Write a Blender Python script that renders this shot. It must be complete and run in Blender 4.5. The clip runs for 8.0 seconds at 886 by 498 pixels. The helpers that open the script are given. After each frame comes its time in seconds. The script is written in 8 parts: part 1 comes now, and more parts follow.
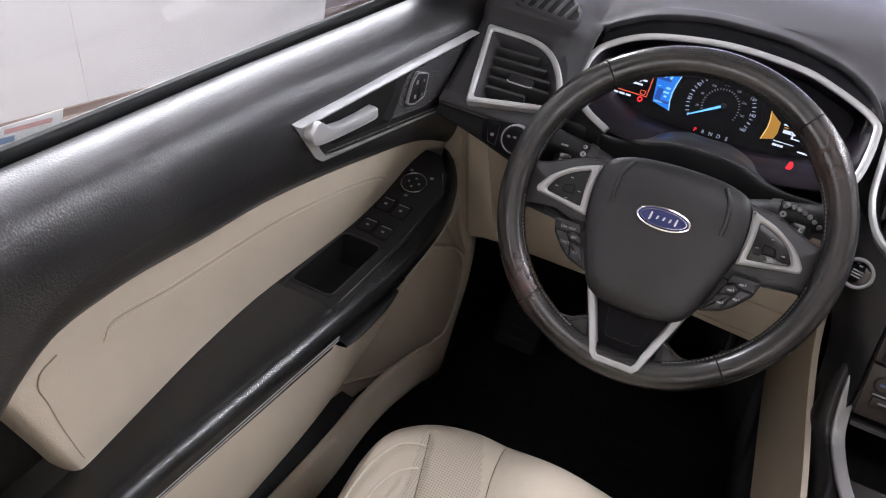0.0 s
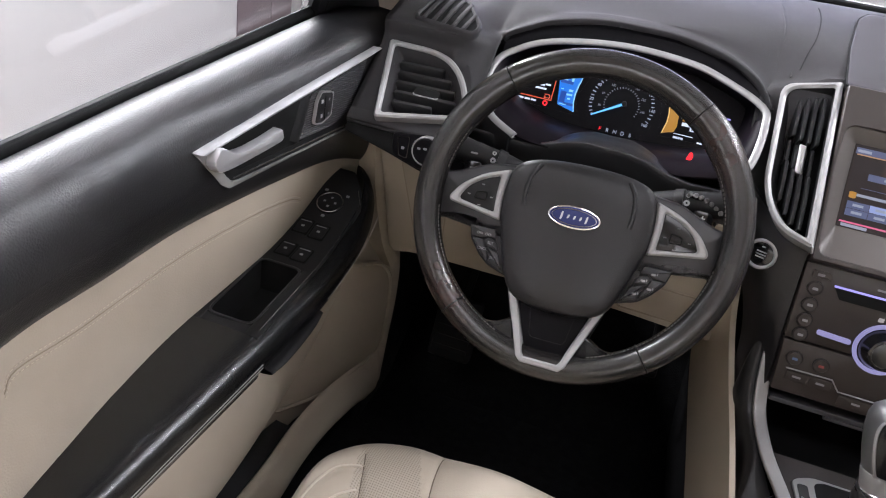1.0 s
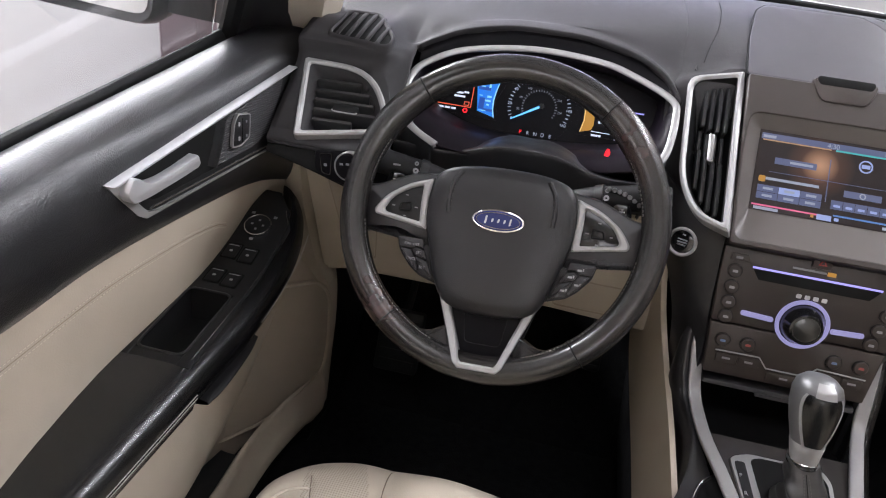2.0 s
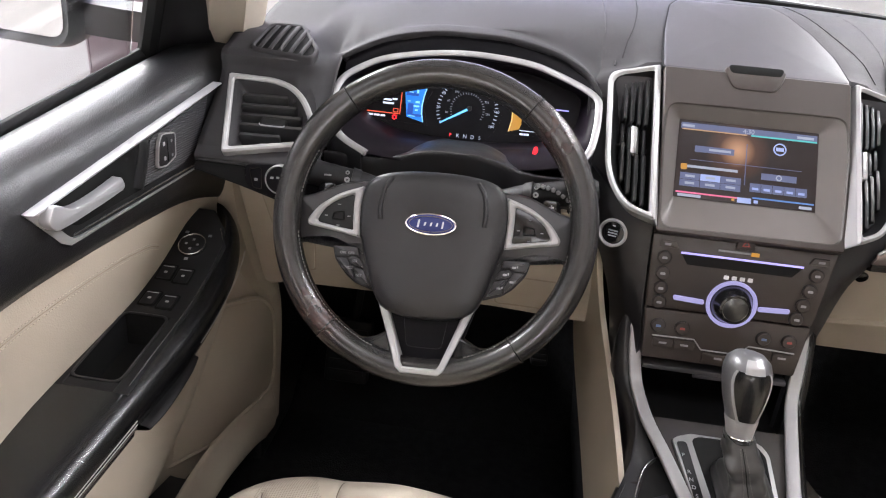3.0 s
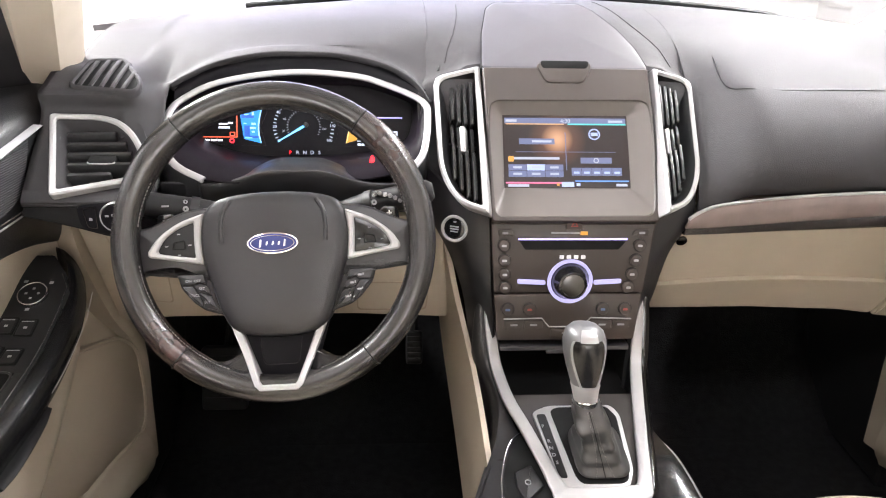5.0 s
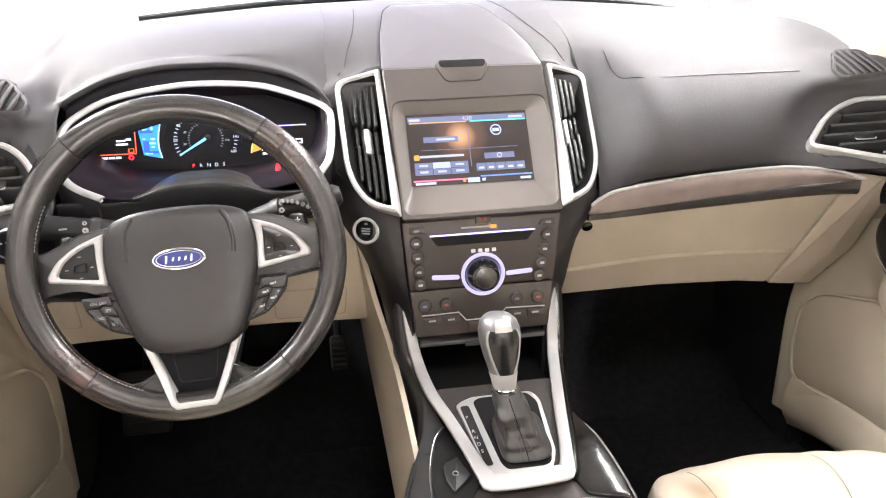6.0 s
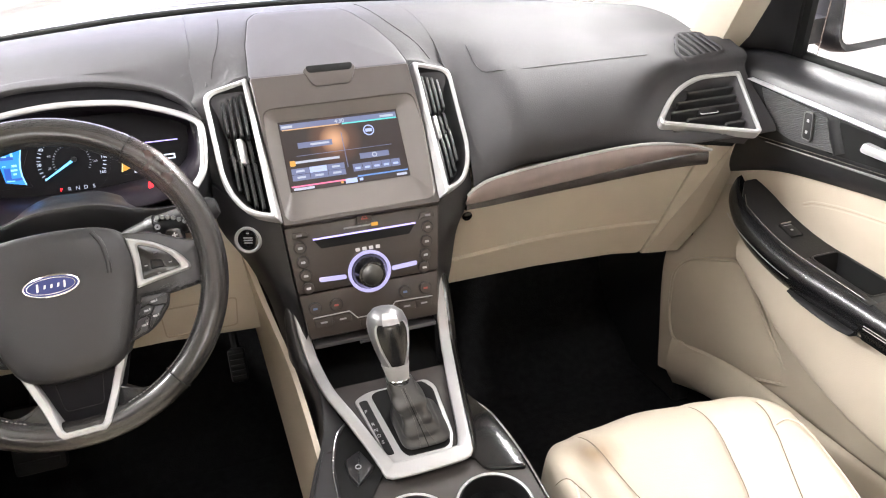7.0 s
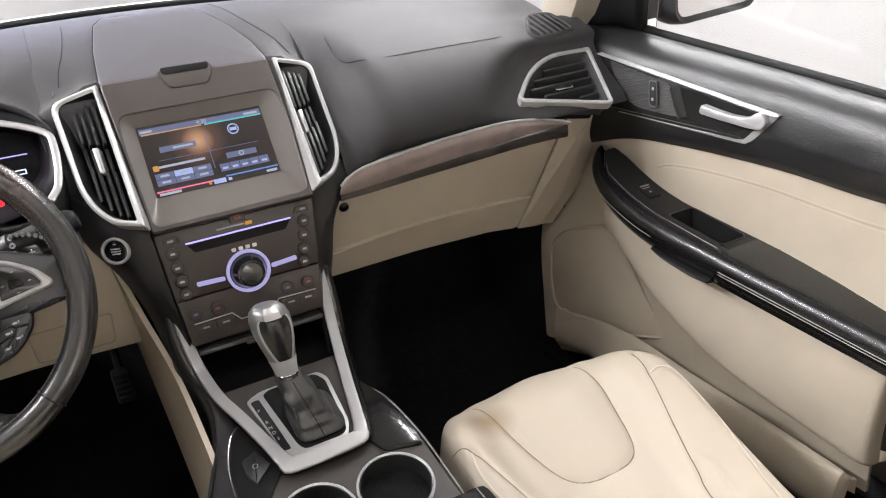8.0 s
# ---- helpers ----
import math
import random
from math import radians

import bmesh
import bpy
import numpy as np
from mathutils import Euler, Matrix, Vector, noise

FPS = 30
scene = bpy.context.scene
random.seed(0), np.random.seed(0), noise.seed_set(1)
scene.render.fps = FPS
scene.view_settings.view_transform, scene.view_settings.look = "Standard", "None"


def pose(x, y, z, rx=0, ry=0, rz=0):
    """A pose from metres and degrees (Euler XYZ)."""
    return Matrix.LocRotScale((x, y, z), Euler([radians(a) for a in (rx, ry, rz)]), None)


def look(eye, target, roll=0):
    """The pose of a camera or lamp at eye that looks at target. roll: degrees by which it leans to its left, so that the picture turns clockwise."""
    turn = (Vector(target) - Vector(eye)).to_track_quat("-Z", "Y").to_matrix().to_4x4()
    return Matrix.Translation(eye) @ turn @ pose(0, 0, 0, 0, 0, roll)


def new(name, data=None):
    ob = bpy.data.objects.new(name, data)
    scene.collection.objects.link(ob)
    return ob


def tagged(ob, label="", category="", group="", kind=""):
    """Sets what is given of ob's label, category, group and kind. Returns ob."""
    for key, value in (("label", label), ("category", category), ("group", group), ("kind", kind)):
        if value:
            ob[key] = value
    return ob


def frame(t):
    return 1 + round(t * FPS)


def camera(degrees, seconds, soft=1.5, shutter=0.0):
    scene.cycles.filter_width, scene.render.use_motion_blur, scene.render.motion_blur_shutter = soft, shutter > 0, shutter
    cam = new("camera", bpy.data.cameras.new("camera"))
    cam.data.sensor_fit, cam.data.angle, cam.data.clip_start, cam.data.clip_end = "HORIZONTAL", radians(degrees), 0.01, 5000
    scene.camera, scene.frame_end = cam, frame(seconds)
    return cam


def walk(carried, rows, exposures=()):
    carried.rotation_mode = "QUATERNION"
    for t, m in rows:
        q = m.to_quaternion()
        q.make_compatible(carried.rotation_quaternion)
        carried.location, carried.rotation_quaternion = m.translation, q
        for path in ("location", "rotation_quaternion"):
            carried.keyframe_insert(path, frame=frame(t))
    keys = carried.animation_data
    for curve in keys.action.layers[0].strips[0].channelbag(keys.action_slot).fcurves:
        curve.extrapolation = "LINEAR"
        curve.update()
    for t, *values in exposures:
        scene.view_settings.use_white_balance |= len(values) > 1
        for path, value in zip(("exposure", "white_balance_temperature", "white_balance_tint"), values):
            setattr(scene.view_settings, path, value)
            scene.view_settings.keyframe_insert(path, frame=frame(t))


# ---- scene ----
EXPO = [(0.0,0.05,6050,15),(1.5,0.05,6050,14),(3.0,0.5,6200,14),(3.5,0.82,6250,14),(4.5,1.1,6300,13),(6.0,1.47,6500,12),(7.0,1.14,6450,11),(8.0,0.42,6350,11)]
cam = camera(63.5, 8.0, soft=1.1)
PATH = [
    (0, (-0.356, -0.006, 1.375), (-0.933, 1.639, 0.395), 12.4),
    (0.5, (-0.345, -0.001, 1.374), (-0.86, 1.684, 0.429), 11.0),
    (1, (-0.336, 0.001, 1.377), (-0.765, 1.728, 0.463), 9.9),
    (1.5, (-0.324, 0.004, 1.379), (-0.685, 1.759, 0.492), 8.5),
    (3, (-0.289, 0.001, 1.385), (-0.468, 1.807, 0.544), 4.9),
    (3.5, (-0.279, -0.004, 1.387), (-0.385, 1.812, 0.554), 4.1),
    (4, (-0.267, -0.011, 1.393), (-0.297, 1.811, 0.569), 3.3),
    (4.5, (-0.245, -0.02, 1.401), (-0.206, 1.806, 0.584), 2.3),
    (6, (-0.21, -0.041, 1.405), (0.106, 1.762, 0.599), -0.4),
    (6.5, (-0.195, -0.057, 1.412), (0.242, 1.719, 0.603), -1.5),
    (7, (-0.184, -0.077, 1.413), (0.381, 1.66, 0.597), -2.6),
    (7.5, (-0.178, -0.092, 1.408), (0.519, 1.591, 0.582), -3.8),
    (8, (-0.168, -0.11, 1.401), (0.655, 1.51, 0.565), -4.8),
]
walk(cam, [(t, look(eye, target, roll)) for t, eye, target, roll in PATH], EXPO)

# ---- world and lights ----
world = bpy.data.worlds.new("world")
scene.world = world
world.use_nodes = True
world.node_tree.nodes["Background"].inputs[0].default_value = (0.80, 0.80, 0.92, 1)
world.node_tree.nodes["Background"].inputs[1].default_value = 0.30


def area_lamp(name, at, size_x, size_y, watts, aim, colour=(1.0, 0.97, 0.93), spread=180):
    data = bpy.data.lights.new(name, "AREA")
    data.shape, data.size, data.size_y, data.energy, data.color = "RECTANGLE", size_x, size_y, watts, colour
    data.spread = radians(spread)
    ob = new(name, data)
    ob.matrix_world = look(at, aim)
    return ob


area_lamp("ceiling_strip_left", (-2.2, 2.3, 2.92), 3.4, 0.18, 205, (-2.0, 2.3, 0.0), (1.0, 0.98, 0.96))
area_lamp("ceiling_strip_right", (1.65, 2.3, 2.95), 3.4, 0.16, 105, (1.8, 2.3, 0.0), (1.0, 0.98, 0.96))
area_lamp("softbox_front", (-0.3, 5.3, 2.45), 2.8, 0.9, 40, (-0.2, 1.2, 1.2), (0.70, 0.70, 1.0))
area_lamp("ceiling_light_roof", (-0.3, -0.6, 2.95), 2.4, 0.8, 20, (-0.3, -0.55, 0.0), (1.0, 0.98, 0.97))
# added fill: washes the unseen back wall so its bounce brightens the dash
area_lamp("back_wall_fill", (0.0, -3.6, 2.95), 5.0, 0.8, 950, (0.0, -5.0, 0.6), (1.0, 0.98, 0.97), 100)
# added wash lamp, only there to brighten the left wall
area_lamp("left_wall_fill", (-1.8, -1.2, 2.80), 4.0, 0.4, 14, (-3.0, -1.2, 0.2), (0.98, 0.99, 0.97), 80)

# ---- materials ----


def material(name, colour, rough=0.5, metal=0.0, spec=0.5, grain=0.0, grain_size=900.0, var=0.0, var_size=12.0, emit=0.0, coat=0.0, rough_var=0.0):
    m = bpy.data.materials.new(name)
    m.use_nodes = True
    nt = m.node_tree
    b = nt.nodes["Principled BSDF"]
    b.inputs["Base Color"].default_value = (*colour, 1)
    b.inputs["Roughness"].default_value = rough
    b.inputs["Metallic"].default_value = metal
    b.inputs["Specular IOR Level"].default_value = spec
    b.inputs["Coat Weight"].default_value = coat
    b.inputs["Coat Roughness"].default_value = 0.08
    if emit > 0:
        b.inputs["Emission Color"].default_value = (*colour, 1)
        b.inputs["Emission Strength"].default_value = emit
    tc = nt.nodes.new("ShaderNodeTexCoord")
    if var > 0 or rough_var > 0:
        n = nt.nodes.new("ShaderNodeTexNoise")
        n.inputs["Scale"].default_value, n.inputs["Detail"].default_value = var_size, 6.0
        nt.links.new(tc.outputs["Object"], n.inputs["Vector"])
        if var > 0:
            mr = nt.nodes.new("ShaderNodeMapRange")
            mr.inputs["From Min"].default_value, mr.inputs["From Max"].default_value = 0.3, 0.7
            mr.inputs["To Min"].default_value, mr.inputs["To Max"].default_value = 1 - var, 1 + var
            nt.links.new(n.outputs["Fac"], mr.inputs["Value"])
            mx = nt.nodes.new("ShaderNodeVectorMath")
            mx.operation = "SCALE"
            mx.inputs[0].default_value = colour
            nt.links.new(mr.outputs[0], mx.inputs["Scale"])
            nt.links.new(mx.outputs[0], b.inputs["Base Color"])
        if rough_var > 0:
            rr = nt.nodes.new("ShaderNodeMapRange")
            rr.inputs["From Min"].default_value, rr.inputs["From Max"].default_value = 0.3, 0.7
            rr.inputs["To Min"].default_value, rr.inputs["To Max"].default_value = rough - rough_var, rough + rough_var
            nt.links.new(n.outputs["Fac"], rr.inputs["Value"])
            nt.links.new(rr.outputs[0], b.inputs["Roughness"])
    if grain > 0:
        v = nt.nodes.new("ShaderNodeTexVoronoi")
        v.inputs["Scale"].default_value = grain_size
        n2 = nt.nodes.new("ShaderNodeTexNoise")
        n2.inputs["Scale"].default_value, n2.inputs["Detail"].default_value = grain_size * 0.35, 4.0
        ad = nt.nodes.new("ShaderNodeMath")
        ad.operation = "MULTIPLY_ADD"
        ad.inputs[1].default_value = 0.35
        bp = nt.nodes.new("ShaderNodeBump")
        bp.inputs["Strength"].default_value, bp.inputs["Distance"].default_value = grain, 0.0006
        nt.links.new(tc.outputs["Object"], v.inputs["Vector"])
        nt.links.new(tc.outputs["Object"], n2.inputs["Vector"])
        nt.links.new(n2.outputs["Fac"], ad.inputs[0])
        nt.links.new(v.outputs["Distance"], ad.inputs[2])
        nt.links.new(ad.outputs[0], bp.inputs["Height"])
        nt.links.new(bp.outputs[0], b.inputs["Normal"])
    return m


BLACK_SOFT = material("black_soft_plastic", (0.018, 0.0176, 0.019), 0.34, grain=0.16, grain_size=1000, var=0.12, rough_var=0.05)
DASH_SKIN = material("charcoal_dash_skin", (0.039, 0.0375, 0.0395), 0.58, spec=0.2, grain=0.35, grain_size=800, var=0.08, rough_var=0.04)
DOOR_SKIN = material("black_grained_door_skin", (0.014, 0.0138, 0.0152), 0.37, spec=0.7, grain=0.42, grain_size=520, var=0.12, rough_var=0.05)
BLACK_HARD = material("black_hard_plastic", (0.013, 0.013, 0.0135), 0.46, spec=0.28, grain=0.15, grain_size=1200, var=0.1)
BLACK_GLOSS = material("gloss_black_plastic", (0.010, 0.010, 0.011), 0.12, coat=0.5)
BLACK_MATT = material("matt_black", (0.006, 0.006, 0.006), 0.75, spec=0.2)
BLACK_LEATHER = material("black_leather", (0.007, 0.007, 0.0076), 0.26, spec=0.6, grain=0.10, grain_size=620)
WHEEL_LEATHER = material("worn_wheel_leather", (0.015, 0.0136, 0.0130), 0.27, spec=0.75, grain=0.05, grain_size=480)
wl = WHEEL_LEATHER.node_tree
last = None
for wear_at, wear_size in (((-0.500, 0.710, 0.945), (0.045, 0.05, 0.085)), ((-0.245, 0.815, 1.165), (0.05, 0.05, 0.085))):
    wco, wmap, wgr, wno, wmul, wmix = (wl.nodes.new("ShaderNode" + k) for k in ("TexCoord", "Mapping", "TexGradient", "TexNoise", "Math", "Mix"))
    wgr.gradient_type, wmap.vector_type, wmul.operation, wmix.data_type = "SPHERICAL", "TEXTURE", "MULTIPLY", "RGBA"
    wmap.inputs["Location"].default_value, wmap.inputs["Scale"].default_value = wear_at, wear_size
    wno.inputs["Scale"].default_value, wno.inputs["Detail"].default_value = 70.0, 4.0
    wmix.inputs[6].default_value, wmix.inputs[7].default_value = (0.015, 0.0136, 0.0130, 1), (0.075, 0.032, 0.026, 1)
    wrange = wl.nodes.new("ShaderNodeMapRange")
    wrange.inputs["From Min"].default_value, wrange.inputs["From Max"].default_value = 0.25, 0.85
    wl.links.new(wco.outputs["Object"], wmap.inputs["Vector"])
    wl.links.new(wmap.outputs["Vector"], wgr.inputs["Vector"])
    wl.links.new(wco.outputs["Object"], wno.inputs["Vector"])
    wl.links.new(wgr.outputs["Fac"], wmul.inputs[0])
    wl.links.new(wno.outputs["Fac"], wrange.inputs["Value"])
    wl.links.new(wrange.outputs[0], wmul.inputs[1])
    wl.links.new(wmul.outputs[0], wmix.inputs[0])
    if last is not None:
        wl.links.new(last.outputs[2], wmix.inputs[6])
    last = wmix
wl.links.new(last.outputs[2], wl.nodes["Principled BSDF"].inputs["Base Color"])
BEIGE = material("beige_leather", (0.47, 0.415, 0.335), 0.48, spec=0.4, grain=0.25, grain_size=520, var=0.05, rough_var=0.06)
BEIGE_STAINED = material("stained_beige_leather", (0.47, 0.415, 0.335), 0.48, spec=0.4, grain=0.25, grain_size=520, rough_var=0.06)
bs = BEIGE_STAINED.node_tree
bg, bmap, bmix, bco = bs.nodes.new("ShaderNodeTexGradient"), bs.nodes.new("ShaderNodeMapping"), bs.nodes.new("ShaderNodeMix"), bs.nodes.new("ShaderNodeTexCoord")
bg.gradient_type, bmap.vector_type, bmix.data_type = "SPHERICAL", "TEXTURE", "RGBA"
bmap.inputs["Location"].default_value, bmap.inputs["Scale"].default_value = (0.245, 0.612, 0.735), (0.052, 0.042, 0.052)
bmix.inputs[6].default_value, bmix.inputs[7].default_value = (0.47, 0.415, 0.335, 1), (0.25, 0.175, 0.105, 1)
bs.links.new(bco.outputs["Object"], bmap.inputs["Vector"])
bs.links.new(bmap.outputs["Vector"], bg.inputs["Vector"])
bs.links.new(bg.outputs["Fac"], bmix.inputs[0])
bs.links.new(bmix.outputs[2], bs.nodes["Principled BSDF"].inputs["Base Color"])
PERFORATED = material("perforated_beige_leather", (0.45, 0.395, 0.32), 0.5, spec=0.4, rough_var=0.04)
pt = PERFORATED.node_tree
pv, pm, pr, px = pt.nodes.new("ShaderNodeTexVoronoi"), pt.nodes.new("ShaderNodeTexCoord"), pt.nodes.new("ShaderNodeMapRange"), pt.nodes.new("ShaderNodeMix")
pv.inputs["Scale"].default_value, pv.inputs["Randomness"].default_value = 320.0, 0.0
pr.inputs["From Min"].default_value, pr.inputs["From Max"].default_value = 0.26, 0.36
px.data_type = "RGBA"
px.inputs[6].default_value, px.inputs[7].default_value = (0.30, 0.26, 0.21, 1), (0.45, 0.395, 0.32, 1)
pv.voronoi_dimensions = "2D"
pt.links.new(pm.outputs["Object"], pv.inputs["Vector"])
pt.links.new(pv.outputs["Distance"], pr.inputs["Value"])
pt.links.new(pr.outputs[0], px.inputs[0])
pt.links.new(px.outputs[2], pt.nodes["Principled BSDF"].inputs["Base Color"])
BEIGE_HARD = material("beige_plastic", (0.43, 0.375, 0.295), 0.5, spec=0.35, grain=0.25, grain_size=900, var=0.05, rough_var=0.05)
CARPET = material("black_carpet", (0.008, 0.008, 0.0084), 0.95, spec=0.1, grain=1.0, grain_size=350, var=0.35, var_size=60)
TAUPE = material("taupe_satin_plastic", (0.038, 0.0295, 0.0252), 0.40, grain=0.1, grain_size=1500, var=0.06)
# the same taupe, lightened to paint the light on the screen recess walls
TAUPE_LIT = material("taupe_plastic_painted_lit", (0.10, 0.088, 0.081), 0.36, var=0.05)
TAUPE_TRIM = material("taupe_brushed_trim", (0.20, 0.16, 0.148), 0.34, metal=0.35, var=0.12, var_size=30)
CONSOLE_GLOSS = material("dark_grey_gloss_panel", (0.045, 0.040, 0.038), 0.26, coat=0.4, var=0.1, var_size=12)
SILVER = material("satin_silver_trim", (0.36, 0.357, 0.355), 0.40, metal=0.30, var=0.03, rough_var=0.05)
PIANO = material("dark_gloss_panel", (0.010, 0.010, 0.010), 0.14, spec=0.5)
PRIVACY = material("dark_rear_trim", (0.03, 0.028, 0.027), 0.6, var=0.1)
DULL_THREAD = material("dull_grey_thread", (0.11, 0.105, 0.10), 0.7)
CHROME = material("chrome", (0.86, 0.86, 0.87), 0.08, metal=1.0)
WHITE_INK = material("white_marking", (0.62, 0.62, 0.62), 0.5)
GREY_INK = material("grey_marking", (0.25, 0.25, 0.26), 0.5)
LABEL_INK = material("dull_white_marking", (0.34, 0.34, 0.35), 0.5)
THREAD = material("grey_thread", (0.42, 0.40, 0.38), 0.7)
BEIGE_THREAD = material("beige_thread", (0.62, 0.56, 0.46), 0.7)
PIPING = material("pale_beige_piping", (0.60, 0.54, 0.45), 0.4, spec=0.5)
SEAM_DARK = material("dark_brown_seam", (0.13, 0.10, 0.075), 0.8)
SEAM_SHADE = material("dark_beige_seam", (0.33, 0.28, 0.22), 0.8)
GAITER = material("glossy_gaiter_leather", (0.026, 0.0255, 0.025), 0.36, spec=0.9, grain=0.06, grain_size=500)
DIAL_BLACK = material("deep_dial_black", (0.006, 0.0055, 0.007), 0.5, spec=0.1)
MAUVE = material("mauve_panel", (0.30, 0.23, 0.25), 0.4, var=0.12, var_size=2.0)
WALL_PAINT = material("white_studio_paint", (0.58, 0.575, 0.56), 0.7, spec=0.3, var=0.03, var_size=1.5)
FLOOR_TILE = material("brown_studio_floor", (0.16, 0.11, 0.09), 0.35, var=0.2, var_size=3.0)
WALL_JOINT = material("grey_wall_joint", (0.42, 0.42, 0.41), 0.7)
COWL = material("weathered_grey_plastic", (0.10, 0.098, 0.10), 0.6, grain=0.3, grain_size=200, var=0.35, var_size=35)
RUBBER = material("black_rubber", (0.008, 0.008, 0.008), 0.6, spec=0.2)
BODY_PAINT = material("white_body_paint", (0.55, 0.55, 0.53), 0.35, coat=0.6)
PILLAR = material("cream_pillar_cloth", (0.44, 0.39, 0.315), 0.8, spec=0.2, grain=0.3, grain_size=1500, var=0.04)


def glow(name, colour, strength):
    m = material(name, (0.012, 0.012, 0.014), 0.4, emit=strength)
    m.node_tree.nodes["Principled BSDF"].inputs["Emission Color"].default_value = (*colour, 1)
    return m


GLOW_WHITE = glow("lit_white", (0.70, 0.76, 0.92), 1.0)
GLOW_BLUE = glow("lit_blue", (0.008, 0.22, 0.85), 0.85)
GLOW_DIAL = glow("lit_dial_marks", (0.58, 0.64, 0.80), 0.7)
GLOW_CYAN = glow("lit_cyan", (0.09, 0.46, 0.95), 1.3)
GLOW_LILAC = glow("lit_lilac", (0.42, 0.36, 0.95), 1.1)
GLOW_RED = glow("lit_red", (1.0, 0.012, 0.02), 1.6)
GLOW_AMBER = glow("lit_amber", (0.52, 0.25, 0.015), 0.8)
GLOW_SLATE = glow("lit_slate_blue", (0.045, 0.055, 0.11), 1.5)
GLOW_GREEN = glow("lit_teal", (0.05, 0.45, 0.42), 0.9)
GLOW_PINK = glow("lit_pink", (0.75, 0.12, 0.25), 0.9)

GLOW_LILAC_SOFT = glow("lit_lilac_soft", (0.38, 0.35, 0.62), 0.72)
HANDLE = material("bright_satin_metal", (0.56, 0.56, 0.58), 0.30, metal=0.45)
TRIM_BAND = material("dark_brown_gloss_band", (0.020, 0.015, 0.014), 0.25, coat=0.3)
SLAT = material("black_satin_slat", (0.024, 0.024, 0.025), 0.34, spec=0.6)
BOWL_GLOSS = material("dark_gloss_bowl", (0.011, 0.0085, 0.012), 0.42, spec=0.1)
KNOB_SHELL = material("polished_grey_shell", (0.17, 0.17, 0.173), 0.36, metal=0.55)
GLOW_TEXT = glow("lit_screen_text", (0.34, 0.37, 0.45), 0.8)
GLOW_GREY = glow("lit_dim_marks", (0.30, 0.32, 0.38), 0.6)
GLOW_PALE = glow("lit_pale_amber", (0.95, 0.66, 0.22), 0.9)
GLOW_SALMON = glow("lit_salmon", (1.0, 0.13, 0.05), 0.8)
GLOW_BLUE_DEEP = glow("lit_deep_blue", (0.004, 0.07, 0.42), 0.8)
GLOW_ICE = glow("lit_ice_blue", (0.30, 0.66, 1.0), 1.0)
GLOW_BLUE_DIM = glow("lit_blue_dim", (0.08, 0.22, 0.55), 0.8)
GLOW_AMBER_DIM = glow("lit_amber_dim", (0.55, 0.30, 0.12), 0.8)
GLOW_SLATE_LIGHT = glow("lit_slate_light", (0.18, 0.22, 0.38), 1.5)
SCREEN_BACK = material("dark_screen", (0.012, 0.010, 0.010), 0.25, emit=0.6, spec=0.2)
sb = SCREEN_BACK.node_tree
sg, sm, sr, sc = sb.nodes.new("ShaderNodeTexGradient"), sb.nodes.new("ShaderNodeMapping"), sb.nodes.new("ShaderNodeValToRGB"), sb.nodes.new("ShaderNodeTexCoord")
sg.gradient_type = "SPHERICAL"
sm.vector_type = "TEXTURE"
sm.inputs["Location"].default_value, sm.inputs["Scale"].default_value = (-0.012, 0.936, 1.142), (0.042, 0.042, 0.042)
sr.color_ramp.elements[0].color, sr.color_ramp.elements[1].color = (0.018, 0.012, 0.011, 1), (0.62, 0.33, 0.18, 1)
se = sr.color_ramp.elements.new(0.45)
se.color = (0.075, 0.036, 0.022, 1)
sb.links.new(sc.outputs["Object"], sm.inputs["Vector"])
sb.links.new(sm.outputs["Vector"], sg.inputs["Vector"])
sb.links.new(sg.outputs["Fac"], sr.inputs["Fac"])
sb.links.new(sr.outputs["Color"], sb.nodes["Principled BSDF"].inputs["Emission Color"])
sb.nodes["Principled BSDF"].inputs["Emission Strength"].default_value = 0.8
CHROME_DARK = material("polished_grey_metal", (0.55, 0.55, 0.56), 0.22, metal=0.95)
MESH_WEAVE = material("ribbed_dark_weave", (0.05, 0.05, 0.052), 0.4)
mw = MESH_WEAVE.node_tree
wv = mw.nodes.new("ShaderNodeTexWave")
wv.bands_direction, wv.inputs["Scale"].default_value = "Z", 110.0
tcw, bw = mw.nodes.new("ShaderNodeTexCoord"), mw.nodes.new("ShaderNodeBump")
bw.inputs["Strength"].default_value, bw.inputs["Distance"].default_value = 1.0, 0.001
mw.links.new(tcw.outputs["Object"], wv.inputs["Vector"])
mw.links.new(wv.outputs["Fac"], bw.inputs["Height"])
mw.links.new(bw.outputs[0], mw.nodes["Principled BSDF"].inputs["Normal"])
GLASS = bpy.data.materials.new("clear_glass")
GLASS.use_nodes = True
gb = GLASS.node_tree.nodes["Principled BSDF"]
gb.inputs["Base Color"].default_value = (0.95, 0.97, 0.97, 1)
gb.inputs["Transmission Weight"].default_value = 1.0
gb.inputs["Roughness"].default_value = 0.0
gb.inputs["IOR"].default_value = 1.45
LID_SKIN = material("smooth_grey_lid", (0.062, 0.060, 0.065), 0.30, grain=0.12, grain_size=1400, var=0.05)
MIRROR = material("mirror_glass", (0.92, 0.92, 0.92), 0.02, metal=1.0)

# ---- mesh helpers ----
EYE_SIDE = Vector((-0.05, 0.2, 1.45))
BASE = {}


def thing(name, at, label, category, group="", kind=""):
    ob = new(name)
    ob.empty_display_size = 0.05
    ob.location = at
    BASE[ob] = Vector(at)
    return tagged(ob, label, category, group, kind)


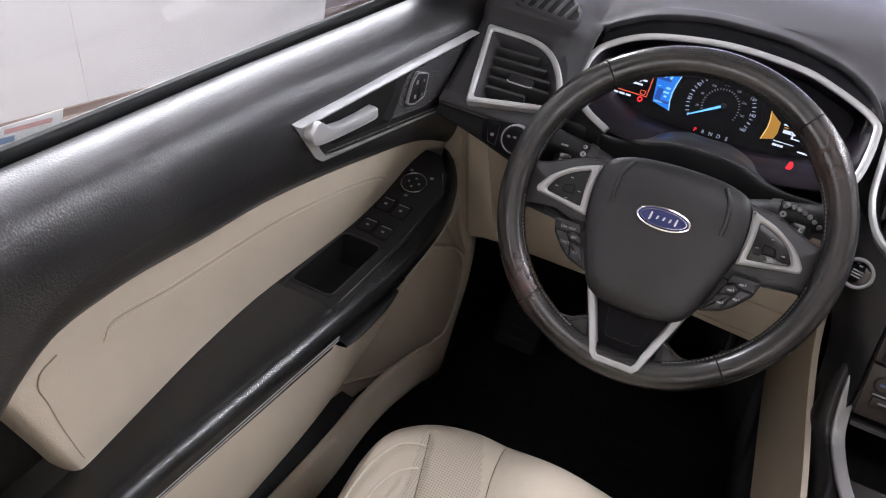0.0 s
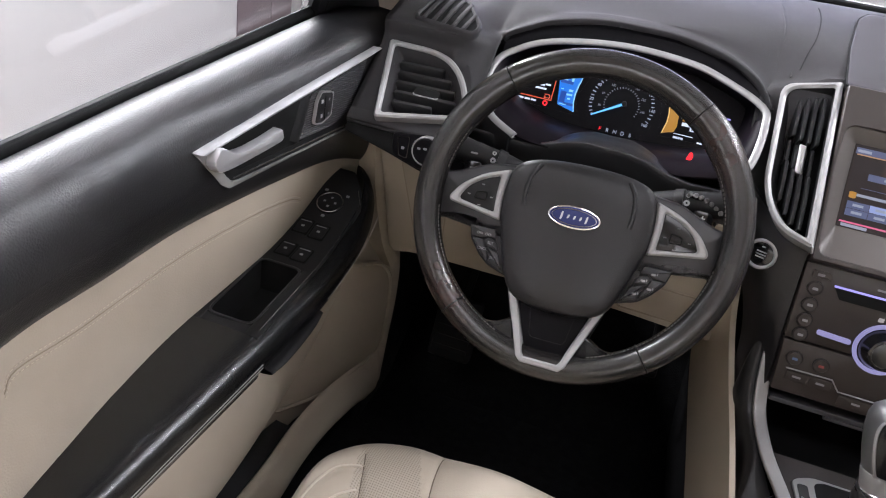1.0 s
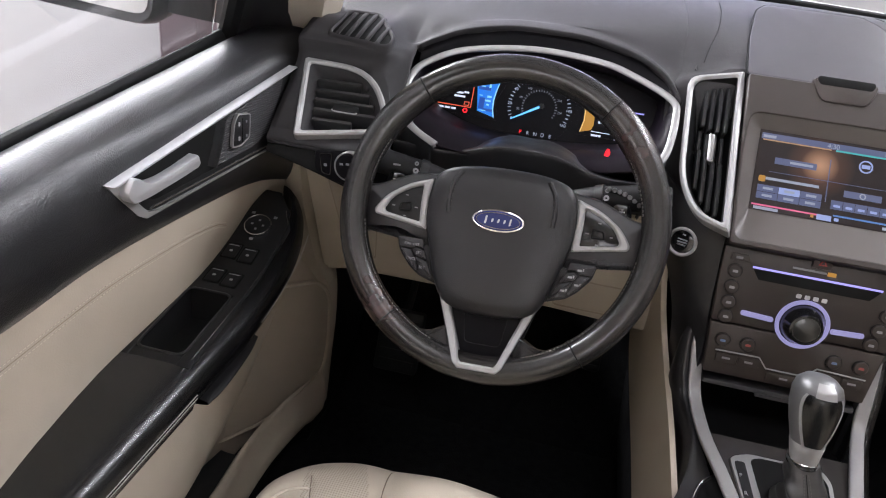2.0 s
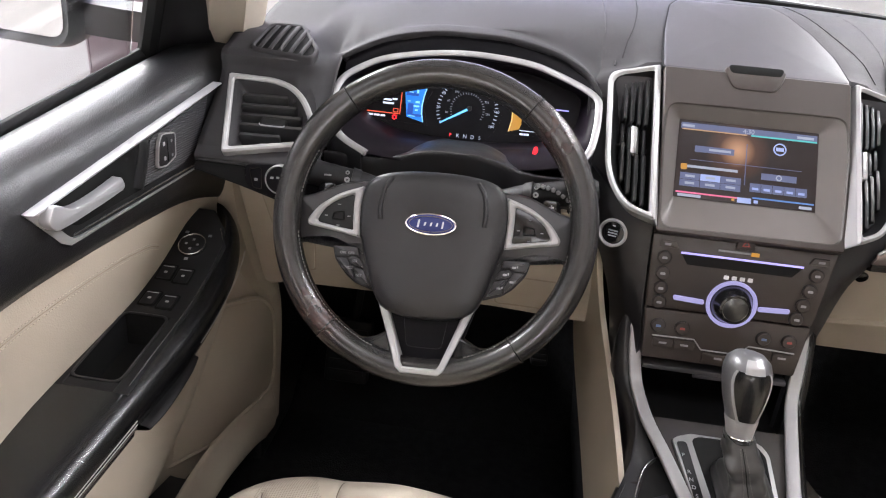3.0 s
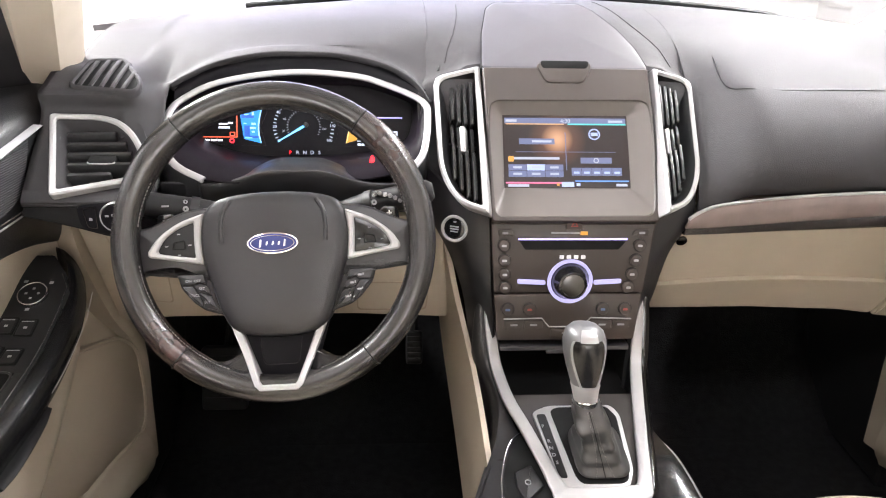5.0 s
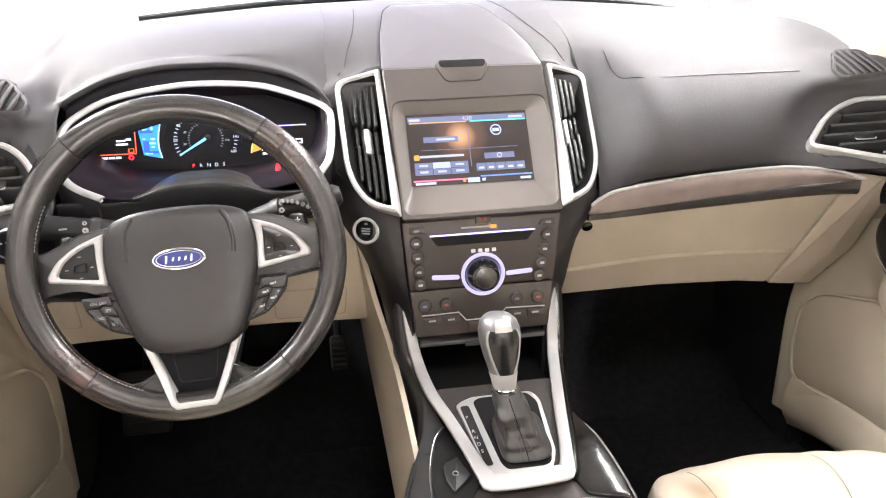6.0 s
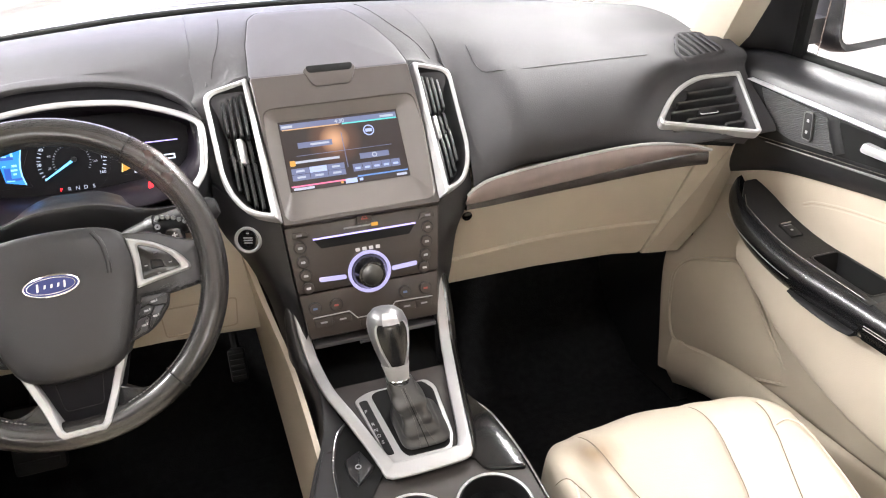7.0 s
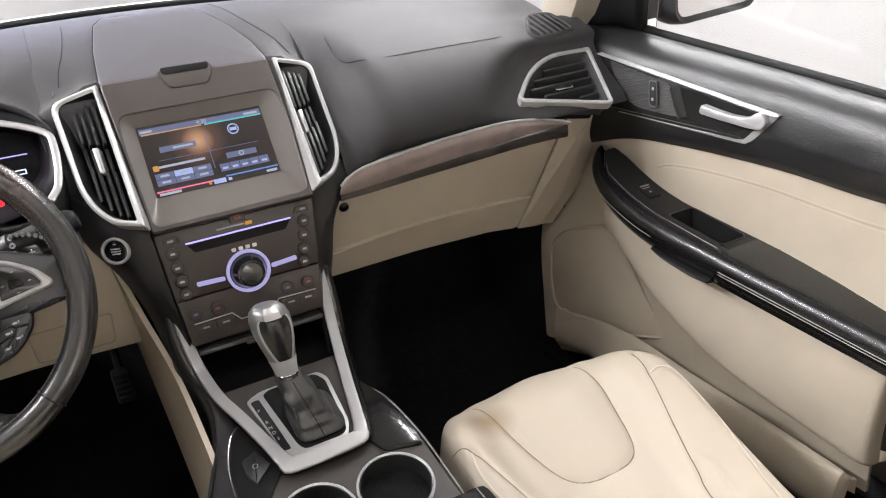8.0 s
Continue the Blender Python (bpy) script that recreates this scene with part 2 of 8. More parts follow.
def part(name, bm, mat, parent=None, label="", smooth=True):
    bmesh.ops.recalc_face_normals(bm, faces=bm.faces[:])
    me = bpy.data.meshes.new(name)
    if smooth:
        for f in bm.faces:
            f.smooth = True
        for e in bm.edges:
            if len(e.link_faces) == 2 and e.calc_face_angle(0.0) > radians(38):
                e.smooth = False
    bm.to_mesh(me)
    bm.free()
    me.materials.append(mat)
    ob = new(name, me)
    if parent is not None:
        ob.parent = parent
        if parent in BASE:
            ob.matrix_parent_inverse = Matrix.Translation(-BASE[parent])
    if label:
        ob["label"] = label
    return ob


def thicken(ob, depth, offset=-1.0):
    mod = ob.modifiers.new("thickness", "SOLIDIFY")
    mod.thickness, mod.offset, mod.use_even_offset = depth, offset, False
    return ob


class Plane:
    """A flat working frame: u to the right, v up along the surface, w out of it."""

    def __init__(self, origin, u, v):
        self.o = Vector(origin)
        self.u = Vector(u).normalized()
        self.n = self.u.cross(Vector(v)).normalized()
        self.v = self.n.cross(self.u).normalized()

    def at(self, u, v, w=0.0):
        return self.o + self.u * u + self.v * v + self.n * w

    def uv(self, p):
        d = Vector(p) - self.o
        return (d.dot(self.u), d.dot(self.v))

    def matrix(self, u, v, w=0.0):
        m = Matrix((self.u, self.v, self.n)).transposed().to_4x4()
        m.translation = self.at(u, v, w)
        return m


def fillet(pts, r, n=4):
    """A polygon with rounded corners; r is one radius or one for each corner."""
    out, k = [], len(pts)
    for i, p in enumerate(pts):
        a, b, c = Vector(pts[i - 1][:2]), Vector(p[:2]), Vector(pts[(i + 1) % k][:2])
        rr = r[i] if isinstance(r, (list, tuple)) else r
        d1, d2 = (a - b), (c - b)
        if rr <= 0 or d1.length < 1e-6 or d2.length < 1e-6:
            out.append((b.x, b.y))
            continue
        cut = min(rr, d1.length * 0.48, d2.length * 0.48)
        p1, p2 = b + d1.normalized() * cut, b + d2.normalized() * cut
        for j in range(n + 1):
            t = j / n
            q = p1 * (1 - t) ** 2 + b * 2 * t * (1 - t) + p2 * t * t
            out.append((q.x, q.y))
    return out


def shrink(pts, d):
    """The polygon moved inwards by d."""
    k = len(pts)
    area = sum(pts[i - 1][0] * pts[i][1] - pts[i][0] * pts[i - 1][1] for i in range(k))
    s = 1 if area > 0 else -1
    out = []
    for i in range(k):
        a, b, c = Vector(pts[i - 1]), Vector(pts[i]), Vector(pts[(i + 1) % k])
        e1, e2 = (b - a), (c - b)
        if e1.length < 1e-7 or e2.length < 1e-7:
            e1 = e2 = (c - a)
        n1, n2 = Vector((-e1.y, e1.x)).normalized(), Vector((-e2.y, e2.x)).normalized()
        m = (n1 + n2)
        m = m.normalized() if m.length > 1e-6 else n1
        q = b + m * (s * d / max(0.45, m.dot(n1)))
        out.append((q.x, q.y))
    return out


def prism(pl, pts, w0, w1, soft=0.0, bm=None):
    """A slab with the outline pts from height w0 to w1, its upper rim eased by soft."""
    bm = bm or bmesh.new()
    layers = [(pts, w0), (pts, w1 - soft)]
    if soft > 0:
        layers += [(shrink(pts, soft * 0.3), w1 - soft * 0.3), (shrink(pts, soft), w1)]
    rings = [[bm.verts.new(pl.at(u, v, w)) for u, v in ps] for ps, w in layers]
    k = len(pts)
    for a, b in zip(rings, rings[1:]):
        for i in range(k):
            bm.faces.new((a[i - 1], a[i], b[i], b[i - 1]))
    bm.faces.new(rings[0])
    bm.faces.new(rings[-1])
    return bm


def hoop(pl, outer, inner, w0, w1, soft=0.0, inner_w=None, bm=None):
    """A flat frame between two outlines of as many corners."""
    bm = bm or bmesh.new()
    iw = w1 if inner_w is None else inner_w
    layers = [(outer, w0), (outer, w1 - soft)]
    if soft > 0:
        layers += [(shrink(outer, soft), w1), (shrink(inner, -soft), iw)]
        layers += [(inner, iw - soft)]
    else:
        layers += [(inner, iw)]
    layers += [(inner, w0)]
    rings = [[bm.verts.new(pl.at(u, v, w)) for u, v in ps] for ps, w in layers]
    k = len(outer)
    rings.append(rings[0])
    for a, b in zip(rings, rings[1:]):
        for i in range(k):
            bm.faces.new((a[i - 1], a[i], b[i], b[i - 1]))
    return bm


def disc(n, r, cx=0.0, cy=0.0, ry=None):
    return [(cx + r * math.cos(2 * math.pi * i / n), cy + (ry or r) * math.sin(2 * math.pi * i / n)) for i in range(n)]


def curve3(pts, per=6, closed=False):
    """A smooth line through the points."""
    ps = [Vector(p) for p in pts]
    k, out = len(ps), []
    for i in range(k if closed else k - 1):
        if closed:
            a, b, c, d = ps[i - 1], ps[i], ps[(i + 1) % k], ps[(i + 2) % k]
        else:
            b, c = ps[i], ps[i + 1]
            a = ps[i - 1] if i else b * 2 - c
            d = ps[i + 2] if i + 2 < k else c * 2 - b
        for j in range(per):
            t = j / per
            out.append(0.5 * (2 * b + (c - a) * t + (2 * a - 5 * b + 4 * c - d) * t * t + (3 * b - a - 3 * c + d) * t ** 3))
    if not closed:
        out.append(ps[-1])
    return out


def tube(path, rx, ry=None, sides=8, closed=False, up=(0, 0, 1), bm=None, box_like=1.0):
    """A rod along a line of points; rx across, ry along up (a number or one for each point)."""
    bm = bm or bmesh.new()
    path = [Vector(p) for p in path]
    k = len(path)
    ry = rx if ry is None else ry
    rings = []
    for i, p in enumerate(path):
        a = path[i - 1] if (i or closed) else p
        b = path[(i + 1) % k] if (i + 1 < k or closed) else p
        t = (b - a).normalized()
        side = t.cross(Vector(up))
        side = side.normalized() if side.length > 1e-5 else t.cross(Vector((1, 0, 0))).normalized()
        top = side.cross(t)
        ax = rx[i] if isinstance(rx, (list, tuple)) else rx
        ay = ry[i] if isinstance(ry, (list, tuple)) else ry
        ring = [(math.cos(2 * math.pi * (j + 0.5) / sides), math.sin(2 * math.pi * (j + 0.5) / sides)) for j in range(sides)]
        ring = [(math.copysign(abs(c) ** box_like, c), math.copysign(abs(q) ** box_like, q)) for c, q in ring]
        rings.append([bm.verts.new(p + side * ax * c + top * ay * q) for c, q in ring])
    pairs = list(zip(rings, rings[1:])) + ([(rings[-1], rings[0])] if closed else [])
    for a, b in pairs:
        for j in range(sides):
            bm.faces.new((a[j - 1], a[j], b[j], b[j - 1]))
    if not closed:
        bm.faces.new(rings[0])
        bm.faces.new(rings[-1])
    return bm


def net(rows, per_u=4, per_v=4, bm=None, straight=False):
    """A smooth sheet through a net of points: rows of as many points each."""
    bm = bm or bmesh.new()
    fine = [curve3(r, per_u) if per_u > 1 else [Vector(p) for p in r] for r in rows]
    cols = list(zip(*fine))
    cols = [curve3(c, per_v) if per_v > 1 else [Vector(p) for p in c] for c in cols]
    grid = [[bm.verts.new(p) for p in c] for c in cols]
    for a, b in zip(grid, grid[1:]):
        for i in range(len(a) - 1):
            bm.faces.new((a[i], a[i + 1], b[i + 1], b[i]))
    return bm


def inside(p, poly):
    """Whether a flat point lies in a polygon."""
    hit, k = False, len(poly)
    for i in range(k):
        (a, b), (c, d) = poly[i - 1], poly[i]
        if (b > p[1]) != (d > p[1]) and p[0] < (c - a) * (p[1] - b) / (d - b) + a:
            hit = not hit
    return hit


def span(poly, u):
    """The lowest and highest v of a polygon at u."""
    vs = []
    for i in range(len(poly)):
        (a, b), (c, d) = poly[i - 1], poly[i]
        if (a > u) != (c > u):
            vs.append(b + (d - b) * (u - a) / (c - a))
    return (min(vs), max(vs)) if vs else (0.0, 0.0)


def thick_net(rows, depth, per_u=4, per_v=4, hole=None):
    """A smooth sheet with a second skin at depth behind it and closed edges."""
    bm = net(rows, per_u, per_v)
    if hole:
        gone = [f for f in bm.faces if inside(hole[0].uv(f.calc_center_median()), hole[1])]
        bmesh.ops.delete(bm, geom=gone, context="FACES")
    bm.normal_update()
    mid = sum((v.co for v in bm.verts), Vector()) / len(bm.verts)
    away = sum((f.normal * f.calc_area() for f in bm.faces), Vector())
    sign = -1.0 if away.dot(EYE_SIDE - mid) > 0 else 1.0
    front, rim = bm.faces[:], [e for e in bm.edges if len(e.link_faces) == 1]
    back = {v: bm.verts.new(v.co + v.normal * depth * sign) for v in bm.verts[:]}
    for f in front:
        bm.faces.new([back[v] for v in reversed(f.verts)])
    for e in rim:
        a, b = e.verts
        bm.faces.new((a, b, back[b], back[a]))
    return bm


def dome(pl, pts, w0, w1, rise):
    """A slab whose top swells by rise in the middle."""
    bm = bmesh.new()
    cu, cv = sum(p[0] for p in pts) / len(pts), sum(p[1] for p in pts) / len(pts)
    layers = [(1.0, w0), (1.0, w1 - 0.0015), (0.99, w1 - 0.0003), (0.97, w1)] + [(k, w1 + rise * (1 - (k / 0.97) ** 2)) for k in (0.85, 0.6, 0.3, 0.08)]
    rings = [[bm.verts.new(pl.at(cu + (u - cu) * k, cv + (v - cv) * k, w)) for u, v in pts] for k, w in layers]
    for a, b in zip(rings, rings[1:]):
        for i in range(len(pts)):
            bm.faces.new((a[i - 1], a[i], b[i], b[i - 1]))
    bm.faces.new(rings[0])
    bm.faces.new(rings[-1])
    return bm


def dashes(path, normal, count, mat, parent, name="stitching", thick=0.0007, fill=0.62):
    """A row of small stitches along a line."""
    pts = [Vector(p) for p in path]
    run = [0.0]
    for a, b in zip(pts, pts[1:]):
        run.append(run[-1] + (b - a).length)

    def along(d):
        for i in range(len(pts) - 1):
            if d <= run[i + 1]:
                return pts[i].lerp(pts[i + 1], (d - run[i]) / max(run[i + 1] - run[i], 1e-9))
        return pts[-1]

    bm = bmesh.new()
    step = run[-1] / count
    for i in range(count):
        tube([along(step * i), along(step * (i + fill * 0.5)) + Vector(normal) * thick * 0.5, along(step * (i + fill))], thick, thick, 5, bm=bm)
    return part(name, bm, mat, parent)


def box(lo, hi, soft=0.0, bm=None):
    bm = bm or bmesh.new()
    made = bmesh.ops.create_cube(bm, size=1.0, matrix=Matrix.Translation([(a + b) / 2 for a, b in zip(lo, hi)]) @ Matrix.Diagonal([b - a for a, b in zip(lo, hi)] + [1]))
    if soft > 0:
        edges = {e for v in made["verts"] for e in v.link_edges}
        bmesh.ops.bevel(bm, geom=list(edges), offset=soft, segments=2, affect="EDGES", profile=0.6)
    return bm


def lathe(axis_at, axis, profile, n=32, bm=None):
    """A turned body: profile holds (radius, height) along the axis."""
    bm = bm or bmesh.new()
    axis = Vector(axis).normalized()
    a = axis.orthogonal().normalized()
    b = axis.cross(a)
    at = Vector(axis_at)
    rings = [[bm.verts.new(at + axis * h + (a * math.cos(2 * math.pi * i / n) + b * math.sin(2 * math.pi * i / n)) * max(r, 1e-5)) for i in range(n)] for r, h in profile]
    for p, q in zip(rings, rings[1:]):
        for i in range(n):
            bm.faces.new((p[i - 1], p[i], q[i], q[i - 1]))
    bm.faces.new(rings[0])
    bm.faces.new(rings[-1])
    return bm


def letters(name, words, size, m, mat, parent, deep=0.0003):
    cu = bpy.data.curves.new(name, "FONT")
    cu.body, cu.size, cu.extrude, cu.align_x, cu.align_y = words, size, deep, "CENTER", "CENTER"
    tmp = bpy.data.objects.new(name, cu)
    me = bpy.data.meshes.new_from_object(tmp)
    bpy.data.objects.remove(tmp)
    bpy.data.curves.remove(cu)
    me.transform(m)
    me.materials.clear()
    me.materials.append(mat)
    ob = new(name, me)
    ob.parent = parent
    if parent in BASE:
        ob.matrix_parent_inverse = Matrix.Translation(-BASE[parent])
    return ob


def bar(pl, u, v, wide, high, w, mat, parent, name="marking", deep=0.0006, round_by=0.0):
    pts = [(u - wide / 2, v - high / 2), (u + wide / 2, v - high / 2), (u + wide / 2, v + high / 2), (u - wide / 2, v + high / 2)]
    if round_by > 0:
        pts = fillet(pts, round_by, 3)
    return part(name, prism(pl, pts, w, w + deep), mat, parent, smooth=False)


# ---- the studio round the car ----


def setting(name, bm, mat, label, category, smooth=False):
    return tagged(part(name, bm, mat, smooth=smooth), label, category, kind="structure")


setting("ground", box((-7, -6, -0.1), (6, 8, 0.0)), FLOOR_TILE, "brown tiled studio floor under the car", "floor")
setting("wall_left", box((-3.1, -5, 0.0), (-3.0, 4.18, 3.0)), WALL_PAINT, "plain white studio wall with a fine vertical joint", "wall")
setting("wall_right", box((3.2, -5, 0.0), (3.3, 7, 3.0)), WALL_PAINT, "plain white studio wall beside the car", "wall")
setting("wall_front", box((-7, 6.0, 0.0), (3.2, 6.1, 3.0)), WALL_PAINT, "plain white studio wall ahead of the car", "wall")
setting("wall_back", box((-3.2, -5.1, 0.0), (3.2, -5.0, 3.0)), WALL_PAINT, "plain white studio wall behind the car", "wall")
setting("wall_side_room", box((-7.0, -5, 0.0), (-6.9, 6.0, 3.0)), WALL_PAINT, "plain white wall of the side room", "wall")
setting("studio_ceiling", box((-7, -5, 3.0), (3.2, 6.0, 3.1)), WALL_PAINT, "plain white studio ceiling with light panels", "ceiling")
setting("baseboard", box((-3.0, -5, 0.0), (-2.985, 4.18, 0.035)), FLOOR_TILE, "narrow brown skirting along the white wall", "skirting")
for k in range(5):
    setting("mauve_panel", box((-3.62, 4.10 + 0.52 * k, 0.0), (-3.60, 4.61 + 0.52 * k, 2.2), 0.004), MAUVE, "mauve panelling beyond the end of the white wall", "wall panel")
setting("wall_joint", tube([(-2.999, 2.275, 0.03), (-2.999, 2.20, 0.5), (-2.999, 2.10, 1.2)], 0.0012, sides=5), WALL_JOINT, "thin grey joint in the studio wall", "joint")

# ---- car shell ----
setting("car_floor", box((-0.74, -1.2, 0.34), (0.74, 1.6, 0.42), 0.01), CARPET, "black carpet over the car's floor", "carpet")
setting("footwell_front", thick_net([[(-0.74, 1.18, 0.42), (0, 1.18, 0.42), (0.74, 1.18, 0.42)], [(-0.74, 1.36, 0.60), (0, 1.36, 0.60), (0.74, 1.36, 0.60)], [(-0.74, 1.42, 1.15), (0, 1.42, 1.15), (0.74, 1.42, 1.15)]], 0.01), CARPET, "black carpet rising at the front of the footwells", "carpet", True)
setting("tunnel", box((-0.115, -0.6, 0.42), (0.135, 1.40, 0.74), 0.03), CARPET, "black carpeted tunnel under the console", "carpet")
for s in (-1, 1):
    lo, hi = sorted((s * 0.735, s * 0.80))
    setting("sill_panel", box((lo, -1.2, 0.3), (hi, 1.6, 0.56)), CARPET, "black side of the footwell below the door", "side wall")
    lo, hi = sorted((s * 0.70, s * 0.80))
    setting("kick_panel", box((lo, 1.02, 0.42), (hi, 1.6, 1.18), 0.01), BLACK_HARD, "black side panel ahead of the door", "side wall")
    # windscreen pillar, leaning back towards the roof
    foot, head = Vector((s * 0.755, 1.100, 1.175)), Vector((s * 0.500, 0.585, 1.575))
    pillar = thing("windscreen_pillar", foot, "cream cloth-covered windscreen pillar", "pillar", "windscreen pillars", "structure")
    bm = bmesh.new()
    sec = [(-0.030, -0.045), (-0.040, 0.010), (-0.036, 0.030), (0.0, 0.042), (0.034, 0.030), (0.036, -0.030), (0.015, -0.055)]
    tube_rings = []
    for k in range(7):
        p = foot.lerp(head, k / 6)
        tube_rings.append([bm.verts.new(p + Vector((s * a, b, 0.3 * b))) for a, b in sec])
    for a, b in zip(tube_rings, tube_rings[1:]):
        for i in range(len(sec)):
            bm.faces.new((a[i - 1], a[i], b[i], b[i - 1]))
    bm.faces.new(tube_rings[0])
    bm.faces.new(tube_rings[-1])
    part("pillar_cover", bm, PILLAR, pillar)
HEAD_ROWS = ((0.60, 1.60, 0.92), (0.53, 1.620, 0.95), (0.46, 1.635, 0.96), (-0.4, 1.675, 1.0), (-0.95, 1.66, 1.0), (-1.3, 1.62, 1.0))


def head_net(xs, rows):
    return thick_net([[(x * k, y, z - 0.05 * (x / 0.6) ** 2) for x in xs] for y, z, k in rows], 0.02)


# headliner, out of view; its roof opening is added to let the top lamp in
for s in (-1, 1):
    setting("door_pillar_trim", thick_net([[(s * x, y, z) for x, z in ((0.80, 1.10), (0.795, 0.95), (0.79, 0.75), (0.785, 0.42))] for y in (0.36, 0.30, 0.1, -0.24)], 0.02, 3, 2), PRIVACY, "dark trim behind the end of the front door", "side wall", True)
roof = part("headliner", head_net((-0.62, -0.3, 0.0, 0.3, 0.62), HEAD_ROWS[:3]), PILLAR)
for sx in (-1, 1):
    part("side_rail", head_net((sx * 0.40, sx * 0.50, sx * 0.62), HEAD_ROWS[2:5]), PILLAR, roof)
part("rear_panel", head_net((-0.62, -0.3, 0.0, 0.3, 0.62), HEAD_ROWS[4:]), PILLAR, roof)
tagged(roof, "unseen cream cloth headliner with an opening added for top light", "headliner", kind="structure")
for s in (-1, 1):
    setting("rear_side_trim", thick_net([[(s * 0.76, y, 0.42), (s * 0.77, y, 0.8), (s * 0.80, y, 1.10)] for y in (-0.22, -0.6, -1.0, -1.34)], 0.02, 3, 2), PRIVACY, "dark rear side trim below the windows", "side wall", True)
setting("rear_end_trim", box((-0.80, -1.36, 0.42), (0.80, -1.32, 1.08), 0.01), PRIVACY, "dark rear end of the cabin below its window", "rear wall")
wind = part("windscreen", thick_net([[(-0.73, 1.50, 1.24), (-0.35, 1.60, 1.275), (0, 1.63, 1.285), (0.35, 1.60, 1.275), (0.73, 1.50, 1.24)], [(-0.66, 1.03, 1.44), (-0.33, 1.10, 1.47), (0, 1.12, 1.475), (0.33, 1.10, 1.47), (0.66, 1.03, 1.44)], [(-0.50, 0.60, 1.57), (-0.3, 0.62, 1.625), (0, 0.63, 1.635), (0.3, 0.62, 1.625), (0.50, 0.60, 1.57)]], 0.005), GLASS)
tagged(wind, "clear raked windscreen over the dashboard", "windscreen", kind="structure")
wind.visible_shadow = False
seal = part("windscreen_seal", tube(curve3([(-0.54, 1.505, 1.257), (-0.42, 1.52, 1.267), (-0.25, 1.535, 1.279), (0, 1.542, 1.285), (0.25, 1.535, 1.279), (0.5, 1.51, 1.262), (0.70, 1.475, 1.232)], 5), 0.008, 0.006, 8), RUBBER)
tagged(seal, "black rubber seal at the windscreen's foot", "seal", kind="structure")

rows = []
for x in (-0.80, -0.5, -0.25, 0.0, 0.25, 0.5, 0.80):
    bow = 0.14 * (x / 0.8) ** 2
    rows.append([(x, 1.53 - bow, 1.268 - 0.05 * (x / 0.8) ** 2), (x, 1.60 - bow, 1.262 - 0.05 * (x / 0.8) ** 2), (x, 1.80 - bow, 1.250 - 0.05 * (x / 0.8) ** 2), (x, 2.30 - bow, 1.232 - 0.06 * (x / 0.8) ** 2), (x, 2.75 - bow, 1.190 - 0.06 * (x / 0.8) ** 2), (x, 2.90 - bow, 1.05)])
setting("cowl_panel", thick_net(rows, 0.01, 3, 3), COWL, "grey cowl and bonnet beyond the windscreen", "bonnet", True)

# ---- dashboard ----
dash = thing("dashboard", (0, 1.2, 0.95), "charcoal soft-touch dashboard with a curved hood", "dashboard")
FRONT = [(1.54, 1.278), (1.42, 1.288), (1.30, 1.292), (1.18, 1.283), (1.08, 1.258)]


def skin_row(x):
    """Heights of the dash top, which fall a little towards the doors."""
    d = 0.052 * (abs(x) / 0.69) ** 2
    return [(x, y - (0.05 if y > 1.5 else 0.02) * (x / 0.69) ** 2, z - d * (0.75 if y < 1.4 else 0.9)) for y, z in FRONT]


def ease(a, b, t):
    t = min(max((t - a) / (b - a), 0), 1)
    return t * t * (3 - 2 * t)


def mix(p, q, k):
    return [(a + (c - a) * k, b + (d - b) * k) for (a, b), (c, d) in zip(p, q)]


VO = Plane((0, 0.883, 1.1275), (1, 0, 0), (0, 0.8, 0.62))
VENT = [(0.687, 0.063), (0.602, 0.064), (0.560, 0.048), (0.530, 0.028), (0.492, -0.012), (0.492, -0.024), (0.650, -0.067), (0.660, -0.064)]
VENT_R = [0.006, 0.02, 0.03, 0.03, 0.012, 0.01, 0.004, 0.006]


VENT_DRIVER = [(0.689, 0.064), (0.625, 0.063), (0.598, 0.055), (0.578, 0.038), (0.562, 0.014), (0.552, -0.010), (0.550, -0.038), (0.662, -0.064)]


def vent_raw(s):
    return [(s * a, b) for a, b in (VENT if s > 0 else VENT_DRIVER)]


def vent_outline(s):
    return fillet(vent_raw(s), VENT_R)


INNER = [(1.014, 1.214), (0.980, 1.178), (0.948, 1.140), (0.922, 1.110), (0.902, 1.085), (0.888, 1.045)]
BULGE = [(1.0, 1.226), (0.945, 1.203), (0.900, 1.168), (0.874, 1.125), (0.876, 1.095), (0.892, 1.074)]
HOOD_SIDE = [(1.006, 1.213), (0.988, 1.205), (0.967, 1.190), (0.946, 1.168), (0.912, 1.130), (0.888, 1.085)]
OUTER_R = [(0.995, 1.221), (0.955, 1.209), (0.930, 1.197), (0.925, 1.166), (0.842, 1.0935), (0.868, 1.082)]
OUTER = [(0.995, 1.221), (0.955, 1.209), (0.930, 1.197), (0.925, 1.166), (0.836, 1.088), (0.858, 1.068)]


def pad_row(x, s=1):
    tail = mix(mix(INNER, BULGE, ease(0.185, 0.26, x)), OUTER_R, ease(0.42, 0.56, x))
    if s < 0:
        tail = mix(HOOD_SIDE, OUTER, ease(0.548, 0.590, x))
    return [(s * p, y, z) for p, y, z in skin_row(x)] + [(s * x, y, z) for y, z in tail]


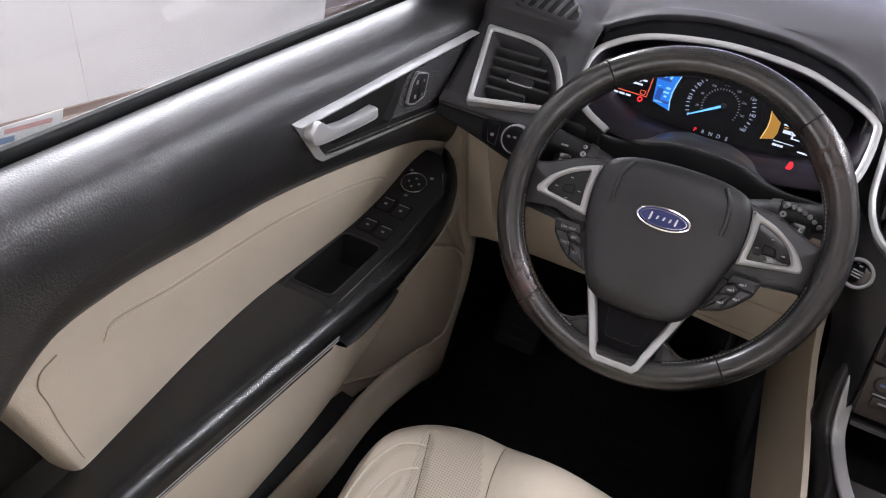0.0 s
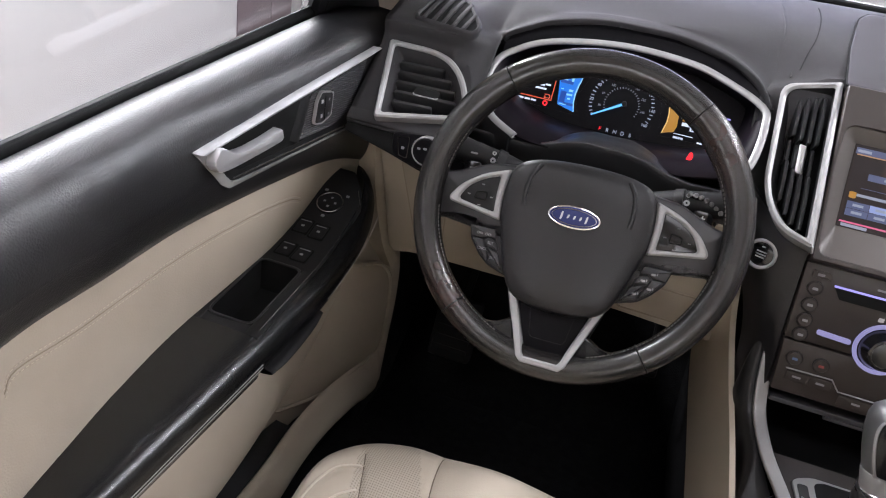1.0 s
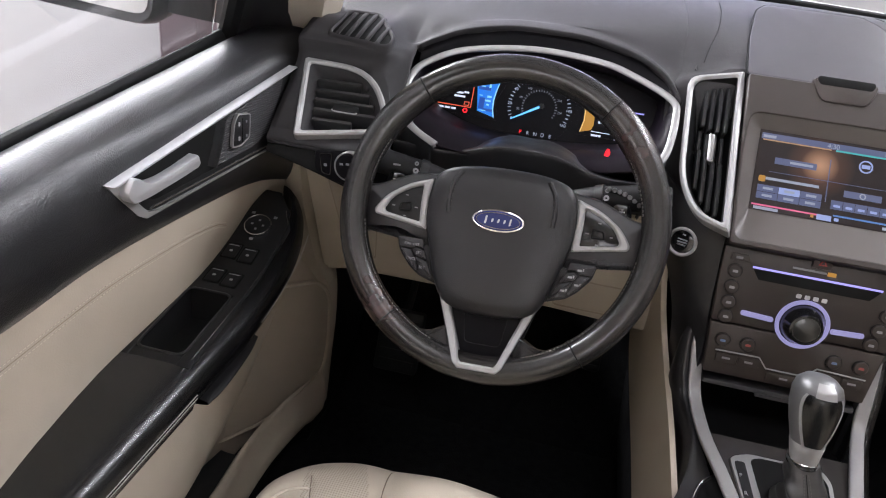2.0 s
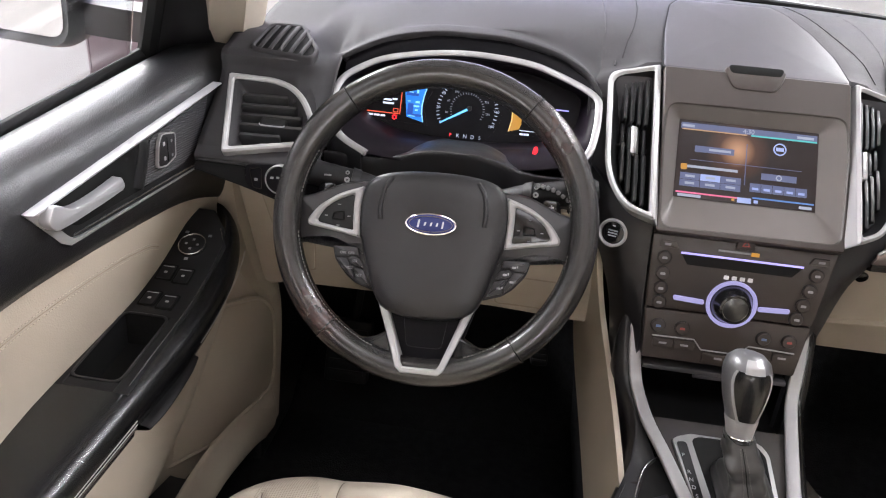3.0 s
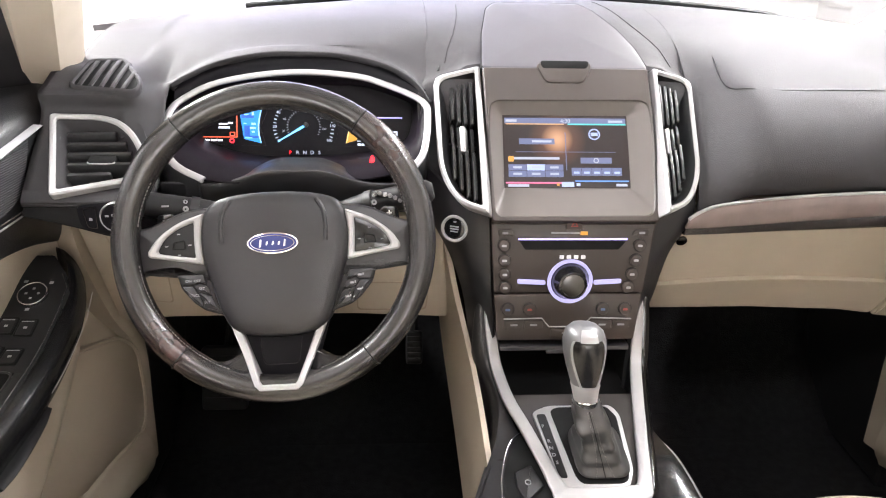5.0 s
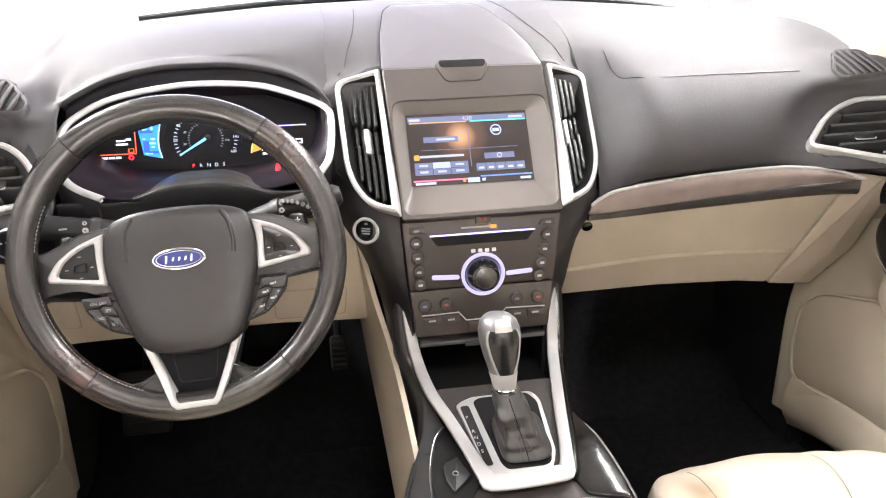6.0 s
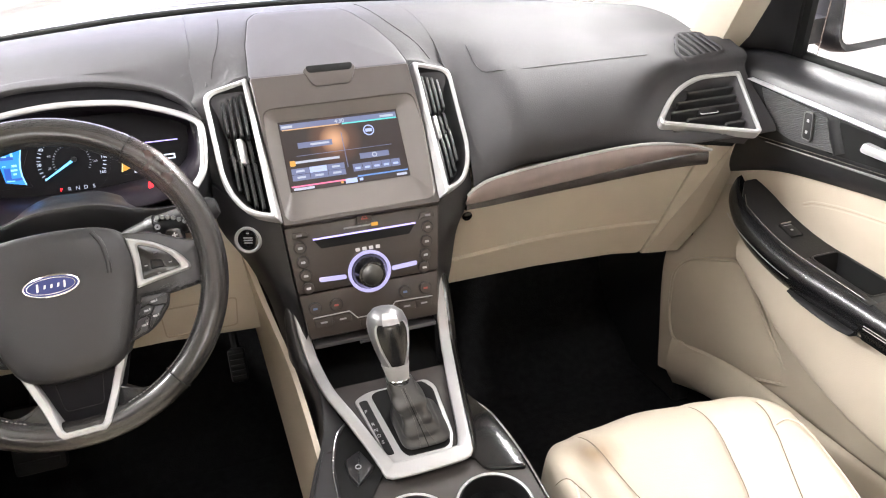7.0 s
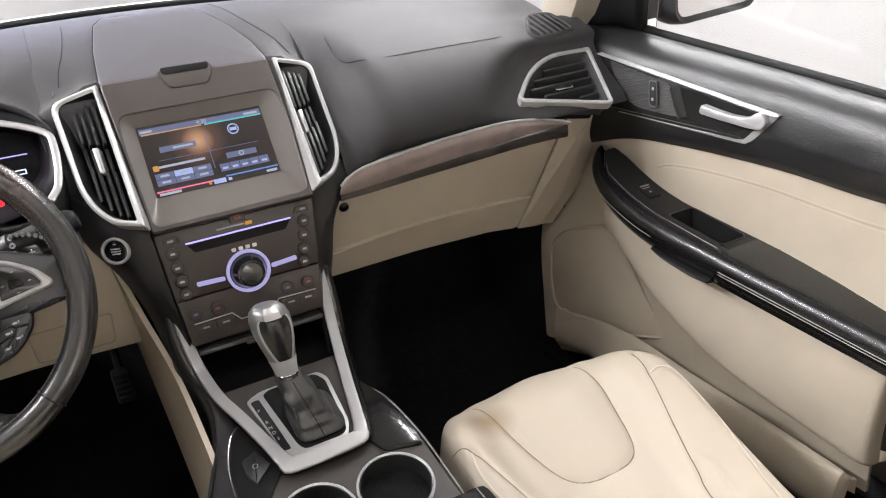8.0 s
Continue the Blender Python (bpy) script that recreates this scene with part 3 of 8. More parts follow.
part("passenger_pad", thick_net([pad_row(x) for x in (0.186, 0.20, 0.22, 0.26, 0.32, 0.40, 0.46, 0.50, 0.54, 0.58, 0.62, 0.66, 0.70)], 0.006, 5, 6, hole=(VO, shrink(vent_outline(1), 0.005))), DASH_SKIN, dash, "grained charcoal passenger side")
rows = []
for x, top in ((-0.70, 0), (-0.64, 0), (-0.59, 0), (-0.57, 0.15), (-0.556, 0.4), (-0.540, 0.75)):
    a, b = Vector((x, 0.935, 1.170)), Vector((x, 0.834, 1.087))
    foot = 1.036 + 0.030 * ease(0.58, 0.70, -x)
    rows.append([a.lerp(b, top), a.lerp(b, top + (1 - top) * 0.35), a.lerp(b, top + (1 - top) * 0.7), b, (x, 0.8375, 1.078), (x, 0.8345, 0.6 * 1.078 + 0.4 * foot), (x, 0.8310, 0.2 * 1.078 + 0.8 * foot), (x, 0.8320, foot), (x, 0.845, foot - 0.002), (x, 0.880, foot - 0.004)])
part("outer_face", thick_net([r[:5] for r in rows], 0.008, 6, 6, hole=(VO, shrink(vent_outline(-1), 0.005))), DASH_SKIN, dash)
part("outer_foot", thick_net([r[4:] for r in rows], 0.008, 6, 6), BLACK_MATT, dash, "black lower face below the vent")


def hood_edge(x):
    """The brim of the hood over the dials, at car width x."""
    t = abs(min(max((x + 0.372) / 0.182, -1), 1))
    return (x, 1.042 - 0.060 * t ** 2.8, 1.238 - 0.042 * t ** 2.8)


HOOD_X = (-0.548, -0.53, -0.49, -0.43, -0.375, -0.32, -0.26, -0.22, -0.20, -0.19)


def brim_row(x):
    e = Vector(hood_edge(x)) - Vector((0, 0, 0.014 * ease(-0.206, -0.192, x)))
    return list(skin_row(x)) + [(x, e[1] + 0.022, e[2] + 0.007), (x, e[1] + 0.005, e[2] + 0.003), tuple(e), (x, e[1] + 0.005, e[2] - 0.008), (x, e[1] + 0.018, e[2] - 0.012)]


def side_row(x):
    """The pad beside the dials: the brim's line runs out into the flank towards the door."""
    k = ease(0.548, 0.60, x)
    a, b = brim_row(-x)[:7], pad_row(x, -1)
    near = [Vector(p).lerp(Vector(q), k) for p, q in zip(a, b)]
    return near + [Vector(q) for q in b[7:]]


# the two sheets run on a little past their join, so that it stays smooth
past_side = [brim_row(-x)[:7] + pad_row(x, -1)[7:] for x in (0.53, 0.49)]
skin = net([side_row(x) for x in (0.70, 0.66, 0.62, 0.595, 0.58, 0.568, 0.558, 0.548)] + past_side, 4, 4)
gone = [f for f in skin.faces if f.calc_center_median().x > -0.548 or inside(VO.uv(f.calc_center_median()), shrink(vent_outline(-1), 0.005))]
bmesh.ops.delete(skin, geom=gone, context="FACES")
past_hood = [list(side_row(x))[:7] + brim_row(-x)[7:] for x in (0.568, 0.558)]
hood = net(past_hood + [brim_row(x) for x in HOOD_X], 4, 4)
bmesh.ops.delete(hood, geom=[f for f in hood.faces if f.calc_center_median().x < -0.548], context="FACES")
extra = bpy.data.meshes.new("hood")
hood.to_mesh(extra)
hood.free()
skin.from_mesh(extra)
bpy.data.meshes.remove(extra)
seam = [v for v in skin.verts if abs(v.co.x + 0.548) < 0.0008 and v.co.y > 0.975]
bmesh.ops.remove_doubles(skin, verts=seam, dist=0.003)
blend = [v for v in skin.verts if -0.60 < v.co.x < -0.500 and v.co.y > (1.005 if v.co.x < -0.535 else 1.045) and not v.is_boundary]
for _ in range(16):
    bmesh.ops.smooth_vert(skin, verts=blend, factor=0.5, use_axis_x=False, use_axis_y=False, use_axis_z=True)
hood = part("hood", skin, DASH_SKIN, dash, "hood over the dials with an eased brim")
thicken(hood, 0.005)


def centre_row(x):
    fall = 0.3 * max(abs(x - 0.004) - 0.118, 0) + (0.006 if x < -0.2 else 0.0)
    return [(p, y, z - (0.004 if x < -0.2 else 0.0)) for p, y, z in skin_row(x)] + [(x, 1.025, 1.236 - fall), (x, 1.003, 1.226 - fall), (x, 0.99, 1.16), (x * 0.9, 0.95, 1.05), (x * 0.62, 0.93, 0.95), (x * 0.55, 0.93, 0.90)]


rows = [centre_row(x) for x in (-0.205, -0.189, -0.15, -0.12, 0.0, 0.13, 0.16, 0.186)]
part("centre_pad", thick_net(rows, 0.006, 3, 3), DASH_SKIN, dash)
# lid of the tray over the screen, with its finger pull
LID = Plane((0.004, 1.09, 1.2615), (1, 0, 0), (0, 0.183, 0.058))
pts = [(-0.121, -0.108), (0.116, -0.108), (0.113, -0.04), (0.098, 0.03), (0.074, 0.095), (0.055, 0.118), (-0.082, 0.118), (-0.097, 0.095), (-0.112, 0.0)]
lid = thing("dash_tray_lid", (0.004, 1.09, 1.25), "smooth grey lid of the dash-top tray", "tray lid")
part("lid_groove", prism(LID, fillet(shrink(pts, -0.0016), 0.008), -0.014, 0.0002), BLACK_MATT, lid)
part("lid_panel", dome(LID, fillet(pts, 0.008), -0.014, 0.0012, 0.003), LID_SKIN, lid)
GR = Plane((0.0, 0.992, 1.2265), (1, 0, 0), (0, 0.57, 0.8215))
part("finger_lip", prism(GR, fillet([(-0.040, 0.006), (0.038, 0.006), (0.036, -0.006), (0.026, -0.025), (-0.028, -0.025), (-0.038, -0.006)], 0.008), -0.002, 0.0130, 0.004), TAUPE, lid, "taupe finger lip")
part("finger_slot", prism(GR, fillet([(-0.036, 0.0075), (0.034, 0.0075), (0.031, -0.0035), (-0.033, -0.0035)], 0.005), -0.002, 0.0136, 0.0005), BLACK_MATT, lid, "dark finger slot")
for s in (-1, 1):
    line = curve3([(0.004 + s * 0.180, 1.022, 1.2185), (0.004 + s * 0.168, 1.09, 1.2485), (0.004 + s * 0.145, 1.16, 1.270), (0.004 + s * 0.115, 1.25, 1.287)], 6)
    part("pad_crease", tube(line, 0.0012, 0.0008, 6), BLACK_SOFT, dash)

for pts in ([(0.234, 1.040), (0.231, 0.990), (0.243, 0.964), (0.282, 0.956), (0.38, 0.957), (0.52, 0.957)],):
    line = []
    for p in curve3([(a, b, 0) for a, b in pts], 8):
        row = curve3(pad_row(p.x), 6)
        z = next((a.z + (b.z - a.z) * (a.y - p.y) / max(a.y - b.y, 1e-9) for a, b in zip(row, row[1:]) if b.y <= p.y <= a.y), 1.2)
        line.append((p.x, p.y, z + 0.0005))
    part("pad_seam", tube(line, 0.0007, 0.0007, 6), BLACK_SOFT, dash, "fine seam of the airbag door")

# seams of the centre pad, running back from the vents beside the tray lid
for path in ([(0.168, 1.030), (0.161, 1.048), (0.143, 1.098), (0.126, 1.176), (0.115, 1.324)], [(-0.166, 1.034), (-0.161, 1.055), (-0.150, 1.098), (-0.141, 1.170), (-0.137, 1.250)]):
    line = []
    for p in curve3([(a, b, 0) for a, b in path], 6):
        row = curve3(centre_row(p.x), 3)
        z = next((a.z + (b.z - a.z) * (a.y - p.y) / max(a.y - b.y, 1e-9) for a, b in zip(row, row[1:]) if b.y <= p.y <= a.y), 1.2)
        line.append((p.x, p.y, z + 0.0001))
    part("pad_seam", tube(line, 0.0008, 0.0007, 6), BLACK_MATT, dash, "fine dark seam beside the tray lid")

# cheeks beside the stack, down to the console
CHEEK_L = [[(-0.192, 0.935, 1.100), (-0.192, 0.925, 1.040), (-0.160, 0.92, 0.975), (-0.136, 0.915, 0.90), (-0.124, 0.91, 0.79), (-0.120, 0.90, 0.70)],
           [(-0.170, 0.902, 1.085), (-0.158, 0.888, 1.030), (-0.136, 0.885, 0.965), (-0.122, 0.888, 0.90), (-0.116, 0.885, 0.79), (-0.114, 0.88, 0.70)],
           [(-0.144, 0.880, 1.068), (-0.134, 0.874, 1.032), (-0.120, 0.872, 0.96), (-0.111, 0.875, 0.90), (-0.108, 0.87, 0.79), (-0.108, 0.865, 0.70)],
           [(-0.112, 0.862, 1.058), (-0.110, 0.868, 1.035), (-0.104, 0.862, 0.945), (-0.099, 0.858, 0.89), (-0.098, 0.86, 0.79), (-0.098, 0.86, 0.70)]]
CHEEK_R = [[(0.186, 0.925, 1.100), (0.181, 0.893, 1.045), (0.159, 0.902, 0.985), (0.149, 0.908, 0.92), (0.136, 0.90, 0.86), (0.132, 0.90, 0.70)],
           [(0.168, 0.900, 1.085), (0.154, 0.884, 1.035), (0.141, 0.888, 0.98), (0.135, 0.892, 0.915), (0.129, 0.885, 0.85), (0.127, 0.88, 0.70)],
           [(0.140, 0.880, 1.068), (0.124, 0.876, 1.032), (0.118, 0.872, 0.96), (0.118, 0.875, 0.90), (0.119, 0.87, 0.85), (0.119, 0.865, 0.70)],
           [(0.118, 0.862, 1.058), (0.116, 0.868, 1.035), (0.110, 0.862, 0.945), (0.106, 0.858, 0.89), (0.106, 0.86, 0.79), (0.106, 0.86, 0.70)]]
for cols in (CHEEK_L, CHEEK_R):
    part("stack_cheek", thick_net(cols, 0.006), BLACK_SOFT, dash, "black cheek beside the stack")

# ---- lower dash, beige ----
LOW = Plane((0, 0.94, 0.985), (1, 0, 0), (0, -0.06, 0.175))


def low(x, z):
    return (x, (z - 0.985) / LOW.v.z)


knee = thing("lower_dash_panel", (-0.42, 0.95, 0.9), "beige plastic panel under the steering column", "dash panel")
pts = [low(-0.688, 1.040), low(-0.66, 1.034), low(-0.60, 1.030), low(-0.52, 1.025), low(-0.30, 1.02), low(-0.17, 1.04), low(-0.150, 0.825), low(-0.30, 0.834), low(-0.45, 0.832), low(-0.60, 0.829), low(-0.676, 0.822)]
part("panel", prism(LOW, fillet(pts, 0.012), -0.03, 0.0, 0.006), BEIGE_HARD, knee)
part("access_cover", prism(LOW, fillet([low(-0.650, 1.005), low(-0.575, 0.995), low(-0.585, 0.865), low(-0.628, 0.872)], 0.008), -0.005, 0.0018, 0.001), BEIGE_HARD, knee)
part("access_gap", hoop(LOW, fillet([low(-0.652, 1.007), low(-0.573, 0.997), low(-0.583, 0.863), low(-0.630, 0.870)], 0.008), fillet([low(-0.650, 1.005), low(-0.575, 0.995), low(-0.585, 0.865), low(-0.628, 0.872)], 0.008), -0.005, 0.0006), SEAM_SHADE, knee)
part("lower_cover", hoop(LOW, fillet([low(-0.300, 0.905), low(-0.185, 0.905), low(-0.190, 0.845), low(-0.300, 0.845)], 0.008), fillet([low(-0.298, 0.903), low(-0.187, 0.903), low(-0.192, 0.847), low(-0.298, 0.847)], 0.007), -0.004, 0.0008), SEAM_SHADE, knee)
part("side_trim", thick_net([[(-0.693, 0.925, 1.04), (-0.690, 0.94, 0.95), (-0.682, 0.98, 0.84), (-0.67, 1.01, 0.78)], [(-0.720, 0.935, 1.04), (-0.722, 0.95, 0.95), (-0.72, 0.99, 0.84), (-0.71, 1.02, 0.78)]], 0.02, 3, 2), BEIGE_HARD, knee)
part("side_return", prism(LOW, [low(-0.66, 1.05), low(-0.735, 1.05), low(-0.725, 0.883), low(-0.70, 0.80), low(-0.65, 0.812), low(-0.65, 0.883)], -0.04, -0.012, 0.004), BEIGE_HARD, knee)
part("tunnel_trim", thick_net([[(-0.168, 0.935, 0.99), (-0.150, 0.93, 0.90), (-0.132, 0.88, 0.835), (-0.124, 0.78, 0.805), (-0.118, 0.60, 0.762), (-0.115, 0.40, 0.74)], [(-0.172, 0.98, 0.96), (-0.160, 1.00, 0.86), (-0.150, 0.96, 0.785), (-0.138, 0.82, 0.755), (-0.131, 0.62, 0.715), (-0.128, 0.40, 0.69)], [(-0.172, 1.10, 0.90), (-0.165, 1.10, 0.80), (-0.158, 1.05, 0.74), (-0.148, 0.85, 0.70), (-0.140, 0.62, 0.66), (-0.136, 0.40, 0.63)]], 0.008), BEIGE_HARD, knee, "beige tunnel side trim")
glove = thing("glove_box", (0.4, 0.95, 0.9), "closed beige glove box with a round black lock", "glove box")
pts = [low(0.140, 1.055), low(0.629, 1.06), low(0.583, 0.890), low(0.562, 0.826), low(0.50, 0.836), low(0.34, 0.844), low(0.130, 0.842)]
part("door", prism(LOW, fillet(pts, 0.012), -0.03, 0.0, 0.006), BEIGE_HARD, glove)
part("crease", tube(curve3([LOW.at(*low(0.15, 0.897), -0.0024), LOW.at(*low(0.32, 0.911), -0.0018), LOW.at(*low(0.46, 0.909), -0.0018), LOW.at(*low(0.575, 0.900), -0.0026)], 5), 0.012, 0.0028, 12), BEIGE_HARD, glove)
part("side_panel", prism(LOW, fillet([low(0.632, 1.06), low(0.696, 1.06), low(0.664, 0.883), low(0.622, 0.815), low(0.566, 0.823), low(0.587, 0.890)], 0.004), -0.03, -0.001, 0.004), BEIGE_HARD, glove)
part("side_return", prism(LOW, [low(0.66, 1.06), low(0.730, 1.06), low(0.715, 0.883), low(0.665, 0.80), low(0.60, 0.812), low(0.64, 0.883)], -0.04, -0.012, 0.004), BEIGE_HARD, glove)
u, v = LOW.uv((0.190, 0.935, 0.985))
part("lock", prism(LOW, disc(20, 0.0085, u, v), -0.002, 0.003, 0.001), BLACK_GLOSS, glove, "round black lock")
# trim strip over the glove box
trim = thing("dash_trim_strip", (0.4, 0.88, 1.05), "brushed taupe trim strip with a silver edge", "trim strip")
TOPL = [(0.171, 0.884, 1.043), (0.187, 0.884, 1.0545), (0.216, 0.8835, 1.0648), (0.302, 0.882, 1.0761), (0.386, 0.8755, 1.0842), (0.443, 0.867, 1.0890), (0.484, 0.8595, 1.0890), (0.534, 0.8500, 1.0835), (0.576, 0.8420, 1.0710)]
BOTL = [(0.1695, 0.885, 1.0276), (0.187, 0.885, 1.0285), (0.220, 0.885, 1.0304), (0.307, 0.883, 1.0382), (0.392, 0.8765, 1.0471), (0.440, 0.869, 1.0540), (0.484, 0.861, 1.0605), (0.537, 0.8505, 1.0666), (0.573, 0.8440, 1.0681)]
MID = [(x, 0.5 * (y + b) - 0.003, 0.5 * (z + c)) for (x, y, z), (a, b, c) in zip(TOPL, BOTL)]
part("strip", thick_net([TOPL, MID, BOTL], 0.004, 5, 3), TAUPE_TRIM, trim)
part("silver_edge", tube(curve3([(x, y - 0.002, z) for x, y, z in TOPL], 5), 0.0024, 0.0024, 8), SILVER, trim, "silver upper edge")
part("lower_band", thick_net([[(x, y - 0.001, z - 0.0005) for x, y, z in BOTL], [(x, y - 0.0015, z - 0.006) for x, y, z in BOTL], [(x, y + 0.001, z - 0.010 - 0.030 * (x - 0.17)) for x, y, z in BOTL], [(x, y + 0.03, z - 0.014 - 0.030 * (x - 0.17)) for x, y, z in BOTL]], 0.004, 4, 3), TRIM_BAND, trim, "dark brown gloss lower band")

# ---- air vents ----


def outer_vent(s):
    v = thing("outer_air_vent", (s * 0.6, 0.88, 1.08), "black outer air vent in a silver frame", "air vent", "dashboard air vents")
    V = VO
    raw = vent_raw(s)
    outline = vent_outline(s)
    inner, deep = fillet(shrink(raw, 0.0078), VENT_R), fillet(shrink(raw, 0.0195), VENT_R)
    part("frame", hoop(V, outline, inner, -0.006, 0.010, 0.0022), SILVER, v, "satin silver frame")
    part("surround", hoop(V, inner, deep, -0.03, 0.006, 0.0, inner_w=-0.010), DASH_SKIN, v, "charcoal bevel")
    part("duct", prism(V, deep, -0.05, -0.030), BLACK_MATT, v)
    turned = [(v_, u_) for u_, v_ in deep]
    for i in range(5):
        vs = [p[1] for p in deep]
        c = max(vs) - (max(vs) - min(vs)) * (0.12 + 0.19 * i)
        a, b = span(turned, c)
        S = Plane(V.at(0.5 * (a + b), c, -0.009), V.u, V.v * 0.35 + V.n * 0.94)
        w = b - a + 0.004
        part("slat", prism(S, fillet([(-w / 2, -0.010), (w / 2, -0.010), (w / 2, 0.011), (-w / 2, 0.009)], 0.003), -0.0027, 0.0027, 0.0010), SLAT, v)
    tab = Plane(V.at(s * (0.592 if s > 0 else 0.612), -0.004, 0.0), V.u, V.v)
    grip = part("tab", prism(tab, fillet([(-0.019, -0.0075), (0.019, -0.0075), (0.017, 0.0075), (-0.017, 0.0075)], 0.004), -0.014, 0.001, 0.003), BLACK_HARD, v, "small grip tab")
    # the light on the tab's front lip, made as a thin bright rod
    part("tab_lip_glint", tube(curve3([tab.at(-0.017, -0.004, 0.0005), tab.at(-0.013, -0.0068, 0.0012), tab.at(0.013, -0.0068, 0.0012), tab.at(0.017, -0.004, 0.0005)], 4), 0.0009, 0.0009, 6), HANDLE, grip, "painted glint along the tab's lip")


def centre_vent(s):
    v = thing("centre_air_vent", (0.005 + s * 0.15, 0.93, 1.10), "tall black centre air vent in a silver frame", "air vent", "dashboard air vents")

    def m(x, y, z):
        return (0.005 + s * (abs(x) - (-0.004)), y, z)

    V = Plane(m(-0.148, 0.945, 1.145), (1, 0.49 * s, 0.0), (0, 0.673, 0.740))
    world = [(-0.183, 1.015, 1.207), (-0.118, 1.000, 1.226), (-0.113, 0.850, 1.061), (-0.150, 0.872, 1.066), (-0.168, 0.896, 1.083), (-0.178, 0.920, 1.106), (-0.181, 0.976, 1.167)]
    raw, soft = [V.uv(m(*p)) for p in world], [0.016, 0.004, 0.003, 0.03, 0.03, 0.03, 0.02]
    outline, inner, deep = fillet(raw, soft), fillet(shrink(raw, 0.0075), soft), fillet(shrink(raw, 0.0110), soft)
    part("frame", hoop(V, outline, inner, -0.010, 0.012, 0.003), SILVER, v, "satin silver frame")
    part("surround", hoop(V, inner, deep, -0.03, 0.008, 0.0, inner_w=-0.004), BLACK_HARD, v)
    part("duct", prism(V, deep, -0.05, -0.026), BLACK_MATT, v)
    (ut, vt), (ub, vb) = V.uv(m(-0.118, 1.000, 1.226)), V.uv(m(-0.113, 0.850, 1.061))
    k = (ut - ub) / (vt - vb)
    upright = [(u - k * w, w) for u, w in deep]
    lo, hi = min(p[0] for p in upright), max(p[0] for p in upright)
    for i in range(4):
        c = lo + (hi - lo) * (0.20 + 0.20 * i)
        bot, top = span(upright, c)
        bot, top = bot + 0.003, top - 0.004
        S = Plane(V.at(c + k * 0.5 * (top + bot), 0.5 * (top + bot), -0.008), V.v + V.u * k, V.n * 0.9 - V.u * 0.42 * s)
        h = (top - bot) * math.sqrt(1 + k * k)
        for a, b, rise in ((-0.5, -0.10, 0.007), (-0.10, 0.12, 0.001), (0.12, 0.5, 0.011)):
            part("slat", prism(S, fillet([(h * a + 0.0006, -0.008), (h * b - 0.0006, -0.008), (h * b - 0.0006, rise - 0.002), (h * (0.5 * a + 0.5 * b), rise), (h * a + 0.0006, rise - 0.002)], 0.003), -0.0022, 0.0022, 0.0014), SLAT, v)
    part("cross_bar", tube([V.at(lo + 0.004, -0.012, -0.016), V.at(hi - 0.004, -0.012, -0.016)], 0.003, 0.003, 6), BLACK_HARD, v)
    g = Plane(V.at(0.005 if s < 0 else -0.014, -0.006, -0.004), V.u, V.v)
    grip = [(a + k * b, b) for a, b in ((-0.0042, -0.019), (0.0042, -0.019), (0.0046, 0.019), (-0.0046, 0.019))]
    part("tab", prism(g, fillet(grip, 0.003), -0.008, 0.004, 0.002), SILVER, v, "silver grip tab")


for s in (-1, 1):
    outer_vent(s)
for s in (-1, 1):
    centre_vent(s)


def pad_height(y):
    """Height of the dash pad round the demister grilles."""
    return 1.2138 + 0.36 * (y - 0.970) - 1.2 * (y - 0.970) ** 2


def drape(bm, s):
    for w in bm.verts:
        w.co.z += pad_height(w.co.y)
    return bm


def demister(s):
    d = thing("demister_grille", (s * 0.62, 0.97, 1.205), "small charcoal demister grille on the dash top", "demister", "demister grilles")
    V = Plane((s * 0.622, 0.970, 0.0), (1, 0, 0), (0, 1, 0))
    raw = [(s * a, b) for a, b in ((0.044, -0.032), (0.036, 0.038), (-0.012, 0.042), (-0.052, -0.020), (-0.048, -0.042))]
    outline, inner = fillet(raw, 0.012), fillet(shrink(raw, 0.0055), 0.009)
    part("frame", drape(hoop(V, outline, inner, -0.004, 0.0060, 0.0018), s), DASH_SKIN, d)
    bm = bmesh.new()
    us = [p[0] for p in inner]
    for i in range(16):
        a, b = min(us) + (max(us) - min(us)) * i / 16, min(us) + (max(us) - min(us)) * (i + 1) / 16
        (a0, a1), (b0, b1) = span(inner, a + 0.0002), span(inner, b - 0.0002)
        pts = [(a, a0 + (a1 - a0) * k / 6) for k in range(7)] + [(b, b1 - (b1 - b0) * k / 6) for k in range(7)]
        prism(V, pts, -0.002, 0.0034, bm=bm)
    bmesh.ops.remove_doubles(bm, verts=bm.verts[:], dist=0.0004)
    part("slot", drape(bm, s), BLACK_MATT, d, "dark opening", smooth=False)
    for i in range(5):
        u = s * (-0.030 + 0.0145 * i)
        bot, top = span(inner, u)
        line = [(u - s * 0.002 + s * 0.006 * (0.5 - k / 4), bot + (top - bot) * k / 4) for k in range(5)]
        pts = [(a - 0.0029, b) for a, b in line] + [(a + 0.0029, b) for a, b in line[::-1]]
        part("bar", drape(prism(V, pts, 0.002, 0.0058, 0.0010), s), DASH_SKIN, d)


for s in (-1, 1):
    demister(s)

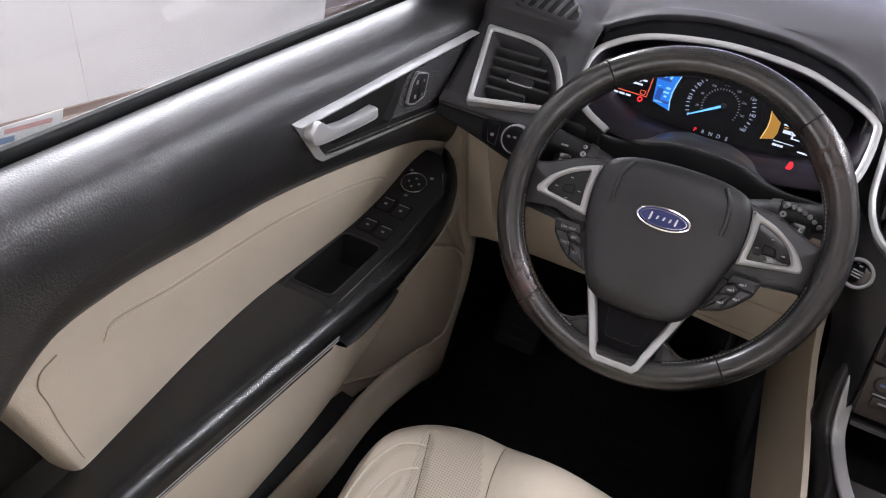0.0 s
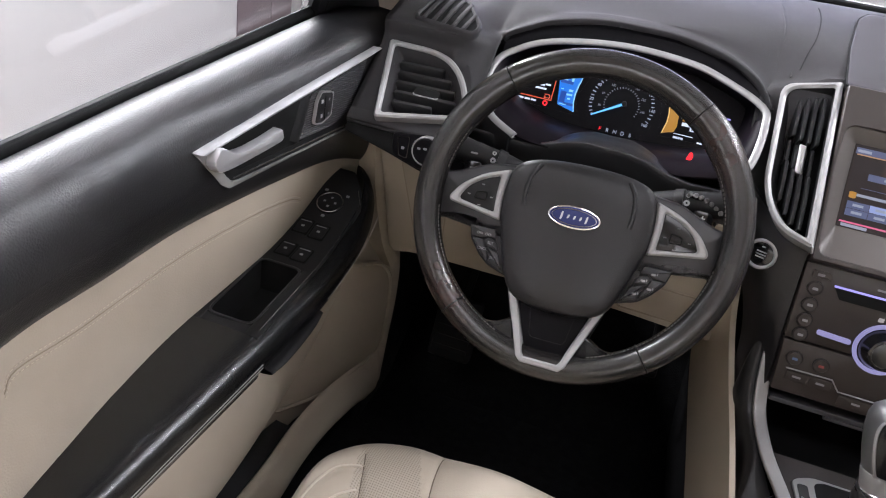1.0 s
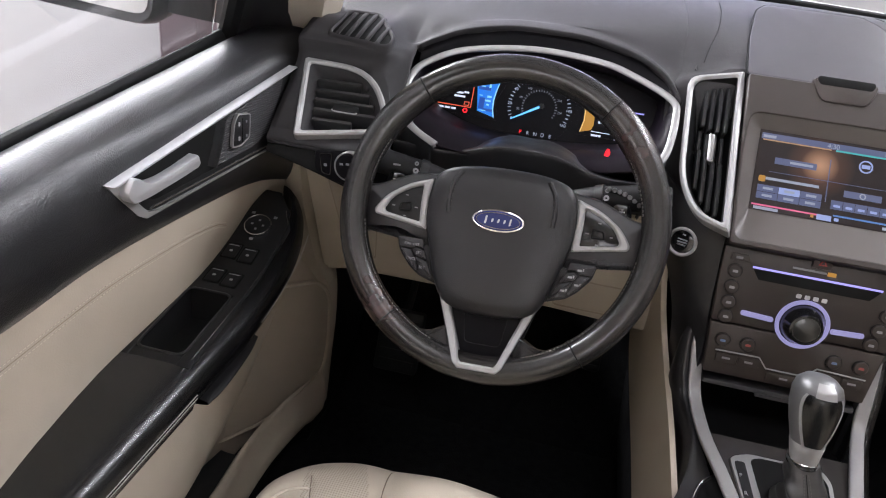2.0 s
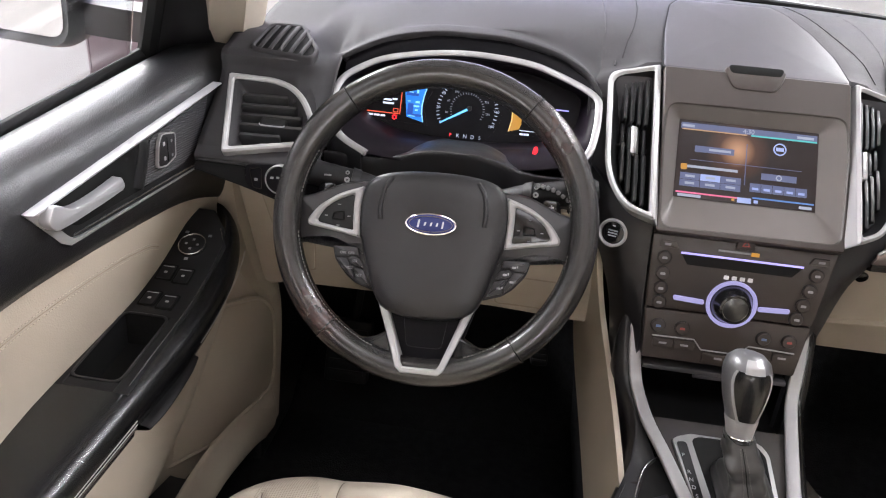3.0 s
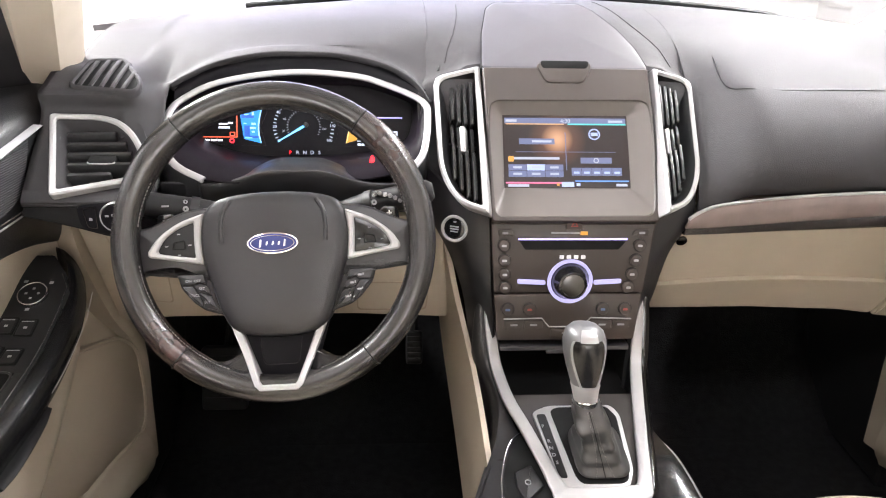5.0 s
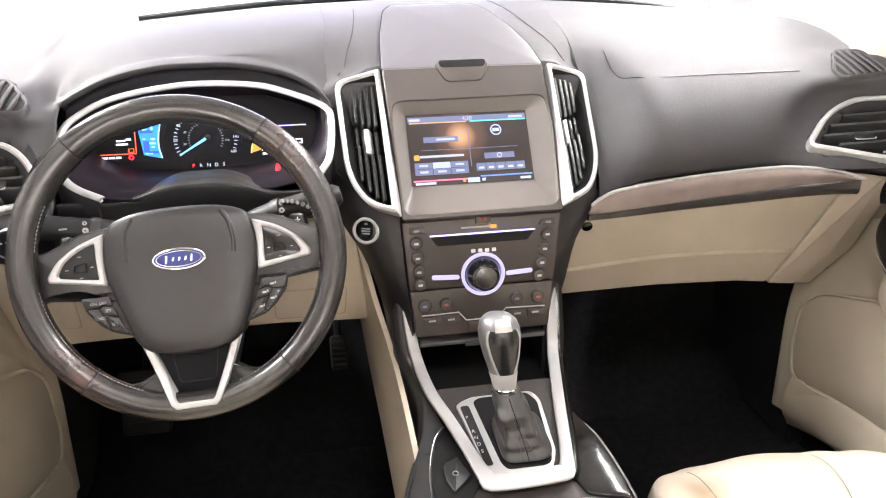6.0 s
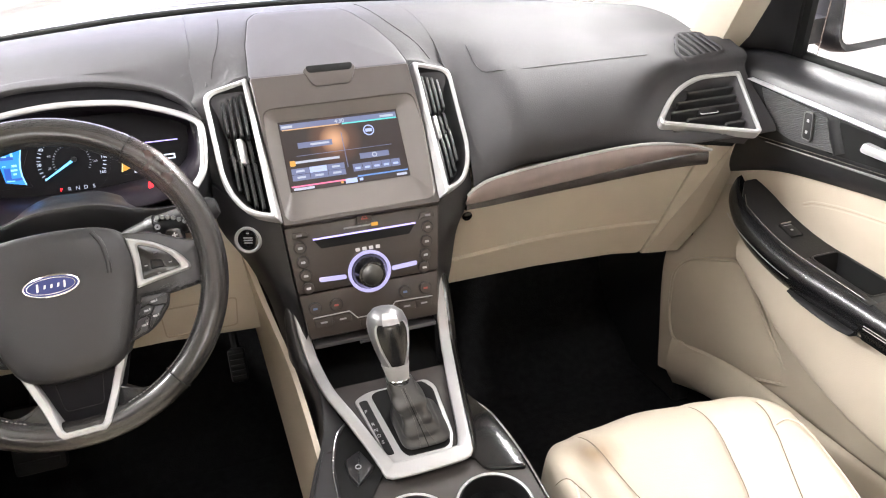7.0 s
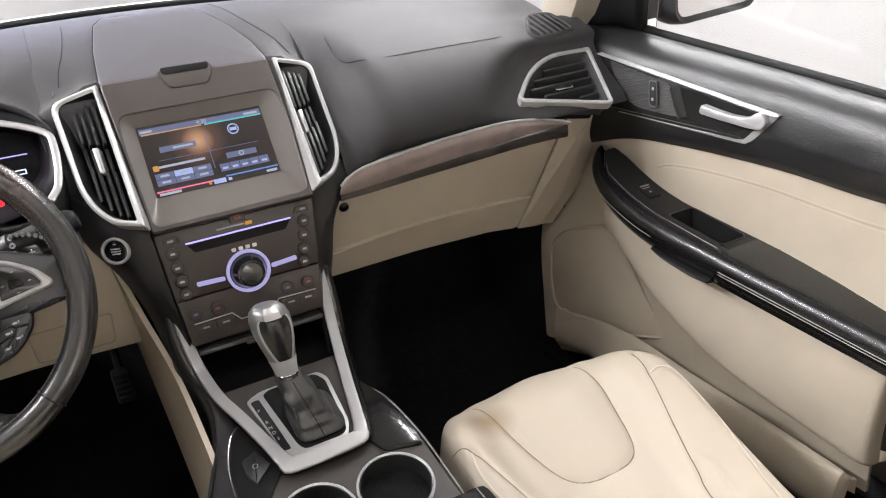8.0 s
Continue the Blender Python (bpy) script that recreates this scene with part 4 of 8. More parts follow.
# ---- instrument cluster ----
cluster = thing("instrument_cluster", (-0.375, 1.0, 1.08), "lit instrument cluster with a central speedometer", "instrument cluster")
RING = [(-0.487, 0.878, 1.099), (-0.522, 0.894, 1.111), (-0.540, 0.912, 1.125), (-0.549, 0.938, 1.146), (-0.548, 0.962, 1.164), (-0.534, 0.985, 1.180), (-0.485, 1.012, 1.200), (-0.391, 1.027, 1.212), (-0.301, 1.024, 1.209), (-0.252, 1.012, 1.199), (-0.200, 0.988, 1.181), (-0.192, 0.966, 1.163), (-0.198, 0.920, 1.128), (-0.213, 0.897, 1.111)]
ring = curve3(RING, 5)
NC = Vector((0, -0.605, 0.796))
part("silver_rim", tube(ring, 0.0050, 0.0036, 10, up=NC), SILVER, cluster, "satin silver rim")
G = Plane((-0.375, 1.010, 1.125), (1, 0, 0), (0, 0.37, 0.928))
rim_ring = ring
ring = ring + [Vector(p) for p in ((-0.235, 0.893, 1.104), (-0.27, 0.889, 1.098), (-0.32, 0.886, 1.093), (-0.375, 0.885, 1.091), (-0.43, 0.884, 1.092), (-0.465, 0.881, 1.095))]
floor_line = [G.at(p.x + 0.375 - (p.x + 0.372) * 0.10, min(max((p.z - 1.125) * 0.95 - 0.002, -0.045), 0.075), -0.004) for p in ring]
bm = bmesh.new()
va = [bm.verts.new(p - NC * 0.002) for p in ring]
vm = [bm.verts.new(p.lerp(q, 0.55) + Vector((0, 0.004, 0.004))) for p, q in zip(ring, floor_line)]
vb = [bm.verts.new(q) for q in floor_line]
for r1, r2 in ((va, vm), (vm, vb)):
    for i in range(len(ring)):
        bm.faces.new((r1[i - 1], r1[i], r2[i], r2[i - 1]))
bowl = part("bowl", bm, BOWL_GLOSS, cluster, "gloss black bowl")
thicken(bowl, 0.003)
part("face", prism(G, fillet([(-0.175, -0.048), (0.175, -0.048), (0.180, 0.03), (0.14, 0.078), (-0.14, 0.078), (-0.180, 0.03)], 0.02), -0.02, -0.003), DIAL_BLACK, cluster)
rows = []
for x in (-0.545, -0.50, -0.47, -0.445, -0.42, -0.395, -0.368, -0.341, -0.316, -0.29, -0.265, -0.235, -0.205):
    h = 1 - ease(0.025, 0.105, abs(x + 0.368))
    rows.append([(x, 0.985, 1.060 + 0.012 * h), (x, 0.945, 1.077 + 0.032 * h), (x, 0.915, 1.084 + 0.029 * h), (x, 0.889, 1.0925 + 0.019 * h), (x, 0.884, 1.086 + 0.017 * h), (x, 0.890, 1.05)])
part("cowl", thick_net(rows, 0.004, 4, 4), BLACK_SOFT, cluster, "black cowl below the dials")

rim_foot = [Vector(p) for p in RING[:5]]
part("side_trim", thick_net([[p + Vector((-0.005, 0.002, -0.001)) for p in rim_foot], [p + Vector((-0.005, 0.001, -0.012)) for p in rim_foot], [p + Vector((-0.004, 0.004, -0.045)) for p in rim_foot], [p + Vector((-0.003, 0.010, -0.075)) for p in rim_foot]], 0.004, 3, 3), BLACK_SOFT, cluster, "black trim below the rim")
rim_foot = [Vector(p) for p in RING[-4:]]
part("side_trim", thick_net([[p + Vector((0.004, 0.004, 0.0)) for p in rim_foot], [p + Vector((0.002, 0.002, -0.012)) for p in rim_foot], [p + Vector((0.002, 0.014, -0.045)) for p in rim_foot], [p + Vector((0.0, 0.03, -0.085)) for p in rim_foot]], 0.004, 3, 3), BLACK_SOFT, cluster, "black trim below the rim")
rows = []
for k in range(25):
    x = -0.546 + (0.546 - 0.196) * k / 24
    e = hood_edge(x)
    near = min(rim_ring[25:55], key=lambda p: abs(p.x - x))
    rows.append([(x, e[1] + 0.003, e[2] - 0.006), (x, 0.5 * (e[1] + near.y) + 0.012, 0.5 * (e[2] + near.z)), (x, near.y + 0.006, near.z - 0.001)])
part("hood_lining", thick_net(rows, 0.003, 3, 1), DIAL_BLACK, cluster, "black lining under the hood")

DU, DV = 0.003, 0.012
dial = part("speedometer", prism(G, disc(48, 0.0500, DU, DV), -0.004, -0.0026), DIAL_BLACK, cluster, "black speedometer dial")


def dial_tick(bm, deg, r0, r1, half):
    c, sn = math.cos(radians(deg)), math.sin(radians(deg))
    prism(G, [(DU + r * c - w * sn, DV + r * sn + w * c) for r, w in ((r0, -half), (r1, -half), (r1, half), (r0, half))], -0.0014, -0.0008, bm=bm)


bm = bmesh.new()
for i in range(33):
    if i % 4:
        dial_tick(bm, 210 - i * 7.44, 0.0400, 0.0445, 0.0006 if i % 2 == 0 else 0.0004)
part("tick_marks", bm, GLOW_DIAL, dial, smooth=False)
for i, word in enumerate(("0", "20", "40", "60", "80", "100", "120", "140", "160")):
    a = radians(210 - i * 29.75)
    letters("numeral", word, 0.0058, G.matrix(DU + 0.0420 * math.cos(a), DV + 0.0420 * math.sin(a), -0.0010), GLOW_DIAL, dial)
letters("unit_text", "MPH", 0.0050, G.matrix(DU, DV + 0.0345, -0.0010), GLOW_DIAL, dial)
bm = bmesh.new()
for i in range(27):
    dial_tick(bm, 210 - i * 9.15, 0.0225, 0.0250, 0.0004)
part("inner_ticks", bm, GLOW_GREY, dial, smooth=False)
for i, word in enumerate(("20", "60", "100", "140", "180", "220", "260")):
    a = radians(192 - i * 33)
    letters("numeral", word, 0.0042, G.matrix(DU + 0.0300 * math.cos(a), DV + 0.0300 * math.sin(a), -0.0010), GLOW_GREY, dial)
a = radians(211)
ca, sa = math.cos(a), math.sin(a)
ndl = part("needle", prism(G, [(DU + r * ca - w * sa, DV + r * sa + w * ca) for r, w in ((-0.006, -0.0017), (0.043, -0.0007), (0.043, 0.0007), (-0.006, 0.0017))], 0.001, 0.003), GLOW_CYAN, dial, "glowing blue needle")
part("needle_core", prism(G, [(DU + r * ca - w * sa, DV + r * sa + w * ca) for r, w in ((0.0, -0.0005), (0.042, -0.0002), (0.042, 0.0002), (0.0, 0.0005))], 0.003, 0.0033), GLOW_ICE, ndl)
part("needle_hub", prism(G, disc(20, 0.0036, DU - 0.004 * ca, DV - 0.004 * sa), 0.001, 0.0040, 0.001), BLACK_HARD, dial)
for i, c in enumerate("PRNDS"):
    letters("gear_letter", c, 0.0072, G.matrix(-0.0170 + 0.0106 * i, -0.0258, -0.0022), GLOW_RED if c == "P" else GLOW_DIAL, cluster)

# left display: text lines, an orange frame and a blue gauge field
left = part("left_display", prism(G, [(-0.150, -0.014), (-0.052, -0.016), (-0.060, 0.010), (-0.050, 0.034), (-0.150, 0.026)], -0.003, -0.0022), DIAL_BLACK, cluster, "left display, partly lit")
part("blue_field", prism(G, [(-0.0835, -0.0065), (-0.0580, -0.0125), (-0.0612, 0.000), (-0.0618, 0.012), (-0.0605, 0.024), (-0.0578, 0.0365), (-0.0890, 0.028)], -0.0022, -0.0014), GLOW_BLUE, left, "lit blue gauge field", smooth=False)
part("bright_edge", prism(G, [(-0.0580, -0.0125), (-0.0612, 0.000), (-0.0618, 0.012), (-0.0605, 0.024), (-0.0578, 0.0365), (-0.0592, 0.0360), (-0.0622, 0.024), (-0.0636, 0.012), (-0.0630, 0.000), (-0.0596, -0.0122)], -0.0016, -0.0010), GLOW_ICE, left, smooth=False)
for u, v, wd, ht, mt in ((-0.0780, 0.0265, 0.018, 0.0050, GLOW_BLUE_DEEP), (-0.0790, 0.0050, 0.008, 0.016, GLOW_BLUE_DEEP), (-0.0690, -0.0035, 0.014, 0.0035, GLOW_BLUE_DEEP)):
    bar(G, u, v, wd, ht, -0.0013, mt, left, "dark_block")
for u, v, wd, ht in ((-0.0800, 0.0290, 0.006, 0.0014), (-0.0705, 0.0305, 0.003, 0.0050), (-0.0695, 0.0155, 0.006, 0.0030), (-0.0705, 0.0095, 0.008, 0.0026), (-0.0700, 0.0040, 0.004, 0.0024), (-0.0765, -0.0050, 0.010, 0.0012), (-0.0820, 0.0160, 0.004, 0.0012)):
    bar(G, u, v, wd, ht, -0.0011, GLOW_ICE, left)
bar(G, -0.0937, 0.0115, 0.0012, 0.031, -0.0016, GLOW_SALMON, left, "frame_line")
bar(G, -0.1178, -0.0038, 0.0485, 0.0012, -0.0016, GLOW_SALMON, left, "frame_line")
for u, v, wd in ((-0.1135, 0.0150, 0.012), (-0.1030, 0.0165, 0.007), (-0.1120, 0.0100, 0.016), (-0.1370, -0.0085, 0.009), (-0.1270, -0.0085, 0.008), (-0.1180, -0.0085, 0.007)):
    bar(G, u, v, wd, 0.0026, -0.0016, GLOW_WHITE, left, "text_bar")
part("warning_box", hoop(G, [(-0.1040, -0.0020), (-0.0965, -0.0020), (-0.0965, 0.0035), (-0.1040, 0.0035)], [(-0.1032, -0.0013), (-0.0973, -0.0013), (-0.0973, 0.0028), (-0.1032, 0.0028)], -0.0022, -0.001), GLOW_SALMON, left, smooth=False)
part("red_ring", hoop(G, disc(16, 0.0036, -0.1010, -0.0091), disc(16, 0.0020, -0.1010, -0.0091), -0.0022, -0.001), GLOW_RED, left, smooth=False)
right = part("right_display", prism(G, [(0.062, -0.016), (0.150, -0.014), (0.150, 0.028), (0.052, 0.034), (0.058, 0.010)], -0.003, -0.0022), DIAL_BLACK, cluster, "right display, partly lit")
part("amber_field", prism(G, [(0.0645, -0.0118), (0.0800, -0.0070), (0.0825, 0.0005), (0.0815, 0.0150), (0.0735, 0.0205), (0.0652, 0.0265), (0.0672, 0.0160), (0.0677, 0.0047)], -0.0022, -0.0014), GLOW_AMBER, right, "lit amber curve", smooth=False)
part("amber_edge", prism(G, [(0.0645, -0.0118), (0.0677, 0.0047), (0.0672, 0.0160), (0.0652, 0.0265), (0.0662, 0.0260), (0.0684, 0.0160), (0.0690, 0.0047), (0.0660, -0.0112)], -0.0016, -0.0010), GLOW_PALE, right, smooth=False)
for u, wd in ((0.0930, 0.010), (0.1010, 0.005)):
    bar(G, u, 0.0060, wd, 0.0045, -0.0016, GLOW_WHITE, right, "text_bar")
bar(G, 0.0900, 0.0110, 0.005, 0.0016, -0.0016, GLOW_AMBER, right, "text_bar")
bar(G, 0.0935, -0.0085, 0.026, 0.0010, -0.0016, GLOW_WHITE, right, "frame_line")
bar(G, 0.118, 0.026, 0.058, 0.0016, -0.0016, GLOW_LILAC, right, "frame_line")
part("battery_outline", hoop(G, [(0.100, -0.001), (0.140, -0.001), (0.140, 0.006), (0.100, 0.006)], [(0.102, 0.0005), (0.138, 0.0005), (0.138, 0.0045), (0.102, 0.0045)], -0.0022, -0.0012), GLOW_WHITE, right, smooth=False)
for dx, w in ((-0.27, 0.40), (0.08, 0.22), (0.36, 0.26)):
    bar(G, 0.1 + 0.03 * dx, 0.0145, 0.03 * w, 0.00211, -0.0016, GLOW_WHITE, right, "text_bar")
for dx, w in ((-0.27, 0.40), (0.08, 0.22), (0.36, 0.26)):
    bar(G, 0.088 + 0.014 * dx, -0.0135, 0.014 * w, 0.00279, -0.0016, GLOW_WHITE, right, "text_bar")
for dx, w in ((-0.27, 0.40), (0.08, 0.22), (0.36, 0.26)):
    bar(G, 0.125 + 0.024 * dx, -0.014, 0.024 * w, 0.00223, -0.0016, GLOW_WHITE, right, "text_bar")
LU, LV = 0.1049, -0.0411
part("belt_lamp", prism(G, fillet([(LU - 0.0035, LV - 0.0050), (LU + 0.0030, LV - 0.0048), (LU + 0.0046, LV + 0.0005), (LU + 0.0018, LV + 0.0058), (LU - 0.0012, LV + 0.0045)], 0.002), 0.0700, 0.0712), GLOW_RED, cluster, "lit red belt lamp", smooth=False)

# ---- steering column and levers ----
TILT = radians(24)
turn = radians(2.2)
W = Plane((-0.379, 0.761, 1.062), (math.cos(turn), math.sin(turn) * math.sin(TILT), math.sin(turn) * math.cos(TILT)), (0, math.sin(TILT), math.cos(TILT)))
column = thing("steering_column", W.at(0, 0, -0.12), "black steering column shroud", "column")
bm = bmesh.new()
secs = [(0.060, 0.048, -0.045), (0.075, 0.055, -0.075), (0.090, 0.055, -0.12), (0.095, 0.050, -0.20), (0.095, 0.045, -0.30)]
rings = [[bm.verts.new(W.at(*[(c * a, d * b + 0.005)[k] for k in (0, 1)], w)) for c, d in [(math.cos(t) * abs(math.cos(t)) ** -0.35 if abs(math.cos(t)) > 0.01 else 0, math.sin(t) * abs(math.sin(t)) ** -0.35 if abs(math.sin(t)) > 0.01 else 0) for t in [2 * math.pi * i / 28 for i in range(28)]]] for a, b, w in secs]
for a, b in zip(rings, rings[1:]):
    for i in range(28):
        bm.faces.new((a[i - 1], a[i], b[i], b[i - 1]))
bm.faces.new(rings[0])
bm.faces.new(rings[-1])
part("shroud", bm, BLACK_SOFT, column)
for s, nm, lab in ((-1, "indicator_lever", "black indicator lever with grey symbols"), (1, "wiper_lever", "black wiper lever with a bright knurled end")):
    lev = thing(nm, W.at(s * 0.10, 0.02, -0.07), lab, "lever")
    path = [W.at(s * 0.080, 0.034, -0.085), W.at(s * 0.110, 0.043, -0.074), W.at(s * 0.145, 0.050, -0.066), W.at(s * 0.170, 0.055, -0.062)]
    part("stalk", tube(curve3(path, 4), [0.019, 0.0190, 0.0188, 0.0186, 0.018, 0.0175, 0.017, 0.0168, 0.0166, 0.0165, 0.0165, 0.0165, 0.0165], None, 14), BLACK_HARD, lev)
    end = [W.at(s * 0.170, 0.055, -0.062), W.at(s * 0.186, 0.0580, -0.059), W.at(s * 0.193, 0.0592, -0.058)]
    part("end_grip", tube(end, [0.0165, 0.0150, 0.010], None, 12), BLACK_HARD, lev)
    part("stalk_ring", tube([W.at(s * 0.108, 0.0425, -0.0745), W.at(s * 0.118, 0.0447, -0.0717)], 0.0198, None, 16), BLACK_SOFT, lev)
    L = Plane(W.at(s * 0.115, 0.046, -0.0515), W.u, W.v)
    for k in range(3):
        part("symbol", hoop(L, disc(10, 0.0026 + 0.001 * (k == 1), 0.002 * s, -0.009 + 0.009 * k), disc(10, 0.0013, 0.002 * s, -0.009 + 0.009 * k), -0.001, 0.0008), LABEL_INK, lev, smooth=False)
    if s < 0:
        bar(L, -0.026, 0.004, 0.009, 0.0022, 0.003, GREY_INK, lev, "symbol", 0.0008, 0.0006)
    else:
        for k in range(7):
            part("knurl", prism(L, disc(8, 0.0030, 0.004 + 0.0062 * k, 0.011 - 0.0004 * k * k), -0.006, 0.0030, 0.0008), KNOB_SHELL, lev)
    pad = Plane(W.at(s * 0.136, 0.029, -0.036), W.u, W.v)
    paddle = thing("shift_paddle", W.at(s * 0.136, 0.029, -0.05), "black shift paddle behind the wheel", "shift paddle", "shift paddles")
    blade = [(-0.012, -0.022), (0.014, -0.022), (0.011, 0.007), (0.006, 0.011), (-0.008, 0.011), (-0.011, 0.006)]
    part("blade", prism(pad, fillet([(s * a, b) for a, b in blade], 0.003), -0.010, 0.003, 0.002), BLACK_GLOSS, paddle)
    bar(pad, 0.0, 0.002, 0.0065, 0.0016, 0.003, WHITE_INK, paddle, "symbol")
    if s > 0:
        bar(pad, 0.0, 0.002, 0.0016, 0.0065, 0.0032, WHITE_INK, paddle, "symbol")

# ---- steering wheel ----
wheel = thing("steering_wheel", (-0.379, 0.761, 1.062), "black leather steering wheel with silver spokes", "steering wheel")
N_RIM = 120
rim_path, rx, ry = [], [], []
for i in range(N_RIM):
    a = 2 * math.pi * i / N_RIM
    grip = 0.0014 * (math.exp(-((math.degrees(a) - 40) / 12) ** 2) + math.exp(-((math.degrees(a) - 140) / 12) ** 2))
    rim_path.append(W.at(0.1748 * math.cos(a), 0.1748 * math.sin(a), -0.006))
    rx.append(0.0166 + grip)
    ry.append(0.0178 + grip)
rim = part("rim", tube(rim_path, rx, ry, 16, closed=True, up=W.n), WHEEL_LEATHER, wheel, "worn black leather rim")
for deg in (53, 128, 229, 308):
    a = radians(deg)
    c = W.at(0.1748 * math.cos(a), 0.1748 * math.sin(a), -0.006)
    rad, tan = (W.u * math.cos(a) + W.v * math.sin(a)), (-W.u * math.sin(a) + W.v * math.cos(a))
    loop = [c + rad * 0.0170 * math.cos(t) + W.n * 0.0182 * math.sin(t) for t in [2 * math.pi * k / 24 for k in range(24)]]
    part("rim_seam", tube(loop, 0.0009, 0.0007, 6, closed=True, up=tan), BLACK_MATT, rim, "sewn leather seam")
for a0, a1 in ((188, 249), (288, 352), (10, 46), (152, 172)):
    n = int((a1 - a0) * 0.62)
    line = [W.at(0.1592 * math.cos(radians(a0 + (a1 - a0) * k / 40)), 0.1592 * math.sin(radians(a0 + (a1 - a0) * k / 40)), 0.0005) for k in range(41)]
    dashes(line, W.n, n, DULL_THREAD, rim)
AIRBAG = [(-0.082, 0.040), (-0.055, 0.056), (0.0, 0.0605), (0.055, 0.056), (0.082, 0.040), (0.088, 0.0), (0.079, -0.042), (0.060, -0.095), (0.034, -0.111), (0, -0.114), (-0.034, -0.111), (-0.060, -0.095), (-0.079, -0.042), (-0.088, 0.0)]
bag = [(p.x, p.y) for p in curve3([(a, b, 0) for a, b in AIRBAG], 4, True)]
bm = bmesh.new()
layers = [(1.0, -0.04), (1.0, -0.014), (0.99, -0.006), (0.965, -0.001), (0.92, 0.002), (0.80, 0.005), (0.6, 0.007), (0.35, 0.008), (0.1, 0.0085)]
rings = [[bm.verts.new(W.at(u * k, (v + 0.02) * k - 0.02, w)) for u, v in bag] for k, w in layers]
for a, b in zip(rings, rings[1:]):
    for i in range(len(bag)):
        bm.faces.new((a[i - 1], a[i], b[i], b[i - 1]))
bm.faces.new(rings[-1])
bm.faces.new(rings[0])
cover = part("airbag_cover", bm, BLACK_SOFT, wheel, "grained black airbag cover")
for s in (-1, 1):
    crease = curve3([W.at(s * 0.050, 0.050, 0.0012), W.at(s * 0.058, 0.036, 0.0048), W.at(s * 0.061, 0.016, 0.0058), W.at(s * 0.060, 0.000, 0.0050)], 5)
    part("crease", tube(crease, 0.0030, 0.0027, 8, up=W.n), BLACK_SOFT, cover)
EM = Plane(W.at(-0.001, -0.0015, 0.0085), W.u, W.v)
badge = part("badge", prism(EM, disc(40, 0.0298, 0, 0, 0.0128), -0.003, 0.0016, 0.0006), CHROME, cover, "oval badge with a bright rim")
part("badge_field", prism(EM, disc(40, 0.0278, 0, 0, 0.0110), 0.0012, 0.0024, 0.0003), material("badge_blue", (0.012, 0.022, 0.13), 0.45), badge, "dark blue oval field")
part("badge_line", hoop(EM, disc(40, 0.0255, 0, 0, 0.0092), disc(40, 0.0247, 0, 0, 0.0085), 0.0020, 0.0027), CHROME, badge, "fine bright line")
for x, wd, ht in ((-0.0140, 0.0034, 0.0090), (-0.0065, 0.0034, 0.0042), (0.0005, 0.0034, 0.0042), (0.0075, 0.0034, 0.0042), (0.0140, 0.0032, 0.0080)):
    part("badge_mark", prism(EM, fillet([(x - wd / 2, -ht / 2 - 0.0005), (x + wd / 2 - 0.001, -ht / 2), (x + wd / 2, ht / 2), (x - wd / 2 + 0.0012, ht / 2)], 0.0014), 0.0022, 0.0029), WHITE_INK, badge, "plain bright mark", smooth=False)
